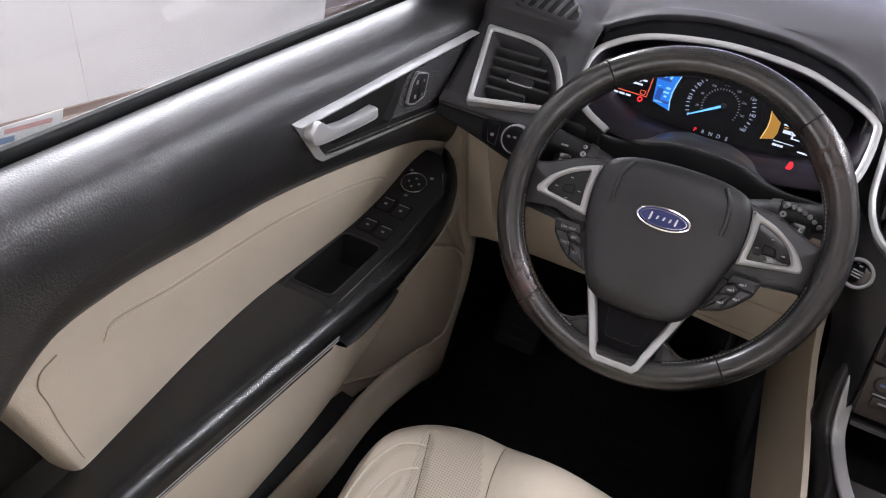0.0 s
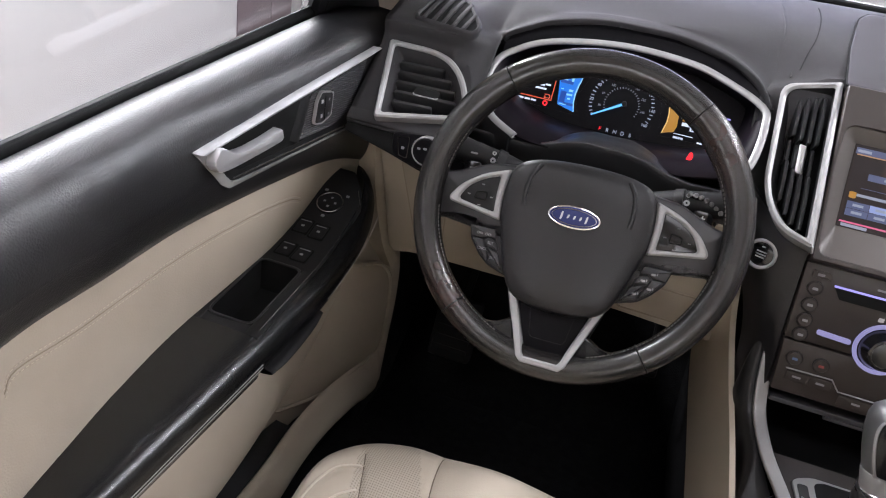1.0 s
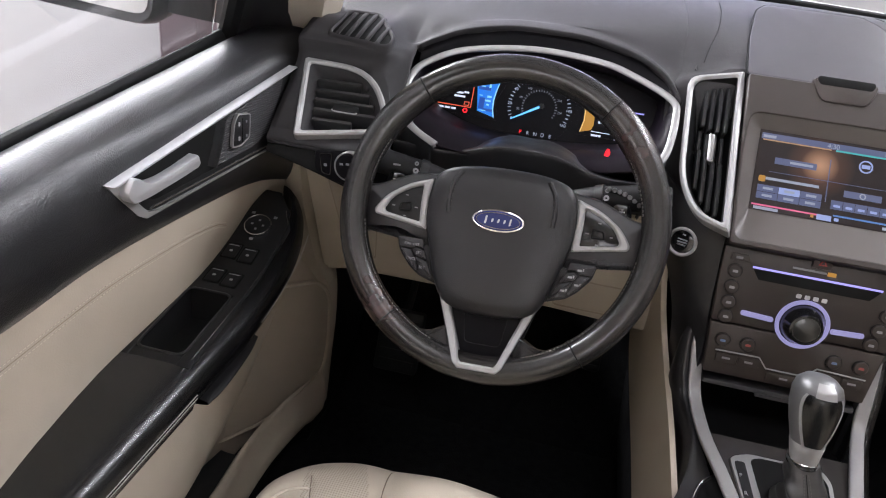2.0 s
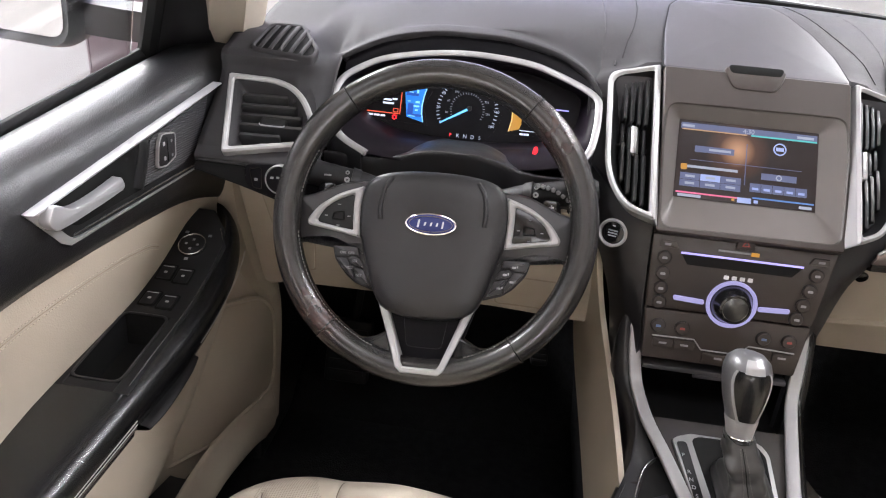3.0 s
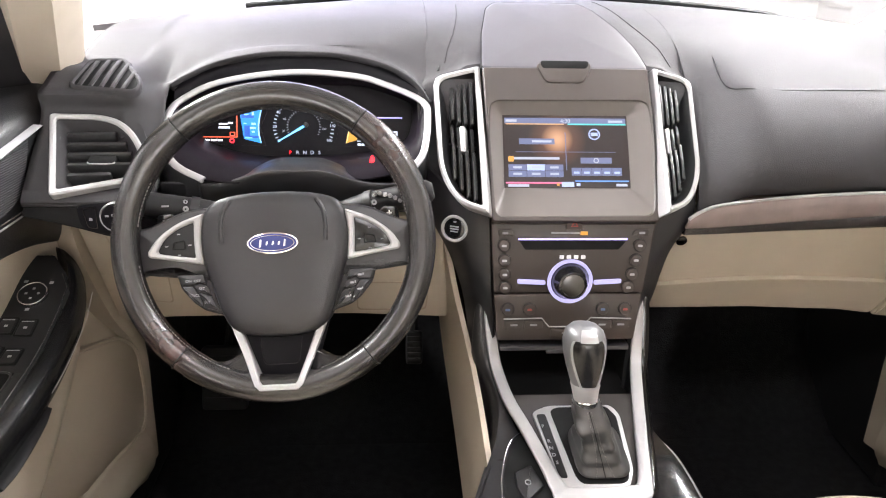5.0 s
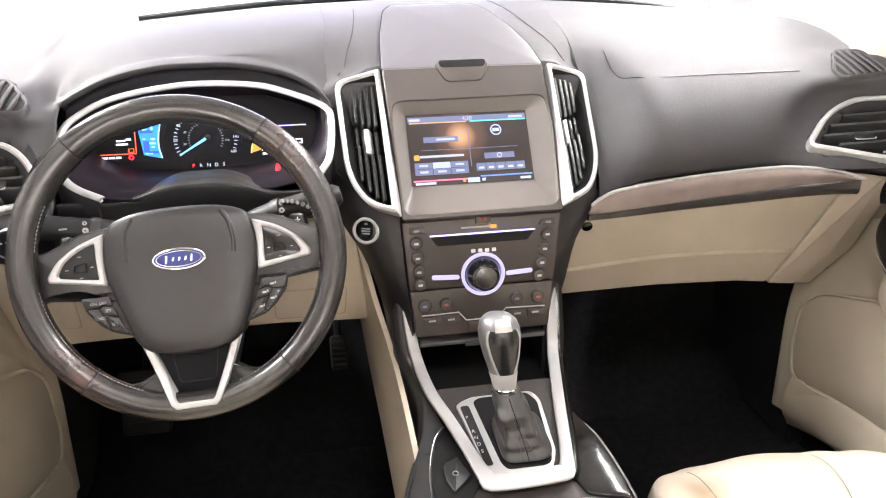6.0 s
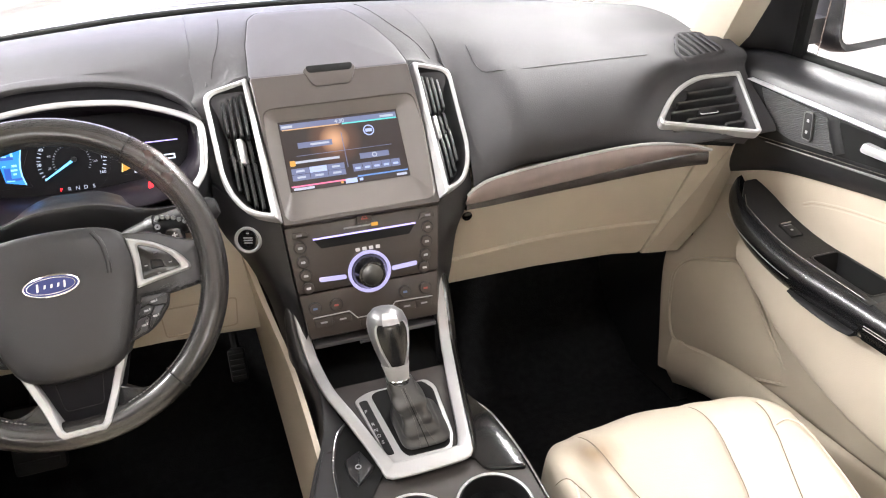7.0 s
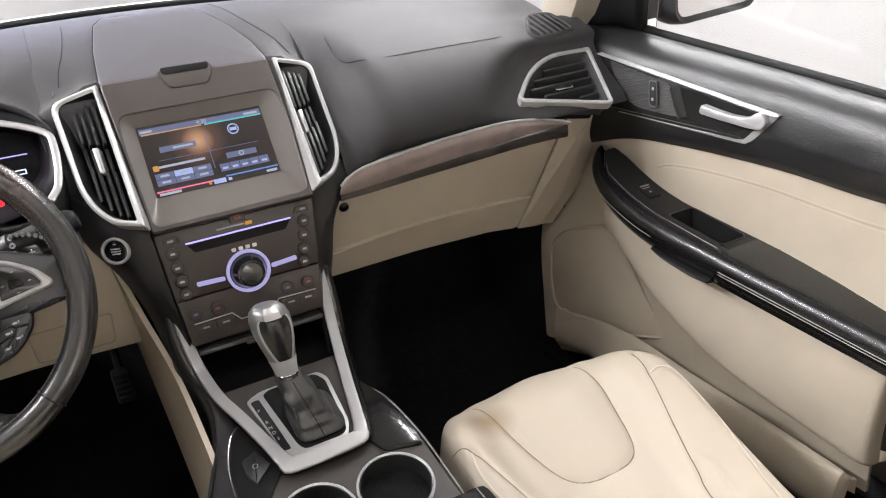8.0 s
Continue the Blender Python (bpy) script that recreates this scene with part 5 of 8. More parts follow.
for s in (-1, 1):
    def f(pts):
        return [(s * a, b) for a, b in pts]
    body = fillet(f([(0.070, 0.045), (0.110, 0.040), (0.150, 0.022), (0.166, 0.020), (0.166, -0.040), (0.150, -0.033), (0.118, -0.030), (0.070, -0.050)]), 0.008)
    spoke = part("side_spoke", prism(W, body, -0.026, -0.008, 0.005), BLACK_SOFT, wheel, "black side spoke")
    out = fillet(f([(0.0830, 0.0370), (0.1125, 0.0265), (0.1370, 0.0095), (0.1485, -0.0075), (0.1470, -0.0135), (0.112, -0.0190), (0.0845, -0.0240), (0.0870, 0.012)]), [0.003, 0.010, 0.010, 0.005, 0.004, 0.01, 0.002, 0.02])
    inn = fillet(f([(0.0940, 0.0268), (0.1120, 0.0202), (0.1290, 0.0080), (0.1365, -0.0060), (0.135, -0.0095), (0.115, -0.0128), (0.0930, -0.0158), (0.0945, 0.006)]), [0.003, 0.010, 0.010, 0.005, 0.004, 0.01, 0.002, 0.02])
    part("spoke_trim", hoop(W, out, inn, -0.02, 0.0, 0.0022), SILVER, spoke, "satin silver spoke trim")
    keys = part("control_pad", prism(W, inn, -0.02, -0.003, 0.001), PIANO if s > 0 else BLACK_HARD, spoke, "black direction pad")
    ok = fillet(f([(0.105, 0.0060), (0.118, 0.0040), (0.120, -0.0050), (0.1045, -0.0055)]), 0.002)
    part("centre_key", hoop(W, ok, shrink(ok, 0.0012), -0.004, -0.0008, 0.0004), BLACK_MATT, spoke)
    for du, dv in ((0.0, 0.0130), (0.0, -0.0115), (0.0145, -0.001), (-0.0125, 0.0)):
        bar(W, s * (0.112 + du), dv, 0.0034, 0.0013, -0.0030, GREY_INK, spoke, "arrow_mark", 0.0008)
    pod = fillet(f([(0.066, -0.028), (0.119, -0.030), (0.113, -0.052), (0.099, -0.069), (0.087, -0.078), (0.062, -0.086)]), 0.004)
    podo = part("switch_pod", prism(W, pod, -0.03, -0.008, 0.002), BLACK_HARD, wheel, "black switch pod")
    for pts in ([(0.086, -0.0355), (0.1165, -0.0355), (0.112, -0.0475), (0.0985, -0.0475), (0.093, -0.0445), (0.083, -0.0475)], [(0.0985, -0.0495), (0.111, -0.0495), (0.099, -0.065), (0.0895, -0.0735), (0.0885, -0.069), (0.0955, -0.0545)], [(0.082, -0.0495), (0.0925, -0.0465), (0.0965, -0.0500), (0.0935, -0.0550), (0.0775, -0.060)], [(0.077, -0.062), (0.0925, -0.0570), (0.0865, -0.0690), (0.0870, -0.0745), (0.0690, -0.0800)]):
        key = fillet(f(pts), 0.0015)
        k = part("switch_key", prism(W, key, -0.02, -0.0055, 0.0012), BLACK_SOFT, podo)
        mu, mv = sum(p[0] for p in key) / len(key), sum(p[1] for p in key) / len(key)
        word = {0.086: "ON  OFF", 0.0985: "CNCL", 0.082: "SET", 0.077: "SET"}[pts[0][0]]
        if s < 0:
            letters("key_text", word, 0.0046, W.matrix(mu, mv, -0.0052), LABEL_INK, podo)
        else:
            bar(W, mu, mv, 0.0050, 0.0024, -0.0054, LABEL_INK, podo, "symbol", 0.0005, 0.0008)
            bar(W, mu + 0.004, mv + 0.001, 0.0014, 0.0030, -0.0054, LABEL_INK, podo, "symbol", 0.0005, 0.0005)
# lower spoke: two silver legs and a dark recess
lower = part("lower_spoke", prism(W, fillet([(-0.062, -0.085), (0.062, -0.085), (0.050, -0.125), (0.034, -0.176), (-0.034, -0.176), (-0.050, -0.125)], 0.008), -0.032, -0.018, 0.004), DIAL_BLACK, wheel, "black lower spoke")
leg_o = [(-0.0625, -0.0800), (-0.0560, -0.100), (-0.0400, -0.1400), (-0.0282, -0.1680), (-0.0220, -0.1740), (0.0220, -0.1740), (0.0282, -0.1680), (0.0400, -0.1400), (0.0560, -0.100), (0.0625, -0.0800)]
leg_i = [(-0.0575, -0.0965), (-0.0420, -0.1085), (-0.0325, -0.1350), (-0.0222, -0.1630), (-0.0190, -0.1670), (0.0190, -0.1670), (0.0222, -0.1630), (0.0325, -0.1350), (0.0420, -0.1085), (0.0575, -0.0965)]
bm = bmesh.new()
for w0, w1 in ((-0.022, -0.006),):
    layers = [(leg_o, None), (leg_o, -0.002), ([(0.85 * a + 0.15 * c, 0.85 * b + 0.15 * d) for (a, b), (c, d) in zip(leg_o, leg_i)], 0.0), ([(0.2 * a + 0.8 * c, 0.2 * b + 0.8 * d) for (a, b), (c, d) in zip(leg_o, leg_i)], 0.0), (leg_i, -0.002), (leg_i, None)]
    rings = [[bm.verts.new(W.at(u, v, w0 if w is None else w1 + w + 0.0195 * ease(-0.125, -0.165, v))) for u, v in ps] for ps, w in layers]
    rings.append(rings[0])
    for a, b in zip(rings, rings[1:]):
        for i in range(len(leg_o) - 1):
            bm.faces.new((a[i], a[i + 1], b[i + 1], b[i]))
    for i in (0, len(leg_o) - 1):
        bm.faces.new([r[i] for r in rings[:-1]])
part("spoke_trim", bm, SILVER, lower, "satin silver V-shaped trim")
part("recess", prism(W, fillet([(-0.044, -0.104), (0.043, -0.104), (0.0215, -0.1665), (-0.0215, -0.1665)], 0.004), -0.024, -0.0165), DIAL_BLACK, lower, "gloss black recess")
part("recess_line", hoop(W, fillet([(-0.027, -0.108), (0.027, -0.108), (0.021, -0.148), (-0.021, -0.148)], 0.006), fillet([(-0.0262, -0.1088), (0.0262, -0.1088), (0.0204, -0.1472), (-0.0204, -0.1472)], 0.006), -0.018, -0.0150), BLACK_HARD, lower)
for s in (-1, 1):
    web = fillet([(s * 0.040, -0.128), (s * 0.064, -0.142), (s * 0.088, -0.142), (s * 0.082, -0.158), (s * 0.034, -0.172)], 0.006)
    part("rim_web", prism(W, web, -0.024, -0.006, 0.004), BLACK_LEATHER, rim)

from mathutils.geometry import tessellate_polygon

# ---- centre stack ----
stack = thing("centre_stack", (0.006, 0.86, 0.86), "taupe satin centre stack with rows of buttons", "centre stack")
LS = Plane((0.006, 0.857, 0.965), (1, 0, 0), (0, 0.139, 0.990))
SC = Plane((0.006, 0.9255, 1.1275), (1, 0, 0), (0, 0.57, 0.8215))
panel = part("control_panel", prism(LS, fillet([(-0.114, 0.0775), (0.114, 0.0775), (0.104, -0.0215), (-0.107, -0.0215)], 0.003), -0.03, 0.0, 0.002), TAUPE, stack)
part("lower_panel", prism(LS, fillet([(-0.1065, -0.0235), (0.1035, -0.0235), (0.097, -0.093), (-0.100, -0.093)], 0.003), -0.03, 0.0, 0.002), TAUPE, stack)
outer = [(-0.122, 0.118), (0.112, 0.118), (0.116, 0.02), (0.114, -0.103), (-0.114, -0.103), (-0.118, 0.02)]
inner_top = [(-0.112, 0.068), (0.108, 0.070), (0.113, 0.02), (0.108, -0.094), (-0.109, -0.096), (-0.114, 0.02)]
screen_edge = [(-0.094, 0.053), (0.082, 0.053), (0.082, 0.0), (0.082, -0.052), (-0.094, -0.052), (-0.094, 0.0)]
fo, fi, fs = fillet(outer, 0.004), fillet(inner_top, 0.014), fillet(screen_edge, 0.002)
part("screen_surround", hoop(SC, fo, fi, -0.03, 0.012, 0.0015), TAUPE, stack)
# recess walls: their catch of light is put into the paler colour
part("screen_recess", hoop(SC, shrink(fi, -0.001), fs, -0.03, 0.0105, 0.0, inner_w=-0.004), TAUPE_LIT, stack, "taupe bevel round the screen, light painted into its colour")
rows = []
part("foot", prism(LS, fillet([(-0.114, 0.0790), (0.114, 0.0790), (0.116, 0.0915), (-0.116, 0.0915)], 0.002), -0.03, 0.001, 0.001), TAUPE, stack)

hz = part("hazard_button", prism(LS, fillet([(-0.012, 0.0700), (0.012, 0.0700), (0.009, 0.0885), (-0.009, 0.0885)], 0.002), -0.004, 0.0035, 0.001), TAUPE, stack, "taupe hazard button")
part("triangle_mark", hoop(LS, [(-0.0050, 0.0745), (0.0050, 0.0745), (0.0, 0.0835)], [(-0.0030, 0.0757), (0.0030, 0.0757), (0.0, 0.0808)], 0.003, 0.0042), material("hazard_red", (0.35, 0.05, 0.04), 0.5), hz, "dark red triangle", smooth=False)
slot = part("disc_slot", prism(LS, fillet([(-0.076, 0.0560), (0.075, 0.0560), (0.064, 0.0415), (-0.066, 0.0415)], 0.002), -0.002, 0.0012), BLACK_MATT, panel, "dark disc slot")
part("slot_glow", prism(LS, [(-0.076, 0.0552), (0.075, 0.0552), (0.075, 0.0574), (-0.076, 0.0574)], 0.0005, 0.0022), GLOW_LILAC, panel, "lilac light line", smooth=False)
bar(LS, -0.018, 0.0650, 0.026, 0.0024, 0.0, GREY_INK, stack, "text_bar")
bar(LS, 0.002, 0.0648, 0.013, 0.0022, 0.0, GREY_INK, stack, "text_bar")
bar(LS, 0.0145, 0.0645, 0.0100, 0.0050, 0.0, GLOW_AMBER, stack, "amber_lamp")
for i in range(4):
    bar(LS, -0.0145 + 0.0100 * i, 0.0305, 0.0062, 0.0052, 0.0, WHITE_INK, stack, "name_plate_mark", 0.0006, 0.0012)
KNOB_METAL = material("dark_polished_metal", (0.10, 0.10, 0.10), 0.28, metal=0.9)
knob = part("volume_knob", lathe(LS.at(-0.001, -0.0045, 0.0), LS.n, [(0.0255, 0.0), (0.0255, 0.005), (0.0235, 0.008), (0.0205, 0.018), (0.0195, 0.0205), (0.0170, 0.0213), (0.0163, 0.0200), (0.002, 0.0195)], 40), BLACK_GLOSS, stack, "gloss black knob with a metal face")
part("knob_face", prism(LS, disc(36, 0.0155, -0.001, -0.0045), 0.018, 0.0206, 0.0005), KNOB_METAL, knob, "polished metal face")
part("glow_ring", hoop(LS, disc(48, 0.0318, -0.001, -0.0045), disc(48, 0.0272, -0.001, -0.0045), -0.002, 0.0040, 0.0012), GLOW_LILAC_SOFT, stack, "lilac lit ring")
for a, b in ((-0.0750, -0.0355), (0.0325, 0.0715)):
    part("seek_bar", prism(LS, fillet([(a, -0.0075), (b, -0.0095), (b, -0.0030), (a, -0.0010)] if a < 0 else [(a, -0.0095), (b, -0.0075), (b, -0.0010), (a, -0.0030)], 0.003), -0.002, 0.0028, 0.0008), GLOW_LILAC_SOFT, stack, "lilac lit seek bar")


def round_key(u, v, r=0.0084, mark=LABEL_INK):
    k = part("round_button", lathe(LS.at(u, v, 0.0), LS.n, [(r + 0.0012, 0.0), (r + 0.0012, 0.0006), (r, 0.0006), (r, 0.0030), (r - 0.0012, 0.0040), (0.001, 0.0042)], 24), TAUPE, stack)
    part("button_ring", hoop(LS, disc(24, r + 0.0011, u, v), disc(24, r + 0.0003, u, v), -0.001, 0.0010), BLACK_HARD, k)
    part("symbol", prism(LS, fillet([(u - 0.0034, v - 0.0014), (u + 0.0034, v - 0.0014), (u + 0.0030, v + 0.0018), (u - 0.0030, v + 0.0018)], 0.001), 0.0042, 0.0048), mark, k, smooth=False)


for i, v in enumerate((0.0475, 0.0263, 0.0060, -0.0132)):
    round_key(-0.0955 + 0.0012 * i, v)
    round_key(0.0930 - 0.0038 * i, v)
SEAT_RED, SEAT_BLUE = material("dull_red_symbol", (0.30, 0.06, 0.05), 0.5), material("dull_blue_symbol", (0.10, 0.16, 0.30), 0.5)
for u, m in ((-0.0870, SEAT_BLUE), (-0.0560, SEAT_RED), (0.0480, SEAT_BLUE), (0.0800, SEAT_RED)):
    round_key(u, -0.0455, 0.0088, m)
for s in (-1, 1):
    p = [(s * 0.104, 0.0610), (s * 0.080, 0.0610), (s * 0.085, 0.0700), (s * 0.104, 0.0700)]
    k = part("corner_button", prism(LS, fillet(p, 0.0015), -0.002, 0.0028, 0.0008), TAUPE, stack)
    bar(LS, s * 0.0945, 0.0655, 0.008, 0.0030, 0.0028, GREY_INK, k, "symbol")
zig = [(-0.092, -0.0600), (-0.038, -0.0590), (-0.027, -0.0720), (0.020, -0.0720), (0.032, -0.0585), (0.090, -0.0605)]
part("chrome_line", tube([LS.at(a, b, 0.0018) for a, b in zig], 0.0011, 0.0011, 6), SILVER, stack, "zigzag silver line")
for u0, u1 in ((-0.090, -0.064), (-0.062, -0.036), (-0.024, 0.018), (0.036, 0.062), (0.064, 0.088)):
    v1 = -0.0630 if abs(u0) > 0.03 else -0.0755
    k = part("flat_button", prism(LS, fillet([(u0, v1 - 0.0125), (u1, v1 - 0.0125), (u1, v1), (u0, v1)], 0.0015), -0.002, 0.0022, 0.0006), TAUPE, stack)
    bar(LS, 0.5 * (u0 + u1), v1 - 0.006, 0.010, 0.0026, 0.0022, GREY_INK, k, "symbol")

screen = thing("touch_screen", (0.006, 0.93, 1.13), "lit touch screen with audio and climate menus", "screen")
part("glass", prism(SC, screen_edge, -0.03, -0.0032), SCREEN_BACK, screen, "dark brown glowing screen glass")
X0, X1, Y0, Y1 = -0.0915, 0.0800, -0.0485, 0.0495


def px(a, b):
    """A place on the screen from shares of its width and height."""
    return X0 + (X1 - X0) * a, Y0 + (Y1 - Y0) * b


def tile(a, b, wide, high, mat, name="menu_tile", w=-0.0031):
    u, v = px(a, b)
    return bar(SC, u, v, wide * (X1 - X0), high * (Y1 - Y0), w, mat, screen, name, 0.0004)


tile(0.5, 0.955, 1.0, 0.080, GLOW_SLATE, "title_strip")
tile(0.25, 0.905, 0.48, 0.014, GLOW_AMBER_DIM, "title_line")
tile(0.76, 0.905, 0.48, 0.020, GLOW_GREEN, "title_line")
letters("clock_text", "4:30", 0.0085, SC.matrix(*px(0.5, 0.95), -0.0024), GLOW_TEXT, screen)
tile(0.055, 0.952, 0.09, 0.034, GLOW_TEXT, "text_bar", -0.0028)
tile(0.915, 0.948, 0.12, 0.034, GLOW_TEXT, "text_bar", -0.0028)
tile(0.25, 0.035, 0.50, 0.020, GLOW_PINK, "title_line", -0.0029)
tile(0.78, 0.062, 0.44, 0.020, GLOW_BLUE_DIM, "title_line", -0.0029)
tile(0.10, -0.005, 0.17, 0.036, GLOW_TEXT, "text_bar", -0.0028)
tile(0.94, 0.005, 0.09, 0.036, GLOW_TEXT, "text_bar", -0.0028)
tile(0.5, 0.012, 0.10, 0.070, GLOW_SLATE_LIGHT, "menu_tile", -0.0028)
tile(0.42, 0.010, 0.02, 0.04, GLOW_AMBER, "symbol", -0.0028)
tile(0.585, 0.012, 0.03, 0.04, GLOW_SLATE_LIGHT, "symbol", -0.0028)
tile(0.495, 0.50, 0.006, 0.56, GLOW_SLATE, "divider")
tile(0.495, 0.49, 0.82, 0.006, GLOW_SLATE, "divider")
tile(0.26, 0.645, 0.29, 0.085, GLOW_SLATE)
tile(0.30, 0.645, 0.16, 0.030, GLOW_TEXT, "text_bar", -0.0026)
tile(0.255, 0.395, 0.37, 0.034, GLOW_TEXT, "text_bar")
u, v = px(0.045, 0.385)
part("amber_symbol", prism(SC, fillet([(u - 0.004, v - 0.004), (u + 0.004, v - 0.004), (u + 0.004, v + 0.004), (u - 0.004, v + 0.004)], 0.002), -0.0031, -0.0026), GLOW_AMBER, screen, smooth=False)
for i in range(3):
    for j in range(2):
        hot = i == 1 and j == 1
        tile(0.095 + 0.150 * i, 0.165 + 0.095 * j, 0.146, 0.088, GLOW_SLATE_LIGHT if hot else GLOW_SLATE)
        tile(0.095 + 0.150 * i, 0.165 + 0.095 * j, 0.070, 0.030, GLOW_TEXT, "text_bar", -0.0026)
tile(0.74, 0.365, 0.255, 0.085, GLOW_SLATE)
part("round_symbol", hoop(SC, disc(18, 0.0038, *px(0.74, 0.365)), disc(18, 0.0024, *px(0.74, 0.365)), -0.0030, -0.0024), GLOW_TEXT, screen, smooth=False)
for i in range(5):
    tile(0.575 + 0.083 * i, 0.20, 0.079, 0.115, GLOW_SLATE)
    tile(0.575 + 0.083 * i, 0.185, 0.045, 0.030, GLOW_SLATE_LIGHT, "text_bar", -0.0026)
part("globe_symbol", hoop(SC, disc(22, 0.0082, *px(0.735, 0.755)), disc(22, 0.0066, *px(0.735, 0.755)), -0.0030, -0.0024), GLOW_SLATE_LIGHT, screen, smooth=False)
tile(0.735, 0.755, 0.058, 0.048, GLOW_SLATE_LIGHT, "symbol", -0.0028)

# ---- start button and light switch ----
st = thing("start_button", (-0.156, 0.88, 1.028), "round black start button with a silver ring", "start button")
B = Plane((-0.1555, 0.8845, 1.0285), (0.93, -0.36, 0), (0.06, 0.17, 0.98))
part("ring", hoop(B, disc(36, 0.0190), disc(36, 0.0150), -0.012, 0.006, 0.0015), SILVER, st, "silver ring")
cap = part("cap", prism(B, disc(36, 0.0150), -0.012, 0.003, 0.001), BLACK_GLOSS, st)
for k, (wd, v) in enumerate(((0.0125, 0.0030), (0.0125, -0.0005), (0.011, -0.0040))):
    bar(B, 0, v, wd, 0.0018, 0.003, GREY_INK, cap, "text_bar", 0.0005)
bar(B, 0, 0.0095, 0.004, 0.0018, 0.003, GREY_INK, cap, "lamp", 0.0005)
ls = thing("light_switch", (-0.61, 0.86, 1.04), "black light switch panel with a rotary knob", "light switch")
LP = Plane((-0.597, 0.829, 1.0545), (1, 0, 0), (0, 0.1, 0.995))
part("panel", prism(LP, fillet([(-0.0370, 0.0255), (0.004, 0.0325), (0.080, 0.034), (0.085, -0.004), (0.040, -0.0165), (0.002, -0.0140), (-0.0310, -0.0050), (-0.0360, 0.0050)], 0.006), -0.03, 0.0, 0.003), DIAL_BLACK, ls)
part("recess", hoop(LP, fillet([(-0.0297, 0.0225), (-0.0125, 0.0255), (-0.0125, -0.0040), (-0.0245, -0.0025)], 0.003), fillet([(-0.0287, 0.0215), (-0.0135, 0.0242), (-0.0135, -0.0030), (-0.0238, -0.0015)], 0.003), -0.002, 0.001), BLACK_GLOSS, ls)
bar(LP, -0.0205, 0.0085, 0.0042, 0.0036, 0.0002, GREY_INK, ls, "symbol", 0.0005, 0.0008)
rk = part("rotary_knob", lathe(LP.at(0.0130, 0.0135, 0.0), LP.n, [(0.0170, 0.0), (0.0166, 0.010), (0.0155, 0.0125), (0.002, 0.0130)], 32), DIAL_BLACK, ls, "black rotary knob")
part("knob_ring", hoop(LP, disc(32, 0.0188, 0.0130, 0.0135), disc(32, 0.0170, 0.0130, 0.0135), -0.001, 0.010, 0.0008), SILVER, ls, "thin silver ring")
for k in range(2):
    bar(LP, 0.005 + 0.008 * k, 0.0165 + 0.001 * k, 0.0042, 0.0026, 0.0131, GREY_INK, rk, "symbol")

# ---- console ----
con = thing("centre_console", (0.01, 0.65, 0.5), "charcoal centre console with silver side rails", "console")
CO = Plane((0.006, 0.70, 0.795), (1, 0, 0), (0, 0.9825, 0.1865))
part("top_plate", prism(CO, [(-0.092, 0.098), (-0.074, 0.03), (-0.042, -0.072), (0.058, -0.071), (0.070, -0.03), (0.086, 0.05), (0.098, 0.098)], -0.02, 0.0), CONSOLE_GLOSS, con)
part("body", box((-0.122, -0.3, 0.5), (0.134, 0.86, 0.70), 0.015), BLACK_HARD, con)
rail = [(-0.1015, 0.883, 0.921), (-0.1025, 0.876, 0.905), (-0.1000, 0.862, 0.868), (-0.0935, 0.842, 0.832), (-0.0840, 0.785, 0.8175), (-0.0665, 0.730, 0.807), (-0.0495, 0.672, 0.796), (-0.0390, 0.637, 0.789), (-0.0290, 0.6265, 0.7875), (0.053, 0.6275, 0.788), (0.0660, 0.638, 0.789), (0.0740, 0.668, 0.795), (0.0850, 0.722, 0.805), (0.0985, 0.785, 0.817), (0.1110, 0.842, 0.832), (0.1140, 0.862, 0.868), (0.1145, 0.876, 0.905), (0.1140, 0.885, 0.926)]
fine = curve3(rail, 5)
n = len(fine)
wide = []
for i in range(n):
    tip = min(i, n - 1 - i)
    mid = 1 - ease(0.04, 0.16, abs(i / (n - 1) - 0.5))
    wide.append((0.0082 + 0.0028 * mid) * (0.45, 0.75, 0.93)[tip] if tip < 3 else 0.0082 + 0.0028 * mid)
part("silver_rail", tube(fine, wide, [0.0034] * n, 16, up=(0, -0.35, 0.94), box_like=0.45), SILVER, con, "satin silver U-shaped rail")
for s in (-1, 1):
    side = []
    for p in (rail[:9] if s < 0 else rail[9:][::-1]):
        side.append(Vector(p))
    def off(p):
        return 0.006 + (0.64 * max(0.0, 0.77 - p.y) if s < 0 else 0.0)

    def sunk(p):
        return 0.004 + (0.013 * (1 - ease(0.74, 0.79, p.y)) if s < 0 else 0.0)

    out = [[p + Vector((s * 0.005, 0.0, -sunk(p))) for p in side]] + [[p + Vector((s * (off(p) + a), b, -c - sunk(p) + 0.004)) for p in side] for a, b, c in ((0.004, -0.001, 0.003), (0.009, -0.002, 0.006), (0.016, 0.0, 0.024), (0.018, 0.0, 0.10))]
    part("console_side", thick_net(out, 0.005, 3, 3), BLACK_SOFT if s < 0 else PIANO, con, "black console flank")
part("gloss_panel", prism(CO, fillet([(0.092, 0.050), (0.080, -0.02), (0.068, -0.072), (0.078, -0.098), (0.130, -0.112), (0.131, -0.082), (0.118, -0.006), (0.100, 0.040)], 0.008), -0.03, -0.0045, 0.002), PIANO, con, "gloss black side panel")
CUPS = ((0.0685, -0.1515), (-0.0345, -0.1505))
edge = fillet([(-0.125, -0.008), (-0.098, 0.0), (-0.050, -0.075), (0.060, -0.072), (0.082, 0.020), (0.104, 0.020), (0.119, -0.008), (0.132, -0.087), (0.134, -0.235), (-0.128, -0.235)], 0.01)
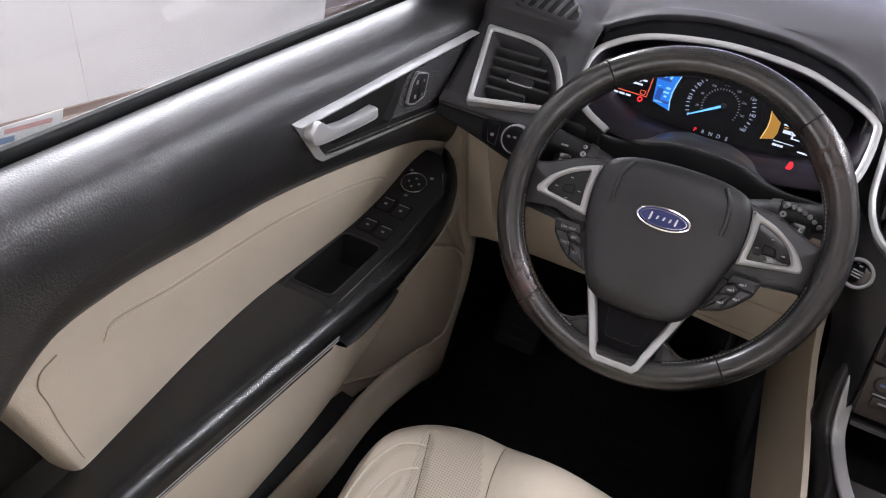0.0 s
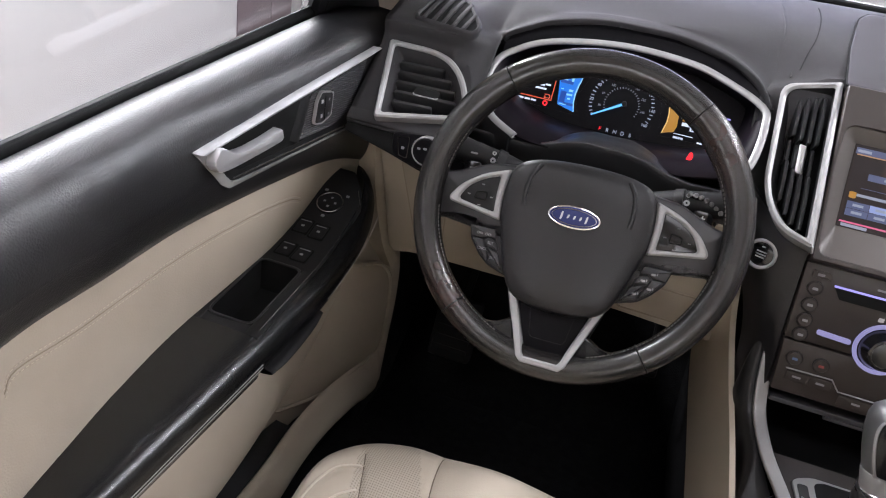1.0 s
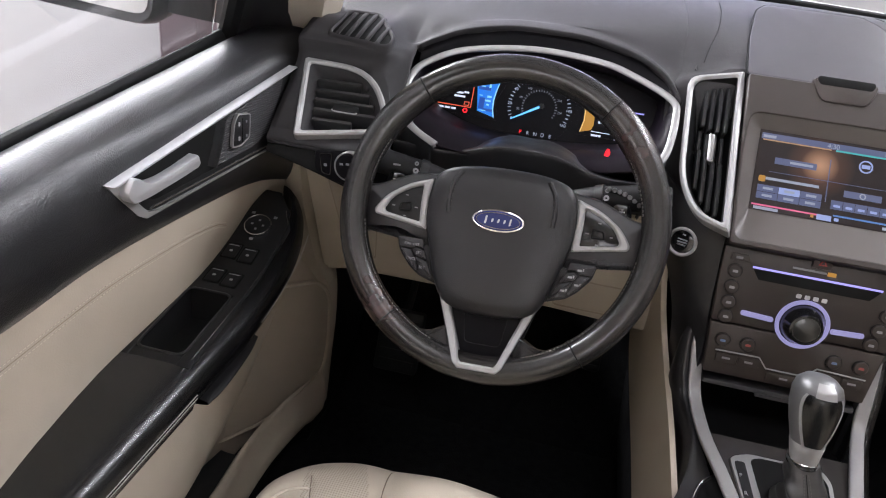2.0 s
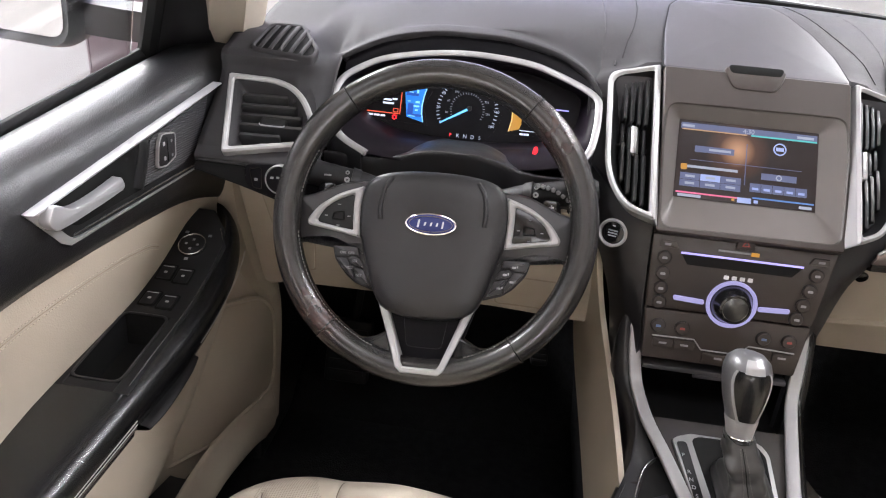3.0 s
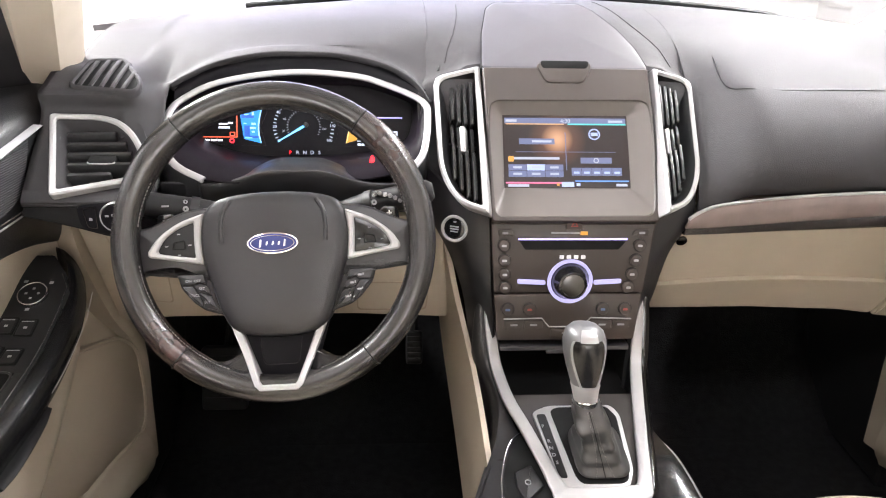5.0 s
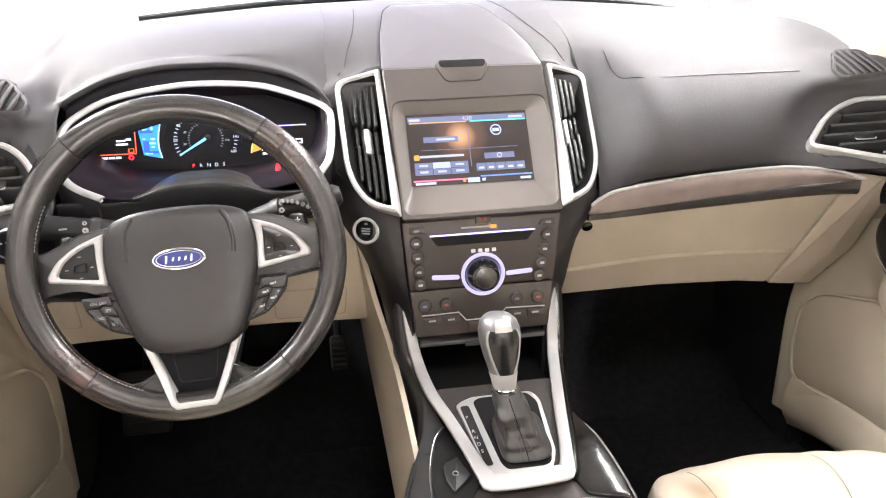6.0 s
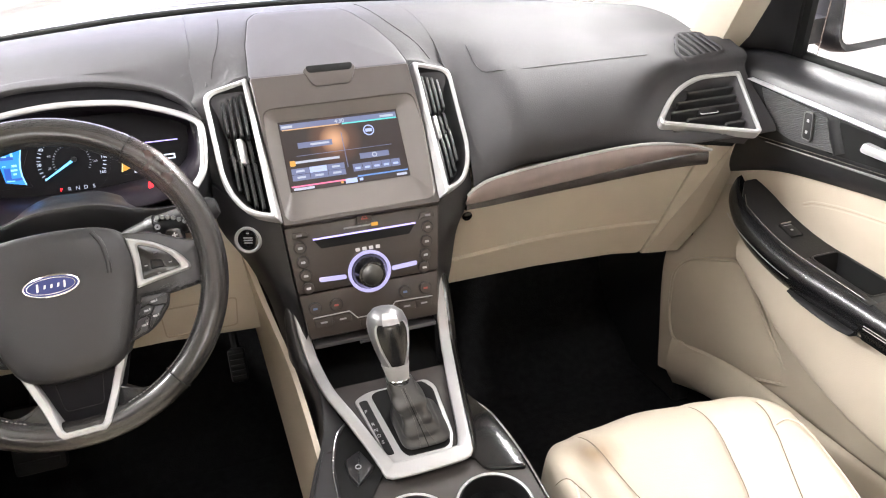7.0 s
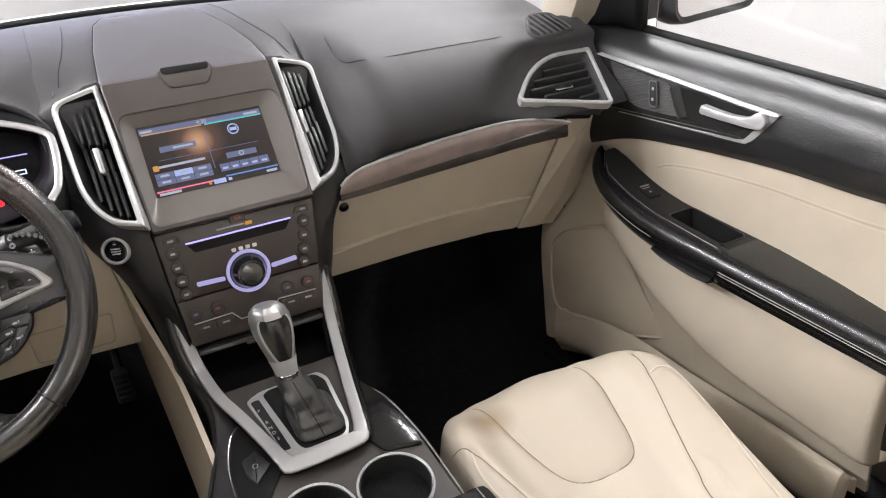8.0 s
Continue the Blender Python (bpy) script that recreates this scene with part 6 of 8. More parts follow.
loops = [edge] + [disc(32, 0.0470, a, b) for a, b in CUPS]
flat = [Vector((u, v, 0)) for lp in loops for u, v in lp]
tris = tessellate_polygon([[Vector((u, v, 0)) for u, v in lp] for lp in loops])
bm = bmesh.new()
upper, under = [bm.verts.new(CO.at(p.x, p.y, -0.010)) for p in flat], [bm.verts.new(CO.at(p.x, p.y, -0.020)) for p in flat]
for t in tris:
    bm.faces.new([upper[i] for i in t])
    bm.faces.new([under[i] for i in reversed(t)])
start = 0
for lp in loops:
    for i in range(len(lp)):
        j = start + (i + 1) % len(lp)
        bm.faces.new((upper[start + i], upper[j], under[j], under[start + i]))
    start += len(lp)
part("rear_plate", bm, CONSOLE_GLOSS, con, "grey plate round the cup holders")
line = curve3([CO.at(u, v, -0.008) for u, v in ((0.094, 0.052), (0.1015, 0.030), (0.121, -0.008), (0.1335, -0.087), (0.1365, -0.178), (0.136, -0.23))], 5)
part("edge_line", tube(line, 0.0018, 0.0014, 6), CHROME_DARK, con, "thin silver edge line")
for a, b in CUPS:
    C = Plane(CO.at(a, b, -0.010), (1, 0, 0), (0, 0.9825, 0.1865))
    cup = thing("cup_holder", C.at(0, 0, -0.06), "black round cup holder with a chrome rim", "cup holder", "cup holders")
    part("rim", hoop(C, disc(44, 0.0500), disc(44, 0.0465), -0.004, 0.0040, 0.0016), HANDLE, cup, "chrome rim")
    part("well", lathe(C.o, C.n, [(0.0445, -0.062), (0.0466, -0.060), (0.0468, 0.002), (0.0450, 0.002), (0.0430, -0.045), (0.038, -0.056), (0.001, -0.057)], 40), BLACK_HARD, cup, "dark well")
bin_ = thing("storage_bin", (0.008, 0.88, 0.78), "open black storage bin under the controls", "storage bin")
for lo_, hi_, nm in (((-0.094, 0.80, 0.770), (0.108, 0.985, 0.776), "floor"), ((-0.094, 0.985, 0.770), (0.108, 0.99, 0.885), "back_wall"), ((-0.0975, 0.866, 0.770), (-0.0942, 0.985, 0.879), "side_wall"), ((0.1082, 0.866, 0.770), (0.1115, 0.985, 0.879), "side_wall"), ((-0.094, 0.862, 0.880), (0.108, 0.985, 0.885), "top_wall"), ((-0.090, 0.872, 0.8485), (0.104, 0.880, 0.882), "lip_wall"), ((-0.094, 0.796, 0.7765), (0.108, 0.800, 0.806), "front_wall")):
    part(nm, box(lo_, hi_, 0.001), BLACK_MATT, bin_, smooth=False)
part("lip", box((-0.0880, 0.853, 0.8490), (0.1020, 0.875, 0.8565), 0.003), LID_SKIN, bin_, "straight grey lip")
part("lip_tab", box((-0.020, 0.8515, 0.8450), (0.03, 0.857, 0.8500), 0.0015), LID_SKIN, bin_)
arm = thing("console_armrest", (0.02, 0.3, 0.74), "black leather armrest with grey stitching", "armrest")
part("pad", box((-0.115, -0.25, 0.735), (0.165, 0.485, 0.772), 0.014), BLACK_LEATHER, arm)
dashes([(0.148, 0.480, 0.7735), (0.148, 0.2, 0.7735)], (0, 0, 1), 60, THREAD, arm)
pb = thing("parking_brake_switch", (-0.08, 0.68, 0.77), "dark grey parking brake switch in a recess", "switch")
part("recess", prism(CO, fillet([(-0.108, -0.030), (-0.094, 0.016), (-0.074, 0.038), (-0.056, -0.030), (-0.050, -0.060), (-0.060, -0.074), (-0.082, -0.105), (-0.112, -0.105)], 0.008), -0.02, -0.0072), BLACK_MATT, pb)
key = part("key", prism(CO, fillet([(-0.094, -0.029), (-0.072, -0.018), (-0.060, -0.050), (-0.086, -0.074), (-0.094, -0.054)], 0.004), -0.02, -0.002, 0.003), BLACK_SOFT, pb)
part("recess_line", tube(curve3([CO.at(u, v, -0.006) for u, v in ((-0.074, 0.040), (-0.095, 0.018), (-0.110, -0.028), (-0.114, -0.07), (-0.113, -0.11))], 5), 0.0009, 0.0008, 6), CHROME_DARK, pb, "thin bright recess edge")
part("symbol", hoop(CO, disc(16, 0.0040, -0.080, -0.046), disc(16, 0.0028, -0.080, -0.046), -0.003, -0.0012), GREY_INK, key, smooth=False)

# ---- gear selector ----
gear = thing("gear_selector", (0.01, 0.70, 0.79), "automatic gear selector with a leather gaiter", "gear selector")
go = fillet([(-0.0593, 0.0610), (-0.0530, 0.0670), (-0.0354, 0.0745), (0.0510, 0.0745), (0.0598, 0.0573), (0.0545, -0.0347), (0.0435, -0.0590), (0.0308, -0.0640), (-0.0292, -0.0640), (-0.0390, -0.0600)], 0.008)
plate = part("gate_plate", prism(CO, go, -0.004, 0.0035, 0.001), SILVER, gear, "satin silver gate frame")
part("letter_strip", prism(CO, fillet([(-0.0545, 0.0580), (-0.0422, 0.0590), (-0.0306, -0.0455), (-0.0412, -0.0440)], 0.004), 0.0, 0.0042), BLACK_HARD, plate, "black letter strip")
for c, u, v in (("P", -0.0487, 0.0370), ("R", -0.0450, 0.0120), ("N", -0.0438, 0.0008), ("D", -0.0422, -0.0100), ("S", -0.0402, -0.0220)):
    letters("gear_letter", c, 0.0074, CO.matrix(u, v, 0.0045), LABEL_INK, gear)
part("gate_well", prism(CO, fillet([(-0.0350, 0.0645), (-0.0250, 0.0700), (0.0440, 0.0710), (0.0540, 0.0528), (0.0480, -0.0383), (0.0437, -0.0510), (0.0350, -0.0550), (-0.0145, -0.0545), (-0.0209, -0.0434)], 0.006), 0.0, 0.0043), BLACK_MATT, plate, "dark gate well")
top_c, base_c = Vector((-0.003, 0.695, 0.880)), Vector((0.0205, 0.690, 0.8015))
SKIRT = ((0.0, 0.0168, 0.0165), (0.15, 0.0190, 0.0195), (0.32, 0.0226, 0.0245), (0.50, 0.0205, 0.0230), (0.65, 0.0210, 0.0255), (0.82, 0.0270, 0.0330), (1.0, 0.0345, 0.0410))


def gaiter_at(t, a, lift=0.0):
    """A point of the leather skirt: t from the collar down, a round it."""
    c = top_c.lerp(base_c, t) + Vector((0, -0.008 * math.sin(t * math.pi), 0))
    ca, sa = math.cos(a), math.sin(a)
    k = max(i for i in range(len(SKIRT) - 1) if SKIRT[i][0] <= t)
    e = ease(SKIRT[k][0], SKIRT[k + 1][0], t)
    hx, hy = (SKIRT[k][j] + (SKIRT[k + 1][j] - SKIRT[k][j]) * e for j in (1, 2))
    power = 0.85 - 0.45 * t
    calm = math.sin(t * math.pi)
    crease = 0.06 * math.sin(12 * t + 2.6 * ca + 0.8 * sa) + 0.05 * math.sin(18 * t - 3 * a + 1.0) * abs(ca)
    fold = 1 + calm * crease - 0.07 * calm * math.cos(4 * a)
    out = Vector((hx * abs(ca) ** power * math.copysign(1, ca) * fold, hy * abs(sa) ** power * math.copysign(1, sa) * fold, 0.19 * hy * sa))
    return c + out + out.normalized() * lift


bm = bmesh.new()
rings = [[bm.verts.new(gaiter_at(k / 40, 2 * math.pi * (j + 0.5) / 64)) for j in range(64)] for k in range(41)]
for a, b in zip(rings, rings[1:]):
    for i in range(64):
        bm.faces.new((a[i - 1], a[i], b[i], b[i - 1]))
bm.faces.new(rings[0])
bm.faces.new(rings[-1])
boot = part("gaiter", bm, GAITER, gear, "creased black leather gaiter")
for d in (-0.10, 0.10):
    line = [gaiter_at(k / 40, 1.5 * math.pi + d * (1 - 0.35 * k / 40), 0.0004) for k in range(2, 41)]
    dashes(line, (0, -1, 0.3), 26, DULL_THREAD, boot, thick=0.0005)
part("seam", tube([gaiter_at(k / 40, 1.5 * math.pi, -0.0002) for k in range(2, 41)], 0.0007, 0.0005, 6), BLACK_MATT, boot, "sewn middle seam")
axis0, axis1 = Vector((-0.003, 0.695, 0.880)), Vector((-0.0095, 0.716, 0.974))


def knob_ring(bm, t, rx, ry, n=28, off=0.0):
    ax = (axis1 - axis0).normalized()
    sx = Vector((1, 0, 0))
    sy = ax.cross(sx).normalized()
    c = axis0.lerp(axis1, t) + sy * off
    return [bm.verts.new(c + sx * rx * math.cos(2 * math.pi * j / n) + sy * ry * math.sin(2 * math.pi * j / n)) for j in range(n)]


def knob_body(secs):
    bm = bmesh.new()
    rs = [knob_ring(bm, *q) for q in secs]
    for a, b in zip(rs, rs[1:]):
        for i in range(len(a)):
            bm.faces.new((a[i - 1], a[i], b[i], b[i - 1]))
    bm.faces.new(rs[0])
    bm.faces.new(rs[-1])
    return bm


SECS = [(0.0, 0.0138, 0.0140), (0.10, 0.0150, 0.0165), (0.25, 0.0185, 0.0210), (0.45, 0.0232, 0.0258), (0.65, 0.0262, 0.0290), (0.80, 0.0262, 0.0292), (0.91, 0.0232, 0.0258), (0.98, 0.0160, 0.0180), (1.0, 0.008, 0.009)]
kb = part("knob", knob_body(SECS), KNOB_SHELL, gear, "knob with a polished grey shell")
part("knob_collar", knob_body([(-0.02, 0.0142, 0.0142), (0.0, 0.0148, 0.0150), (0.12, 0.0166, 0.0184), (0.20, 0.0183, 0.0206), (0.215, 0.0178, 0.0200)]), SILVER, kb, "satin silver collar")
part("collar_ring", knob_body([(-0.085, 0.0156, 0.0156), (-0.065, 0.0168, 0.0168), (-0.045, 0.0156, 0.0156), (-0.03, 0.0150, 0.0150)]), BLACK_GLOSS, kb, "gloss black collar ring")
part("collar_line", knob_body([(-0.030, 0.0150, 0.0150), (-0.024, 0.0156, 0.0156), (-0.016, 0.0150, 0.0150)]), CHROME, kb, "chrome collar line")
ax = (axis1 - axis0).normalized()
sy = ax.cross(Vector((1, 0, 0))).normalized()


def on_knob(t, deg, lift=0.0006):
    for q0, q1 in zip(SECS, SECS[1:]):
        if t <= q1[0]:
            k = (t - q0[0]) / (q1[0] - q0[0])
            rx_, ry_ = q0[1] + (q1[1] - q0[1]) * k, q0[2] + (q1[2] - q0[2]) * k
            break
    a = radians(deg)
    back = -1 if sy.y > 0 else 1
    return axis0.lerp(axis1, t) + Vector((1, 0, 0)) * (rx_ + lift) * math.sin(a) + sy * back * (ry_ + lift) * math.cos(a)


PANEL = ((0.22, 26), (0.26, 30), (0.40, 38), (0.55, 43), (0.68, 45), (0.78, 43), (0.84, 38))
part("knob_panel", thick_net([[on_knob(t, w * k / 3, 0.0008) for k in range(-3, 4)] for t, w in PANEL], 0.002, 2, 3), BLACK_LEATHER, kb, "black leather front panel")
for s in (-1, 1):
    part("knob_strip", thick_net([[on_knob(t, s * (w + 1 + (9 - 4 * t) * k / 2), 0.0012) for k in range(3)] for t, w in PANEL], 0.0016, 2, 3), SILVER, kb, "silver side strip")
part("knob_strip", thick_net([[on_knob(t, 38 * k / 4, 0.0010) for k in range(-4, 5)] for t in (0.185, 0.205, 0.222)], 0.0016, 2, 2), SILVER, kb, "silver lower strip")
part("knob_top", thick_net([[on_knob(t, d, 0.0013) for d in (-24, -12, 0, 12, 24)] for t in (0.83, 0.87, 0.91, 0.945, 0.975)], 0.002, 3, 3), SILVER, kb, "satin silver top plate")

# ---- pedals ----
for x, z, wd, hh, lab in ((-0.205, 0.665, 0.016, 0.032, "black accelerator pedal in the footwell"), (-0.573, 0.60, 0.043, 0.062, "black ribbed footrest beside the pedals")):
    pd = thing("pedal", (x, 1.18, 0.5), lab, "pedal", "pedals")
    PP = Plane((x, 1.16, z), (1, 0, 0), (0, 0.35, 0.94))
    part("pad", prism(PP, fillet([(-wd, -hh), (wd, -hh), (wd, hh), (-wd, hh)], 0.008), -0.02, 0.0, 0.004), RUBBER, pd)
    for k in range(5):
        bar(PP, 0, hh * (-0.66 + 0.33 * k), wd * 1.6, hh * 0.13, 0.0, RUBBER, pd, "rib", 0.003)
    part("arm", tube([PP.at(0, 0.5 * hh, -0.02), PP.at(0, 0.10, -0.06), PP.at(0, 0.2, -0.08)], 0.008), BLACK_MATT, pd)

# ---- doors ----


def sill(y):
    return 1.135 + 0.113 * (y - 0.45)


def arm_top(y):
    r = max(y - 0.72, 0)
    return 0.893 + 0.12 * (y - 0.594) + 1.4 * r * r


def arm_in(y):
    return 0.653 + 0.030 * min(max((0.70 - y) / 0.4, 0), 1)


def inward(y):
    return 0.075 * max(0.0, y - 0.55) + 0.9 * max(0.0, y - 0.90) ** 2


def back_in(y):
    """How far the insert swings in towards the rear, at armrest height."""
    return 0.12 * max(0.0, 0.5 - y)


def border(y):
    """Where the black upper panel meets the beige insert."""
    z = 1.014 + 0.010 * math.sin(min(max((y - 0.38) / 0.5, 0), 1) * math.pi) - 7.0 * max(0.0, 0.33 - y) ** 2
    return z - 0.30 * max(0.0, y - 0.86)


def pad_foot(y):
    """Lower edge of the padded panel under the armrest."""
    for (a, b), (c, d) in zip(((-0.3, 0.62), (0.20, 0.632), (0.44, 0.642), (0.611, 0.671), (0.737, 0.726), (0.864, 0.819), (0.95, 0.90)), ((0.20, 0.632), (0.44, 0.642), (0.611, 0.671), (0.737, 0.726), (0.864, 0.819), (0.95, 0.90), (1.2, 1.0))):
        if y <= c:
            return b + (d - b) * (y - a) / (c - a)
    return 0.9


def rear_end(z):
    """Where the door's trim ends towards the rear, at height z."""
    return 0.246 + 0.44 * min(max(0.947 - z, -0.04), 0.177)


END_SEAM = ((0.292, 0.978), (0.277, 0.970), (0.273, 0.957), (0.278, 0.940), (0.285, 0.910), (0.295, 0.878), (0.299, 0.868))


def door(s):
    """A front door's inside; s = -1 for the driver's and 1 for the passenger's."""
    lab = "closed driver's door with window switches and beige insert" if s < 0 else "closed passenger door with one window switch and beige insert"
    d = thing("front_door", (s * 0.75, 0.5, 0.5), lab, "car door", "front doors")
    ys = (-0.20, 0.0, 0.12, 0.2, 0.27, 0.35, 0.45, 0.55, 0.65, 0.74, 0.82, 0.88, 0.94, 1.0, 1.07)
    rows = []
    for y in ys:
        z, i, zb = sill(y), inward(y), border(y)
        e = 0.5 * (z - 0.045) + 0.5 * (zb + 0.03)
        rows.append([(s * (p - i * q), y, h) for p, q, h in ((0.808, 0.25, z - 0.03), (0.800, 0.35, z - 0.002), (0.778, 0.6, z + 0.005), (0.752, 0.85, z - 0.006), (0.737, 1, z - 0.030), (0.731, 1, e), (0.733, 1, zb + 0.035), (0.739, 1, zb + 0.012), (0.750, 1, zb - 0.004))])
    out = [(-0.181, 0.002), (0.000, 0.029), (0.182, 0.056), (0.161, -0.046), (0.020, -0.050), (-0.128, -0.051)]
    H = Plane((s * 0.7185, 0.735, 1.105), (0, 1, 0), (0, 0, 1))
    H.u, H.v, H.n = Vector((s * -0.085, 1, 0)).normalized(), Vector((0, 0, 1)), Vector((-s, -0.085, 0)).normalized()
    part("upper_panel", thick_net(rows, 0.006, 5, 6, hole=(H, shrink(out, 0.006))), DOOR_SKIN, d, "grained black upper panel")
    rows = []
    for y0, step, fall in ((0.25, 0.0, 0.030), (0.25, 0.002, 0.012), (0.25, 0.008, 0.002), (0.25, 0.018, 0.0), (0.25, 0.05, 0.0), (0.25, 0.10, 0.0)) + tuple((y, None, 0.0) for y in ys[6:-1]):
        line = []
        for k in range(5):
            y = y0
            for _ in range(4):
                i, zb = inward(y), border(y)
                za = min(arm_top(y), zb - 0.03) - 0.012
                p, q, h = ((0.7515, 1, zb + 0.006), (0.7535, 1, zb - 0.002), (0.756 - 0.3 * back_in(y), 0.9, 0.65 * zb + 0.35 * za), (0.759 - 0.75 * back_in(y), 0.7, 0.3 * zb + 0.7 * za), (0.760 - back_in(y), 0.5, za))[k]
                y = y0 if step is None else rear_end(h) + step
            line.append((s * (p - i * q + fall), y, h))
        rows.append(line)
    ins = part("insert", thick_net(rows, 0.005, 4, 3), BEIGE, d, "padded beige leather insert")
    seam = [(0.335, 0.965), (0.350, 0.979), (0.415, 0.977), (0.49, 0.979), (0.584, 0.984), (0.70, 0.983), (0.771, 0.975), (0.800, 0.964)]

    def on_insert(y, z, lift=0.0):
        i, zb = inward(y), border(y)
        za = min(arm_top(y), zb - 0.03) - 0.012
        t = (zb - z) / (zb - za)
        ks = ((0.0, 0.7535), (0.35, 0.756 - 0.3 * back_in(y)), (0.7, 0.759 - 0.75 * back_in(y)), (1.0, 0.760 - back_in(y)))
        p = 0.760
        for (a, b), (c, e) in zip(ks, ks[1:]):
            if a <= t <= c:
                p = b + (e - b) * (t - a) / (c - a)
        return Vector((s * (p - i * (1.0 - 0.3 * t) - lift), y, z))

    for dz, m, r in ((0.0, SEAM_SHADE, 0.0005), (0.004, BEIGE_THREAD, 0.00045), (-0.004, BEIGE_THREAD, 0.00045)):
        line = curve3([on_insert(y, z + dz, 0.0003) for y, z in seam], 5)
        if dz == 0:
            part("seam", tube(line, r, r, 5), m, ins, "sewn seam")
        else:
            dashes(line, (-s, 0, 0), 95, m, ins, thick=r)
    for dz in (0.0,):
        part("end_seam", tube(curve3([on_insert(y - dz, z, 0.0003) for y, z in END_SEAM], 6), 0.0007, 0.0006, 6), SEAM_SHADE, ins, "sewn edge of the insert")
    # armrest: rear pad and a rounded rail beside the switches
    def section(y, inn, back, z):
        return [(s * x, y, h) for x, h in ((back, z - 0.060), (back, z - 0.004), (back - 0.004, z - 0.0005), (0.5 * (back + inn) + 0.008, z + 0.001), (inn + 0.022, z - 0.0006), (inn + 0.011, z - 0.0040), (inn + 0.003, z - 0.0130), (inn, z - 0.028), (inn + 0.010, z - 0.050), (inn + 0.022, z - 0.060), (back, z - 0.062))]

    def closed(rows, per_v):
        bm = net(rows, 3, per_v)
        edge = [e for e in bm.edges if len(e.link_faces) == 1]
        bmesh.ops.holes_fill(bm, edges=edge, sides=0)
        return bm

    rows = [section(y, arm_in(y), 0.772, arm_top(y)) for y in (0.05, 0.15, 0.3, 0.45, 0.588)]
    rest = part("armrest", closed(rows, 3), BLACK_LEATHER, d, "black leather armrest pad")
    rows = []
    for y, tip in ((0.580, 0.0), (0.65, 0.0), (0.70, 0.0), (0.76, 0.0), (0.82, 0.001), (0.86, 0.006), (0.89, 0.016), (0.908, 0.028), (0.918, 0.040)):
        z, inn, back = arm_top(y), arm_in(y) + tip, max(0.676 + tip * 0.8, arm_in(y) + tip + 0.020)
        rows.append([(s * x, y, h) for x, h in ((back, z - 0.060), (back, z - 0.005), (back - 0.003, z - 0.0025), (max(inn + 0.019, back - 0.002), z - 0.0008), (inn + 0.015, z - 0.0022), (inn + 0.009, z - 0.0052), (inn + 0.003, z - 0.0130), (inn, z - 0.028), (inn + 0.010, z - 0.050), (inn + 0.020, z - 0.060), (back, z - 0.062))])
    part("arm_rail", closed(rows, 3), BLACK_LEATHER, d, "rounded black grip rail")
    for dz in (0.0, 0.0045):
        line = [(s * (arm_in(y) - 0.0003), y, arm_top(y) - 0.026 - dz) for y in [0.58 - 0.04 * k for k in range(13)]]
        dashes(line, (-s, 0, 0), 230, THREAD, rest, thick=0.0006, fill=0.8)
    line = [(s * (arm_in(y) - 0.0003 + 0.10 * max(0, y - 0.84)), y, arm_top(y) - 0.028) for y in [0.72 + 0.02 * k for k in range(9)]]
    dashes(line, (-s, 0, 0), 50, THREAD, rest, thick=0.0006, fill=0.8)
    rows = []
    for y in (0.600, 0.625, 0.66, 0.70, 0.725):
        k = math.sin((y - 0.600) / 0.125 * math.pi) ** 0.5 if 0.600 < y < 0.725 else 0.0
        z = arm_top(y) - 0.050
        rows.append([(s * x, y, h) for x, h in ((0.700, z), (0.668 - 0.006 * k, z - 0.002), (0.660 - 0.004 * k, z - 0.006 - 0.003 * k), (0.672, z - 0.009 - 0.006 * k), (0.700, z - 0.012 - 0.004 * k))])
    part("pull_grip", closed(rows, 3), BLACK_HARD, d, "hard black pull grip")
    # switch plate with an open pocket
    def plate_net(x0, x1, y0, y1, up=0.0):
        k = max(2, int((y1 - y0) / 0.03) + 1)
        out = []
        for j in range(k + 1):
            y = y0 + (y1 - y0) * j / k
            pinch = max(0.0, y - 0.86)
            a, b = x0 + 6.0 * pinch ** 2 + 0.5 * pinch, x1 - 0.35 * pinch
            out.append([(s * (a + (b - a) * q), y, arm_top(y) + up - 0.001 * (1 if q in (0, 1) else 0)) for q in (0, 0.1, 0.5, 0.9, 1)])
        return out

    PX0, PX1, PY0, PY1 = 0.692, 0.751, 0.603, 0.722
    plate = part("switch_plate", thick_net(plate_net(0.674, 0.763, PY1, 0.906), 0.006, 1, 1), BLACK_HARD, d, "black switch plate")
    for a in (((0.674, PX0 + 0.0005), (0.588, PY1)), ((PX1 - 0.0005, 0.763), (0.588, PY1)), ((PX0, PX1), (0.588, PY0))):
        part("plate_edge", thick_net(plate_net(*a[0], *a[1]), 0.006, 1, 1), BLACK_HARD, plate)
    bm = bmesh.new()
    rim_ = [(PX0, PY0), (PX1, PY0), (PX1, PY1), (PX0, PY1)]
    up_ = [bm.verts.new((s * x, y, arm_top(y) - 0.001)) for x, y in rim_]
    dn = [bm.verts.new((s * (0.9 * x + 0.1 * 0.722), 0.9 * y + 0.1 * 0.66, arm_top(y) - 0.042)) for x, y in rim_]
    for i in range(4):
        bm.faces.new((up_[i - 1], up_[i], dn[i], dn[i - 1]))
    bm.faces.new(dn)
    pocket = part("pull_pocket", bm, BLACK_MATT, plate, "open black pull pocket", smooth=False)
    thicken(pocket, 0.002)
    part("pocket_rim", tube([(s * x, y, arm_top(y) + 0.0004) for x, y in fillet(rim_, 0.012, 4)], 0.0018, 0.0012, 6, closed=True), BLACK_SOFT, plate)
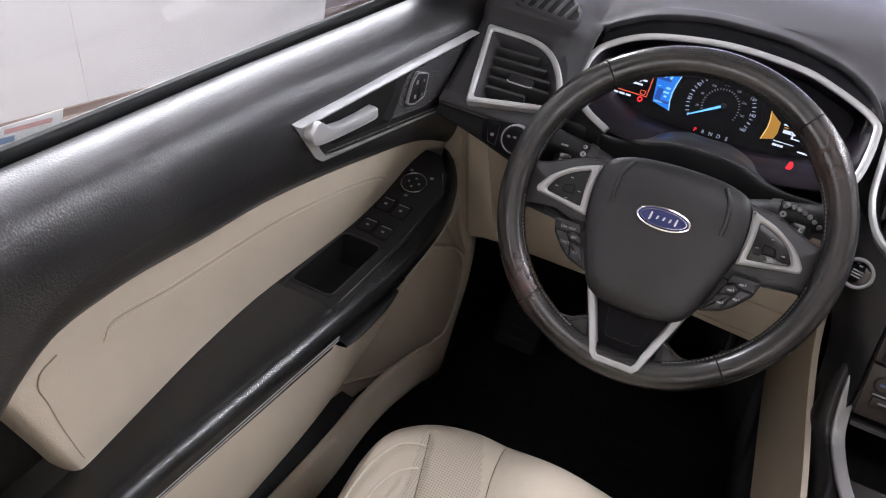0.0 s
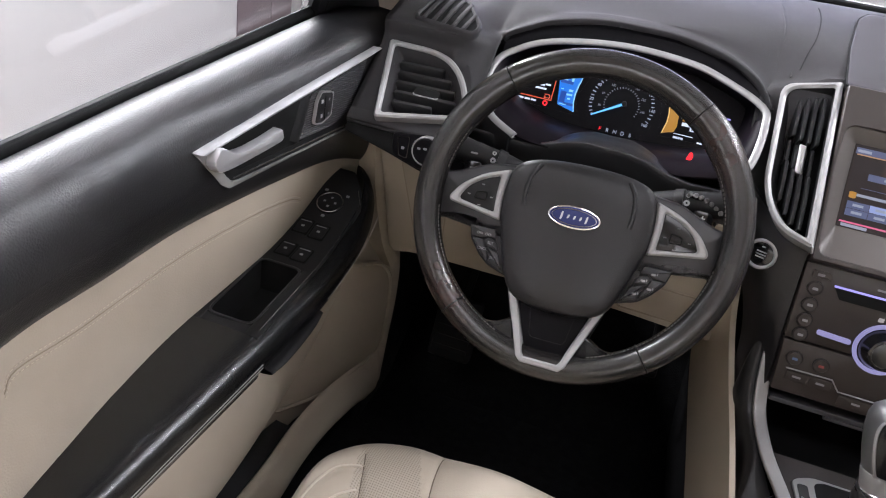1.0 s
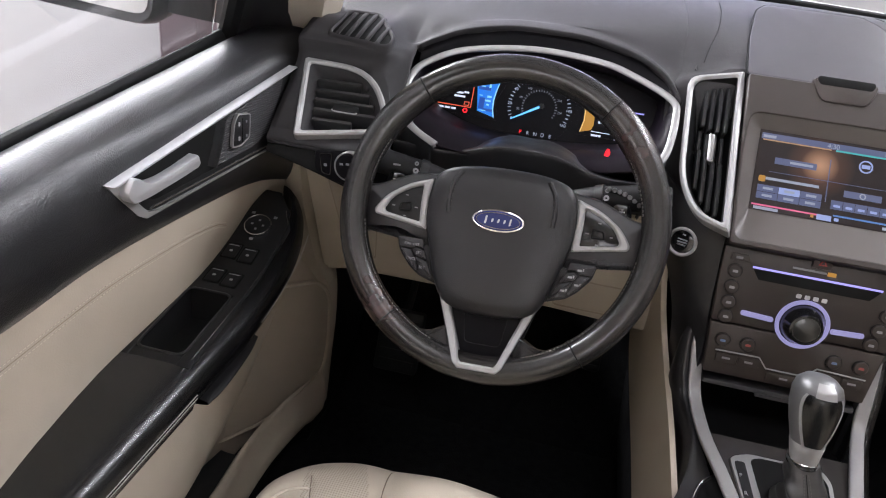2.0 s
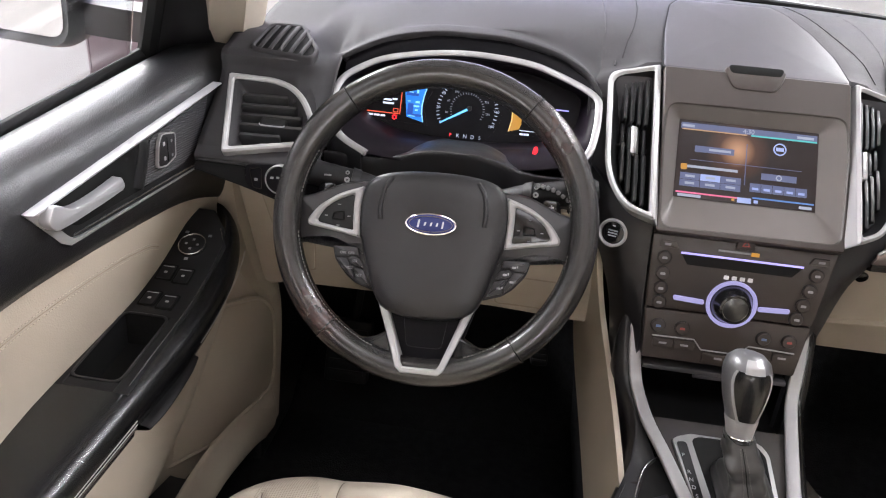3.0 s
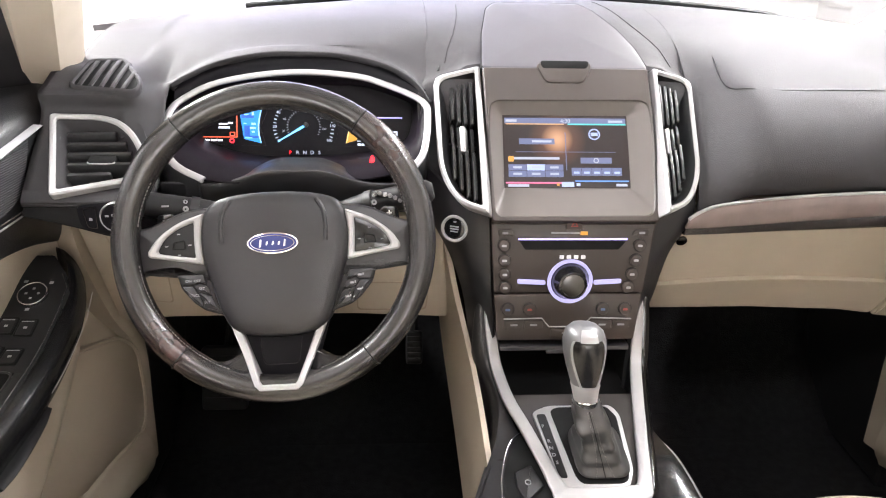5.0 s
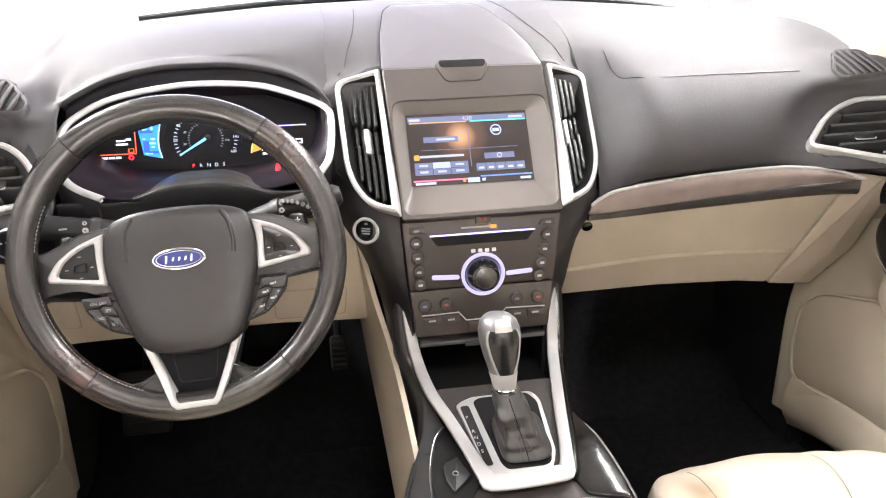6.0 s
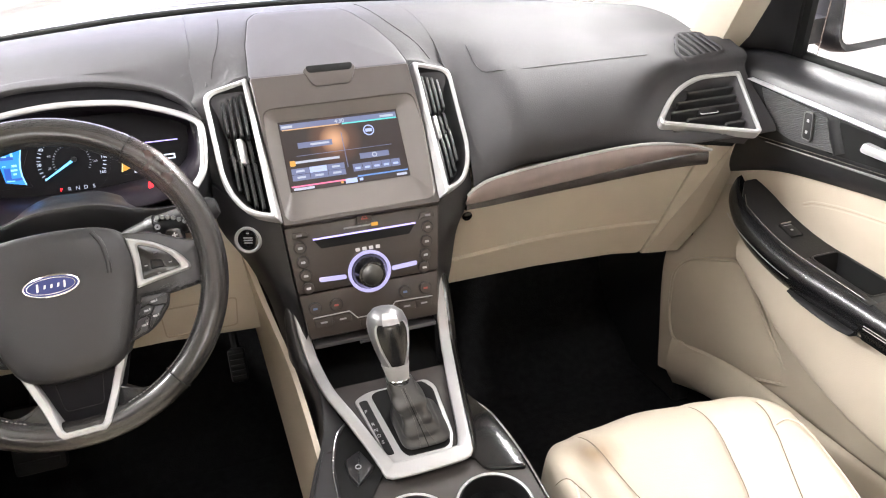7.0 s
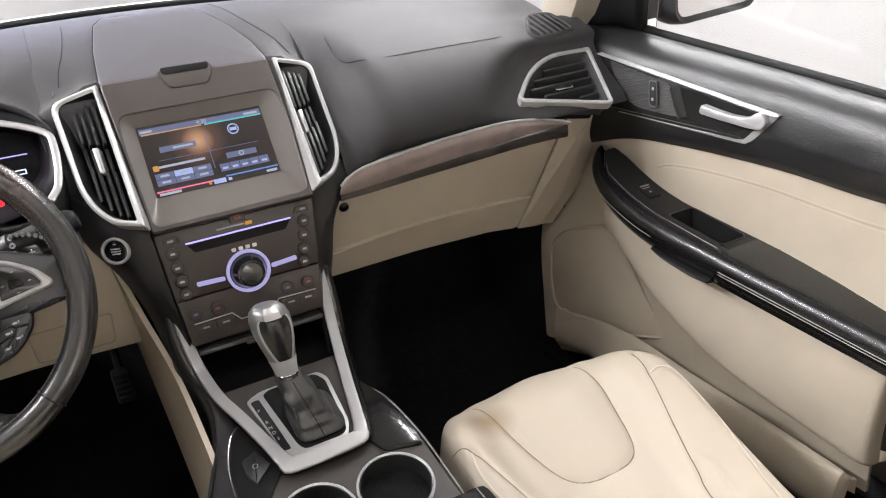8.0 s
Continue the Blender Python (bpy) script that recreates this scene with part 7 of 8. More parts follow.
    part("inlay_line", tube([(s * (0.679 + 6 * max(0, y - 0.86) ** 2 + 0.5 * max(0, y - 0.86)), y, arm_top(y) + 0.0006) for y in [0.60 + 0.02 * k for k in range(15)]], 0.0009, 0.0007, 5), CHROME_DARK, plate, "thin bright line")

    def key(x, y, wx, wy, nm="window_switch"):
        z = arm_top(y)
        K = Plane((s * x, y, z + 0.001), (1, 0, 0), (0, 1.0, 0.12 + 2.8 * max(0, y - 0.72)))
        part("switch_well", prism(K, fillet([(-wx - 0.002, -wy - 0.002), (wx + 0.002, -wy - 0.002), (wx + 0.002, wy + 0.002), (-wx - 0.002, wy + 0.002)], 0.002), -0.004, 0.0005), BLACK_MATT, plate)
        b = part(nm, prism(K, fillet([(-wx, -wy), (wx, -wy), (wx, wy), (-wx, wy)], 0.003), -0.003, 0.0020, 0.0010), BLACK_HARD, plate)
        bar(K, 0, wy * 0.72, wx * 1.6, 0.0009, 0.0019, LABEL_INK, plate, "bright_edge", 0.0006)
        bar(K, 0, -wy * 0.1, 0.0045, 0.0034, 0.0020, LABEL_INK, plate, "symbol", 0.0004, 0.0008)

    if s < 0:
        for x, y in ((0.734, 0.800), (0.709, 0.797), (0.733, 0.752), (0.708, 0.749)):
            key(x, y, 0.0095, 0.0125)
        yk = 0.848
        K = Plane((s * 0.719, yk, arm_top(yk) + 0.001), (1, 0, 0), (0, 1.0, 0.48))
        mk = part("mirror_switch", prism(K, disc(32, 0.0185), -0.003, 0.0035, 0.001), BLACK_HARD, plate, "round mirror switch")
        part("mirror_ring", hoop(K, disc(32, 0.0190), disc(32, 0.0172), -0.001, 0.0045, 0.0006), CHROME_DARK, plate, "thin bright ring")
        for a in range(4):
            bar(K, 0.008 * math.cos(a * math.pi / 2), 0.008 * math.sin(a * math.pi / 2), 0.0032, 0.0032, 0.0036, GREY_INK, plate, "arrow_mark", 0.0005)
        for u, v in ((-0.016, 0.022), (0.018, 0.020), (0.0, -0.024)):
            bar(K, u, v, 0.005, 0.004, 0.0006, GREY_INK, plate, "symbol", 0.0005)
    else:
        key(0.717, 0.792, 0.011, 0.015)
        part("switch_edge", tube([(0.7065, 0.806, arm_top(0.806) + 0.004), (0.7275, 0.806, arm_top(0.806) + 0.004)], 0.0014, 0.0014, 6), CHROME, plate, "bright switch edge")
    # handle bowl with its silver frame
    inn_ = [(-0.150, -0.002), (0.005, 0.0215), (0.158, 0.045), (0.142, -0.030), (0.020, -0.034), (-0.118, -0.037)]
    fo_, fi_ = fillet(shrink(out, 0.003), [0.008, 0, 0.004, 0.02, 0, 0.022]), fillet(inn_, [0.008, 0, 0.004, 0.02, 0, 0.016])
    bowl_ = part("handle_bowl", prism(H, fo_, -0.022, 0.0005, 0.001), BLACK_HARD, d, "black handle bowl")
    part("bowl_floor", prism(H, fillet([(-0.148, -0.003), (0.002, 0.020), (0.020, -0.033), (-0.117, -0.036)], 0.012), -0.002, 0.0012), BLACK_MATT, bowl_)
    mesh_ = fillet([(0.022, 0.0205), (0.155, 0.0445), (0.148, 0.028), (0.122, -0.016), (0.086, -0.0295), (0.0, -0.0315)], [0.002, 0.003, 0.006, 0.015, 0.02, 0.002])
    part("divider", tube([H.at(0.013, 0.018, 0.0), H.at(0.002, -0.008, 0.001), H.at(-0.008, -0.031, 0.0)], 0.011, 0.004, 12, up=H.n), BLACK_HARD, bowl_, "rounded divider")
    grille = part("mesh_panel", prism(H, mesh_, -0.002, 0.0022), MESH_WEAVE, bowl_, "finely ribbed dark panel")
    bm = bmesh.new()
    top_edge = [(-0.181, 0.002), (-0.090, 0.0155), (0.0, 0.029), (0.090, 0.0425), (0.182, 0.056)]
    in_edge = [(-0.168, -0.0020), (-0.086, 0.0108), (0.002, 0.0245), (0.091, 0.0384), (0.180, 0.0538)]
    hook_o = [(-0.181, 0.002), (-0.160, -0.022), (-0.140, -0.044), (-0.128, -0.051), (-0.110, -0.0508), (0.0, -0.0475), (0.13, -0.0440)]
    hook_i = [(-0.166, -0.001), (-0.150, -0.018), (-0.134, -0.036), (-0.125, -0.0445), (-0.110, -0.0470), (0.0, -0.0455), (0.13, -0.0428)]
    for eo, ei, w in ((top_edge, in_edge, 0.0095),):
        rr = []
        for ps, ww in ((eo, -0.004), (eo, w - 0.003), ([(0.7 * a + 0.3 * c, 0.7 * b + 0.3 * e) for (a, b), (c, e) in zip(eo, ei)], w), ([(0.25 * a + 0.75 * c, 0.25 * b + 0.75 * e) for (a, b), (c, e) in zip(eo, ei)], w - 0.001), (ei, w - 0.005), (ei, -0.004)):
            rr.append([bm.verts.new(H.at(u, v, ww)) for u, v in ps])
        rr.append(rr[0])
        for a, b in zip(rr, rr[1:]):
            for i in range(len(eo) - 1):
                bm.faces.new((a[i], a[i + 1], b[i + 1], b[i]))
        for i in (0, len(eo) - 1):
            bm.faces.new([r[i] for r in rr[:-1]])
    part("bright_strip", bm, HANDLE, bowl_, "satin silver strip")
    bm = bmesh.new()
    rr = []
    for ps, ww in ((hook_o, -0.004), (hook_o, 0.003), (hook_i, 0.004), (hook_i, -0.004)):
        rr.append([bm.verts.new(H.at(u, v, ww)) for u, v in ps])
    rr.append(rr[0])
    for a, b in zip(rr, rr[1:]):
        for i in range(len(hook_o) - 1):
            bm.faces.new((a[i], a[i + 1], b[i + 1], b[i]))
    for i in (0, len(hook_o) - 1):
        bm.faces.new([r[i] for r in rr[:-1]])
    part("frame_end", bm, SILVER, bowl_, "satin silver frame end")
    for v0, w in ((-0.0410, 0.0022),):
        line = [H.at(u, v, w) for u, v in ((-0.122, v0 - 0.001), (0.0, v0 + 0.0015), (0.10, v0 + 0.003), (0.155, v0 + 0.004))]
        part("lower_line", tube(line, 0.0012, 0.0010, 6), CHROME_DARK, bowl_, "thin bright line")
    hp = [(-0.168, -0.010), (-0.157, 0.005), (-0.147, 0.001), (-0.135, -0.0072), (-0.112, -0.0082), (-0.085, -0.0052), (-0.053, 0.0), (-0.049, -0.011), (-0.053, -0.0150), (-0.085, -0.0185), (-0.135, -0.0225), (-0.159, -0.0225)]
    part("door_handle", prism(H, fillet(hp, [0.006, 0.004, 0.008, 0.012, 0.01, 0, 0.003, 0.003, 0.003, 0, 0.01, 0.008]), 0.004, 0.016, 0.0028), HANDLE, d, "bright satin inside handle")
    LK = Plane(H.at(0.046 if s < 0 else 0.050, 0.001, 0.0022), H.u, H.v)
    LK.n = H.n
    lk = part("lock_switch", prism(LK, fillet([(-0.0205, -0.0165), (-0.003, -0.0190), (0.0175, -0.0125), (0.0195, 0.0165), (-0.008, 0.0215), (-0.0160, 0.011)] if s < 0 else [(-0.008, -0.022), (0.008, -0.020), (0.010, 0.022), (-0.006, 0.022)], 0.004), -0.002, 0.005, 0.0015), BLACK_SOFT, d, "door lock rocker switch")
    part("lock_edge", hoop(LK, fillet([(-0.0212, -0.0172), (-0.003, -0.0198), (0.0182, -0.0131), (0.0202, 0.0171), (-0.0084, 0.0222), (-0.0167, 0.0114)] if s < 0 else [(-0.0085, -0.0225), (0.0085, -0.0205), (0.0105, 0.0225), (-0.0065, 0.0225)], 0.004), fillet([(-0.0195, -0.0156), (-0.003, -0.0180), (0.0166, -0.0118), (0.0186, 0.0156), (-0.0076, 0.0205), (-0.0151, 0.0104)] if s < 0 else [(-0.0072, -0.0210), (0.0072, -0.0190), (0.0090, 0.0208), (-0.0055, 0.0208)], 0.004), 0.001, 0.0052), SILVER if s < 0 else KNOB_SHELL, lk, "bright switch edge")
    for v in (-0.009, 0.009):
        bar(LK, -0.006 if s < 0 else 0.001, v, 0.0042, 0.0048, 0.005, LABEL_INK, lk, "symbol", 0.0005, 0.001)
        if s < 0:
            bar(LK, 0.010, v, 0.0030, 0.0034, 0.005, GREY_INK, lk, "symbol", 0.0005, 0.001)
    if s < 0:
        bar(LK, 0.001, 0.0, 0.0010, 0.030, 0.005, BLACK_MATT, lk, "key_gap", 0.0004)
    # padded panel under the armrest, the recess below it and the map pocket
    rows = []
    for y, fall in ((0.325, 0.030), (0.327, 0.010), (0.335, 0.001), (0.36, 0.0), (0.5, 0.0), (0.62, 0.0), (0.74, 0.0), (0.82, 0.0), (0.88, 0.0)):
        zt, zf, i = arm_top(y) - 0.058, pad_foot(y), 0.4 * inward(y)
        rows.append([(s * (x - i + fall), y, z) for x, z in ((0.712, zt), (0.703, 0.7 * zt + 0.3 * zf), (0.698, 0.4 * zt + 0.6 * zf), (0.700, 0.12 * zt + 0.88 * zf), (0.706, zf), (0.722, zf - 0.004), (0.745, zf + 0.006))])
    part("lower_pad", thick_net(rows, 0.005, 3, 4), BEIGE, d, "smooth beige lower pad")
    rows = []
    for y in (0.34, 0.42, 0.5, 0.7, 0.82, 0.9, 0.97, 1.03, 1.065, 1.075):
        i = 0.25 * max(0.0, y - 0.80) - (0.03 if y > 1.07 else 0)
        rows.append([(s * (x - i), y, z) for x, z in ((0.782, 1.01), (0.780, 0.95), (0.768, 0.86), (0.742, 0.78), (0.738, 0.70), (0.742, 0.62), (0.748, 0.50))])
    part("lower_panel", thick_net(rows, 0.006, 3, 3), BEIGE_HARD, d, "beige lower door panel")
    SP = Plane((s * 0.700, 0.95, 0.70), (0, 1, 0), (0, 0, 1))
    SP.u, SP.v, SP.n = Vector((-s * 0.25, 1, 0)).normalized(), Vector((0, 0, 1)), Vector((-s, -0.25, 0)).normalized()
    sp = fillet([(0.088, 0.050), (0.053, 0.091), (-0.06, 0.126), (-0.086, 0.095), (-0.156, -0.018), (-0.205, -0.075), (-0.10, -0.108), (0.0, -0.120), (0.077, -0.105), (0.090, -0.045)], 0.025)
    spk = part("speaker_panel", prism(SP, sp, -0.020, 0.003, 0.004), BEIGE_HARD, d, "raised beige speaker panel")
    part("panel_edge", tube([SP.at(a, b, 0.003) for a, b in sp], 0.0035, 0.0035, 6, closed=True, up=SP.n), BEIGE_HARD, spk)
    rows = []
    for y, lip, f in ((0.345, 0.600, 0.02), (0.35, 0.608, 0.004), (0.37, 0.614, 0), (0.5, 0.617, 0), (0.66, 0.618, 0.0), (0.76, 0.618, 0.006), (0.84, 0.616, 0.016), (0.91, 0.61, 0.028), (0.97, 0.60, 0.038), (1.02, 0.59, 0.045)):
        i = 0.25 * max(0.0, y - 0.80)
        rows.append([(s * (x + f * q - i), y, z) for x, q, z in ((0.712, 0.4, lip - 0.03), (0.704, 0.7, lip - 0.002), (0.696, 0.9, lip), (0.688, 1, lip - 0.008), (0.680, 1, lip - 0.04), (0.682, 1, lip - 0.075), (0.70, 0.9, lip - 0.10), (0.745, 0, lip - 0.11))])
    part("map_pocket", thick_net(rows, 0.005, 3, 4), BEIGE_HARD, d, "beige map pocket wall")
    line = [] if s > 0 else [(y, 0.05 * min(1.0, max(0.0, (0.76 - y) / 0.20))) for y in (0.36, 0.40, 0.45, 0.50, 0.55, 0.62, 0.68, 0.73, 0.76)]
    if line:
        part("pocket_liner", thick_net([[(s * (0.708 - 0.1 * h), y, 0.610) for y, h in line], [(s * 0.725, y, 0.610 + 0.5 * h) for y, h in line], [(s * 0.7365, y, 0.612 + h) for y, h in line]], 0.003, 3, 3), BLACK_HARD, d, "dark liner of the map pocket")
    # window: seal, pane, outer ledge, frame and corner cover
    line = [(s * (0.806 - 0.25 * inward(y)), y, sill(y) + 0.002) for y in [-0.25 + 0.06 * k for k in range(21)]]
    part("window_seal", tube(line, 0.007, 0.010, 8), RUBBER, d, "black window seal")
    line = [(s * (0.829 - 0.2 * inward(y)), y, sill(y) - 0.006) for y in [-0.25 + 0.06 * k for k in range(21)]]
    part("outer_ledge", tube(line, 0.0060, 0.0040, 8), BODY_PAINT, d, "bright outer window ledge")
    g0 = [(s * 0.816, y, sill(y) - 0.03) for y in (-0.25, 0.2, 0.55, 0.90)]
    g1 = [(s * 0.715, y, sill(y) + 0.20) for y in (-0.25, 0.2, 0.55, 0.78)]
    pane = part("window_pane", thick_net([g0, g1], 0.004, 3, 2), GLASS, d, "clear side window")
    pane.visible_shadow = False
    lean = Vector((-0.59 * s, -0.675, 1.0))
    fr = [Vector((s * 0.806, 0.928, 1.175)) + lean * k for k in (0.0, 0.06, 0.12, 0.2)]
    part("window_frame", tube(fr, 0.014, 0.013, 8, up=(1, 0, 0)), RUBBER, d, "black window frame")
    cov = [[Vector((s * x, y, z)) + lean * k for k in (0.0, 0.05, 0.11, 0.2)] for x, y, z in ((0.800, 0.925, 1.165), (0.786, 0.965, 1.178), (0.747, 0.988, 1.19), (0.724, 1.055, 1.20), (0.745, 1.085, 1.20))]
    part("corner_cover", thick_net(cov, 0.006, 3, 3), BLACK_SOFT, d, "black corner cover by the pillar")
    return d


for s in (-1, 1):
    door(s)

# notice on the driver's window
note = thing("window_notice", (-0.8185, 0.34, 1.13), "white printed notice on the driver's window", "notice")
NP = Plane((-0.8225, 0.34, 1.134), (0, 1, 0), (0.15, 0, 1))
NP.n = Vector((1, 0, -0.15)).normalized()
part("sheet", prism(NP, [(-0.10, -0.02), (0.030, -0.02), (0.030, 0.006), (-0.10, 0.0)], -0.0006, 0.0), material("notice_paper", (0.80, 0.79, 0.78), 0.6), note)
bar(NP, 0.0, -0.001, 0.040, 0.004, 0.0002, material("notice_red", (0.66, 0.36, 0.34), 0.6), note, "text_bar", 0.0002)
bar(NP, -0.022, -0.008, 0.020, 0.005, 0.0002, material("notice_blue", (0.22, 0.32, 0.52), 0.6), note, "text_bar", 0.0002)

# ---- outside mirrors ----
for s in (-1, 1):
    mir = thing("wing_mirror", (s * 0.86, 1.03, 1.17), "black wing mirror outside the front window", "wing mirror", "wing mirrors")
    M = Plane((s * 1.065, 0.985, 1.258), (1, 0, 0), (0, 0.06, 1))
    glass = fillet([(-0.105, -0.075), (0.105, -0.062), (0.112, 0.07), (-0.105, 0.075)] if s > 0 else [(-0.105, -0.062), (0.105, -0.075), (0.105, 0.075), (-0.112, 0.07)], 0.025)
    rimo = shrink(glass, -0.012)
    bm = bmesh.new()
    lay = [(1.0, 0.004), (1.03, -0.004), (1.04, -0.03), (0.98, -0.065), (0.8, -0.095), (0.4, -0.11)]
    rs = [[bm.verts.new(M.at(u * k, v * k, w)) for u, v in rimo] for k, w in lay]
    for a, b in zip(rs, rs[1:]):
        for i in range(len(rimo)):
            bm.faces.new((a[i - 1], a[i], b[i], b[i - 1]))
    bm.faces.new(rs[-1])
    inner_ring = [bm.verts.new(M.at(u, v, -0.004)) for u, v in glass]
    for i in range(len(rimo)):
        bm.faces.new((rs[0][i - 1], rs[0][i], inner_ring[i], inner_ring[i - 1]))
    part("housing", bm, BLACK_SOFT, mir, "black mirror housing")
    part("mirror_face", prism(M, glass, -0.012, -0.002), MIRROR, mir, "silvered mirror glass")
    foot_ = [[(s * 0.815, 1.02, 1.215), (s * 0.815, 1.08, 1.22)], [(s * 0.86, 1.02, 1.225), (s * 0.86, 1.08, 1.228)], [(s * 0.93, 1.01, 1.232), (s * 0.93, 1.07, 1.234)], [(s * 0.99, 1.01, 1.24), (s * 0.99, 1.06, 1.24)]]
    part("arm", thick_net(foot_, 0.045, 3, 3), BLACK_SOFT, mir, "black mirror arm")

# ---- seats ----


SEAMS = {
    -1: (("bolster_seam", 1, ((-0.157, 0.625), (-0.145, 0.585), (-0.131, 0.525), (-0.121, 0.45), (-0.113, 0.34), (-0.108, 0.05))),
         ("bolster_seam", 1, ((0.157, 0.625), (0.145, 0.585), (0.131, 0.525), (0.121, 0.45), (0.113, 0.34), (0.108, 0.05))),
         ("piping", 2, ((-0.152, 0.603), (-0.178, 0.585), (-0.195, 0.548), (-0.204, 0.50), (-0.206, 0.44), (-0.203, 0.3), (-0.20, 0.05))),
         ("piping", 2, ((-0.146, 0.572), (-0.168, 0.548), (-0.180, 0.512), (-0.184, 0.47), (-0.181, 0.40), (-0.175, 0.2), (-0.17, 0.05))),
         ("piping", 2, ((0.146, 0.572), (0.168, 0.548), (0.180, 0.512), (0.184, 0.47), (0.181, 0.40), (0.175, 0.2), (0.17, 0.05))),
         ("wrinkle", 3, ((-0.160, 0.545), (-0.166, 0.515), (-0.163, 0.47))),
         ("wrinkle", 3, ((-0.150, 0.550), (-0.152, 0.52), (-0.148, 0.48))),
         ("insert_seam", 1, ((-0.071, 0.682), (-0.069, 0.64), (-0.065, 0.60), (-0.056, 0.555), (-0.042, 0.50), (-0.020, 0.475), (0.0, 0.470), (0.020, 0.475), (0.042, 0.50), (0.056, 0.555), (0.065, 0.60), (0.069, 0.64), (0.071, 0.682)))),
    1: (("bolster_seam", 1, ((0.158, 0.615), (0.149, 0.566), (0.128, 0.49), (0.108, 0.42), (0.094, 0.35), (0.088, 0.05))),
        ("bolster_seam", 1, ((-0.190, 0.585), (-0.176, 0.560), (-0.160, 0.50), (-0.140, 0.42), (-0.118, 0.34), (-0.108, 0.05))),
        ("piping", 2, ((0.152, 0.566), (0.168, 0.560), (0.181, 0.540), (0.184, 0.485), (0.178, 0.415), (0.168, 0.345), (0.158, 0.2), (0.155, 0.05))),
        ("piping", 2, ((0.188, 0.560), (0.199, 0.52), (0.2005, 0.45), (0.199, 0.37), (0.197, 0.2), (0.195, 0.05))),
        ("piping", 2, ((-0.178, 0.555), (-0.186, 0.52), (-0.184, 0.44), (-0.176, 0.34), (-0.17, 0.05))),
        ("wrinkle", 3, ((0.120, 0.435), (0.131, 0.405), (0.128, 0.36))),
        ("insert_seam", 1, ((-0.108, 0.670), (-0.104, 0.60), (-0.094, 0.54), (-0.076, 0.495), (-0.045, 0.472), (0.0, 0.466), (0.036, 0.475), (0.056, 0.500), (0.067, 0.55), (0.076, 0.60), (0.080, 0.682)))),
}


def near_line(x, y, line):
    """Distance of a flat point from a line of points."""
    best = 9.0
    for (a, b), (c, d) in zip(line, line[1:]):
        ux, uy = c - a, d - b
        t = min(max(((x - a) * ux + (y - b) * uy) / (ux * ux + uy * uy + 1e-12), 0), 1)
        best = min(best, math.hypot(x - a - t * ux, y - b - t * uy))
    return best


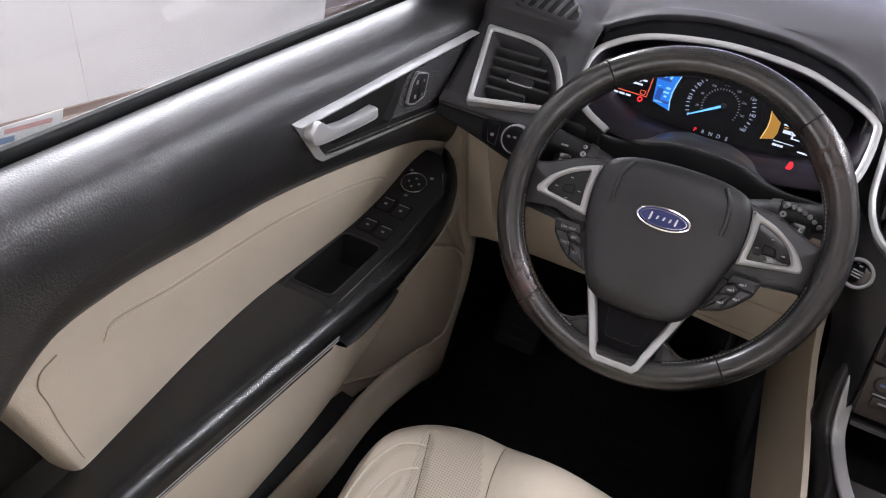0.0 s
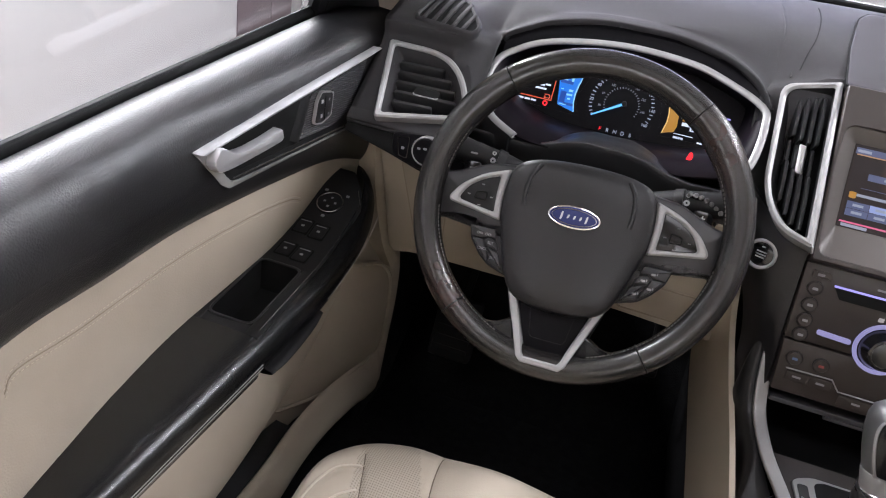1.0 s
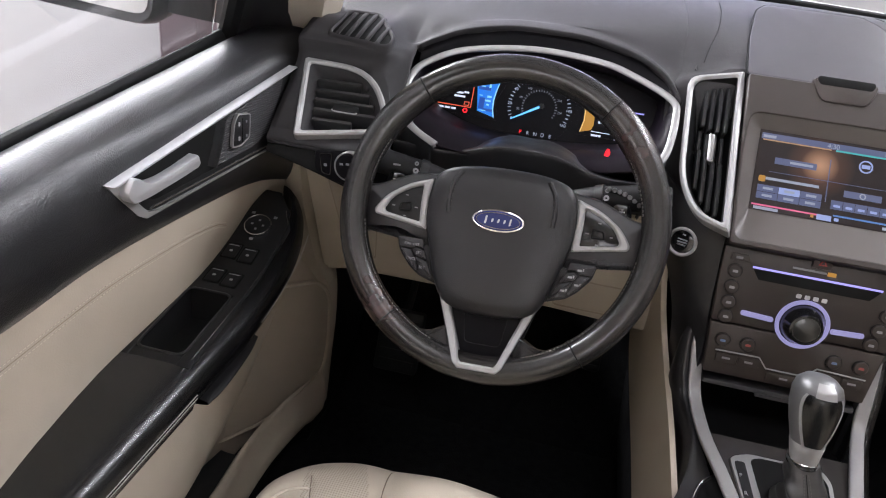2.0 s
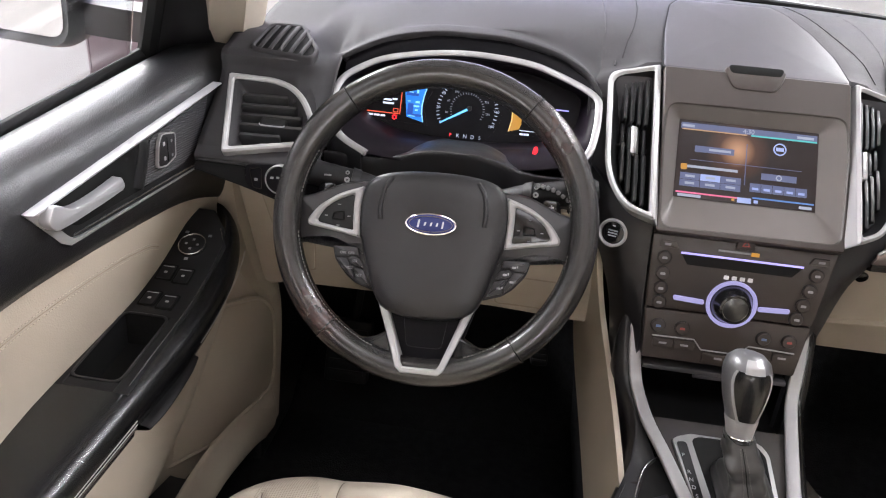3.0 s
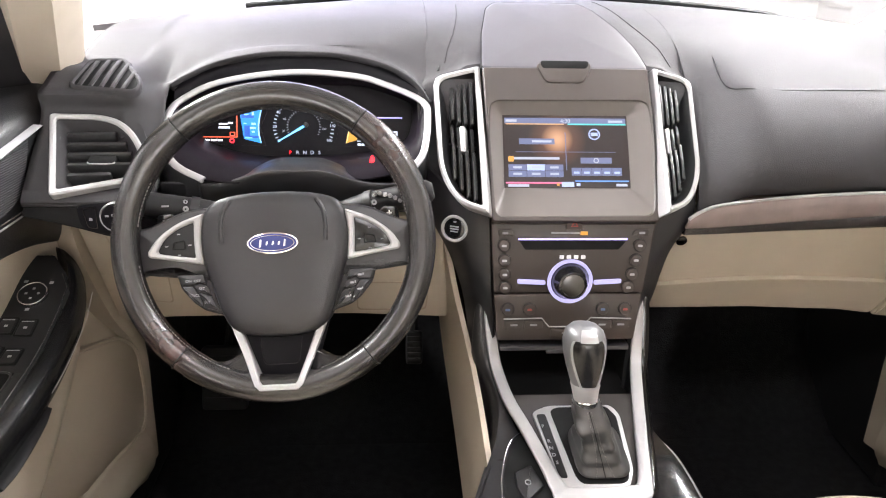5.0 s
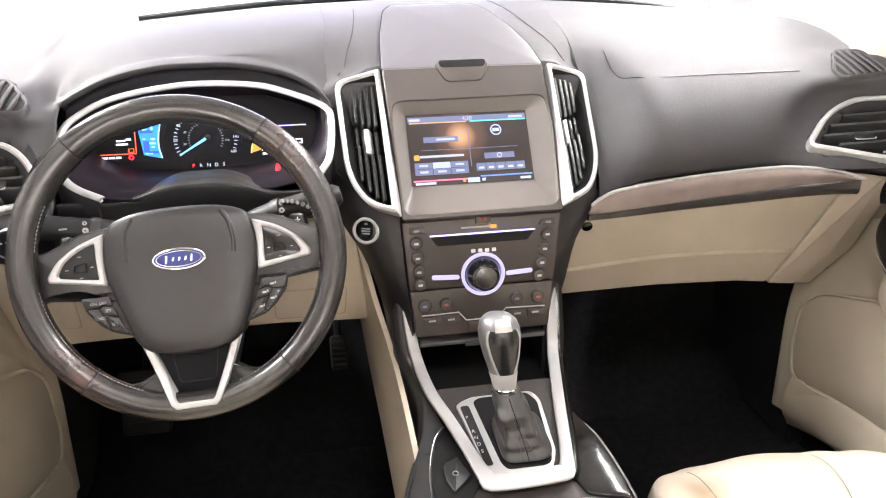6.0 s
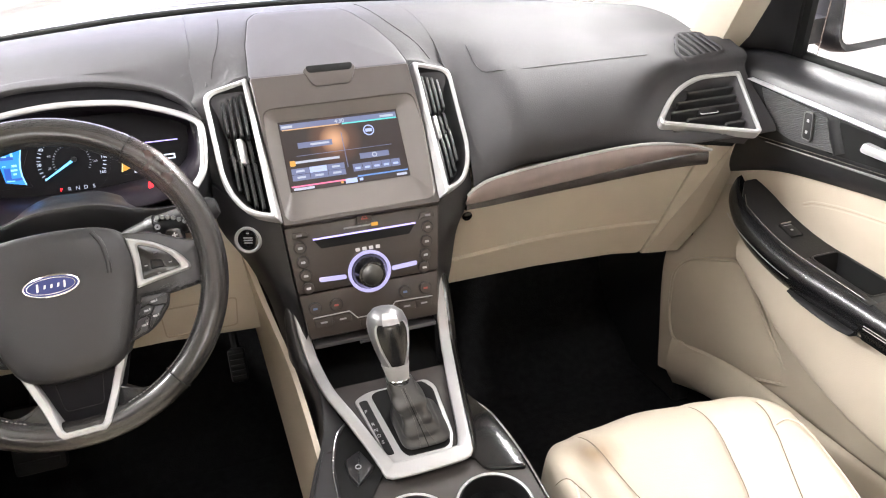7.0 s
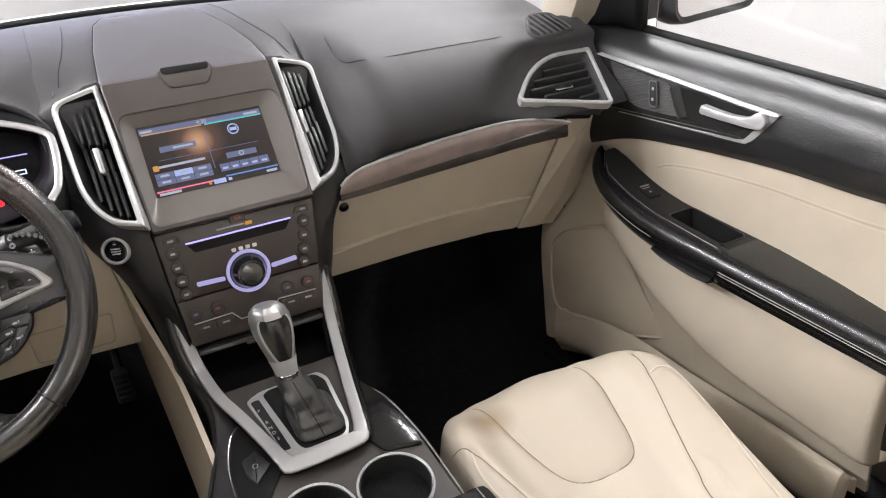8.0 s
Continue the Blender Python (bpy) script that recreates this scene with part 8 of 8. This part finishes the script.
def seat(cx, lab, rise, half, m, roll_left, roll_right):
    st_ = thing("front_seat", (cx, 0.25, 0.42), lab, "car seat", "front seats")

    lines = [(nm, kind, [(p.x, p.y) for p in curve3([(a, b, 0) for a, b in pts], 6)]) for nm, kind, pts in SEAMS[m]]

    def surf(x, y):
        """Height of the cushion at x from its middle, and y."""
        z = plain(x, y)
        for _, kind, line in lines:
            d = near_line(x, y, line)
            if d < 0.03:
                if kind == 1:
                    z -= 0.0030 * math.exp(-(d / 0.0035) ** 2) + 0.0016 * math.exp(-(d / 0.010) ** 2)
                elif kind == 2:
                    z += 0.0014 * math.exp(-(d / 0.0024) ** 2) - 0.0034 * math.exp(-(d / 0.0065) ** 2)
                else:
                    z -= 0.0030 * math.exp(-(d / 0.004) ** 2)
        return z

    def plain(x, y):
        t = abs(x) / half
        z = 0.738 + rise + 0.24 * (max(y, 0.3) - 0.62) + 0.05 * (min(y, 0.3) - 0.3)
        z -= 0.012 * (1 - ease(0.46, 0.60, y)) * (1 - ease(0.3, 0.6, t))
        z += (roll_left if x < 0 else roll_right) * ease(0.55, 0.86, t) - 0.085 * max(0.0, (t - 0.86) / 0.14) ** 2.2
        z += 0.004 * math.cos(min(abs(x) / 0.085, 1) * math.pi)
        k = max(0.0, (y - front(x) + 0.10) / 0.10)
        z -= 0.050 * k ** 2.4
        return z

    def slim(y):
        return 1 - 0.15 * (1 - ease(0.28, 0.60, y))

    def front(x):
        t = abs(x) / half
        return 0.690 - 0.095 * max(0, (t - 0.40) / 0.60) ** 2.4

    xs = [-half * k for k in (1.0, 0.985, 0.953, 0.90, 0.832, 0.755, 0.675, 0.585, 0.472, 0.382, 0.27, 0.135, 0.0)]
    xs = [a + (b - a) * k / 8 for a, b in zip(xs, xs[1:]) for k in range(8)] + [0.0]
    xs = xs + [-x for x in xs[-2::-1]]
    bm = bmesh.new()
    grid = []
    steps = [0.0, 0.08, 0.16] + [0.22 + 0.004 * k for k in range(111)] + [0.664, 0.674, 0.682, 0.688, 0.693, 0.697, 0.70]
    for q in steps:
        row = []
        for x in xs:
            f = front(x)
            y = -0.03 + (f + 0.03) * q / 0.70
            row.append(bm.verts.new((cx + x * slim(y), y, surf(x, y))))
        grid.append(row)
    for dy, dz in ((0.006, 0.02), (0.004, 0.06), (-0.02, 0.14)):
        row = []
        for j, x in enumerate(xs):
            p = grid[len(steps) - 1][j].co
            row.append(bm.verts.new((p.x, p.y + dy, p.z - dz)))
        grid.append(row)
    for a, b in zip(grid, grid[1:]):
        for i in range(len(xs) - 1):
            bm.faces.new((a[i], a[i + 1], b[i + 1], b[i]))
    for col in (0, -1):
        sidev = [bm.verts.new((r[col].co.x, r[col].co.y, 0.56)) for r in grid]
        for i in range(len(grid) - 1):
            bm.faces.new((grid[i][col], grid[i + 1][col], sidev[i + 1], sidev[i]))
    # perforated strip between the bolster and the insert of the driver's seat
    if m < 0:
        for f in bm.faces:
            c = f.calc_center_median()
            x = (c.x - cx) / slim(c.y)
            if c.y > 0.40 and -0.108 - 0.19 * max(0.0, c.y - 0.33) < x < -0.030 - 0.36 * max(0.0, c.y - 0.47) and f.normal.z > -2:
                f.material_index = 1
    part_ = part("cushion", bm, BEIGE_STAINED if m > 0 else BEIGE, st_, "smooth beige leather cushion")
    if m < 0:
        part_.data.materials.append(PERFORATED)

    def onto(pts, lift=0.0006, per=6):
        return [Vector((cx + p.x * slim(p.y), p.y, surf(p.x, p.y) + lift)) for p in curve3([(a, b, 0) for a, b in pts], per)]

    for nm, kind, pts in SEAMS[m]:
        pts = [(a, min(b, front(a) - 0.003)) for a, b in pts]
        if kind == 1:
            part(nm, tube(onto(pts, 0.0005, 10), 0.0007, 0.0006, 6), SEAM_DARK, part_, "deep sewn seam")
        elif kind == 2:
            part(nm, tube(onto(pts, 0.0008, 10), 0.0015, 0.0013, 6), PIPING, part_, "raised beige piping")
    part("base", box((cx - 0.19, -0.02, 0.44), (cx + 0.19, 0.56, 0.62), 0.02), BLACK_HARD, st_)
    rows = []
    for k in range(7):
        t = k / 6
        y0, z0 = -0.02 - 0.30 * t, 0.70 + 0.58 * t
        wdt = 0.225 - 0.03 * t
        rows.append([(cx + wdt * a, y0 - 0.05 * (1 - abs(a)) * 0.5 + 0.05 * abs(a) ** 3, z0) for a in (-1.0, -0.75, -0.4, 0, 0.4, 0.75, 1.0)])
    part("backrest", thick_net(rows, 0.10, 3, 3), BEIGE, st_, "beige leather backrest")
    return st_


seat(-0.385, "beige leather driver's seat with piped bolsters", 0.021, 0.230, -1, 0.008, 0.026)
seat(0.364, "beige leather passenger seat with a stained front edge", 0.010, 0.207, 1, 0.026, 0.026)
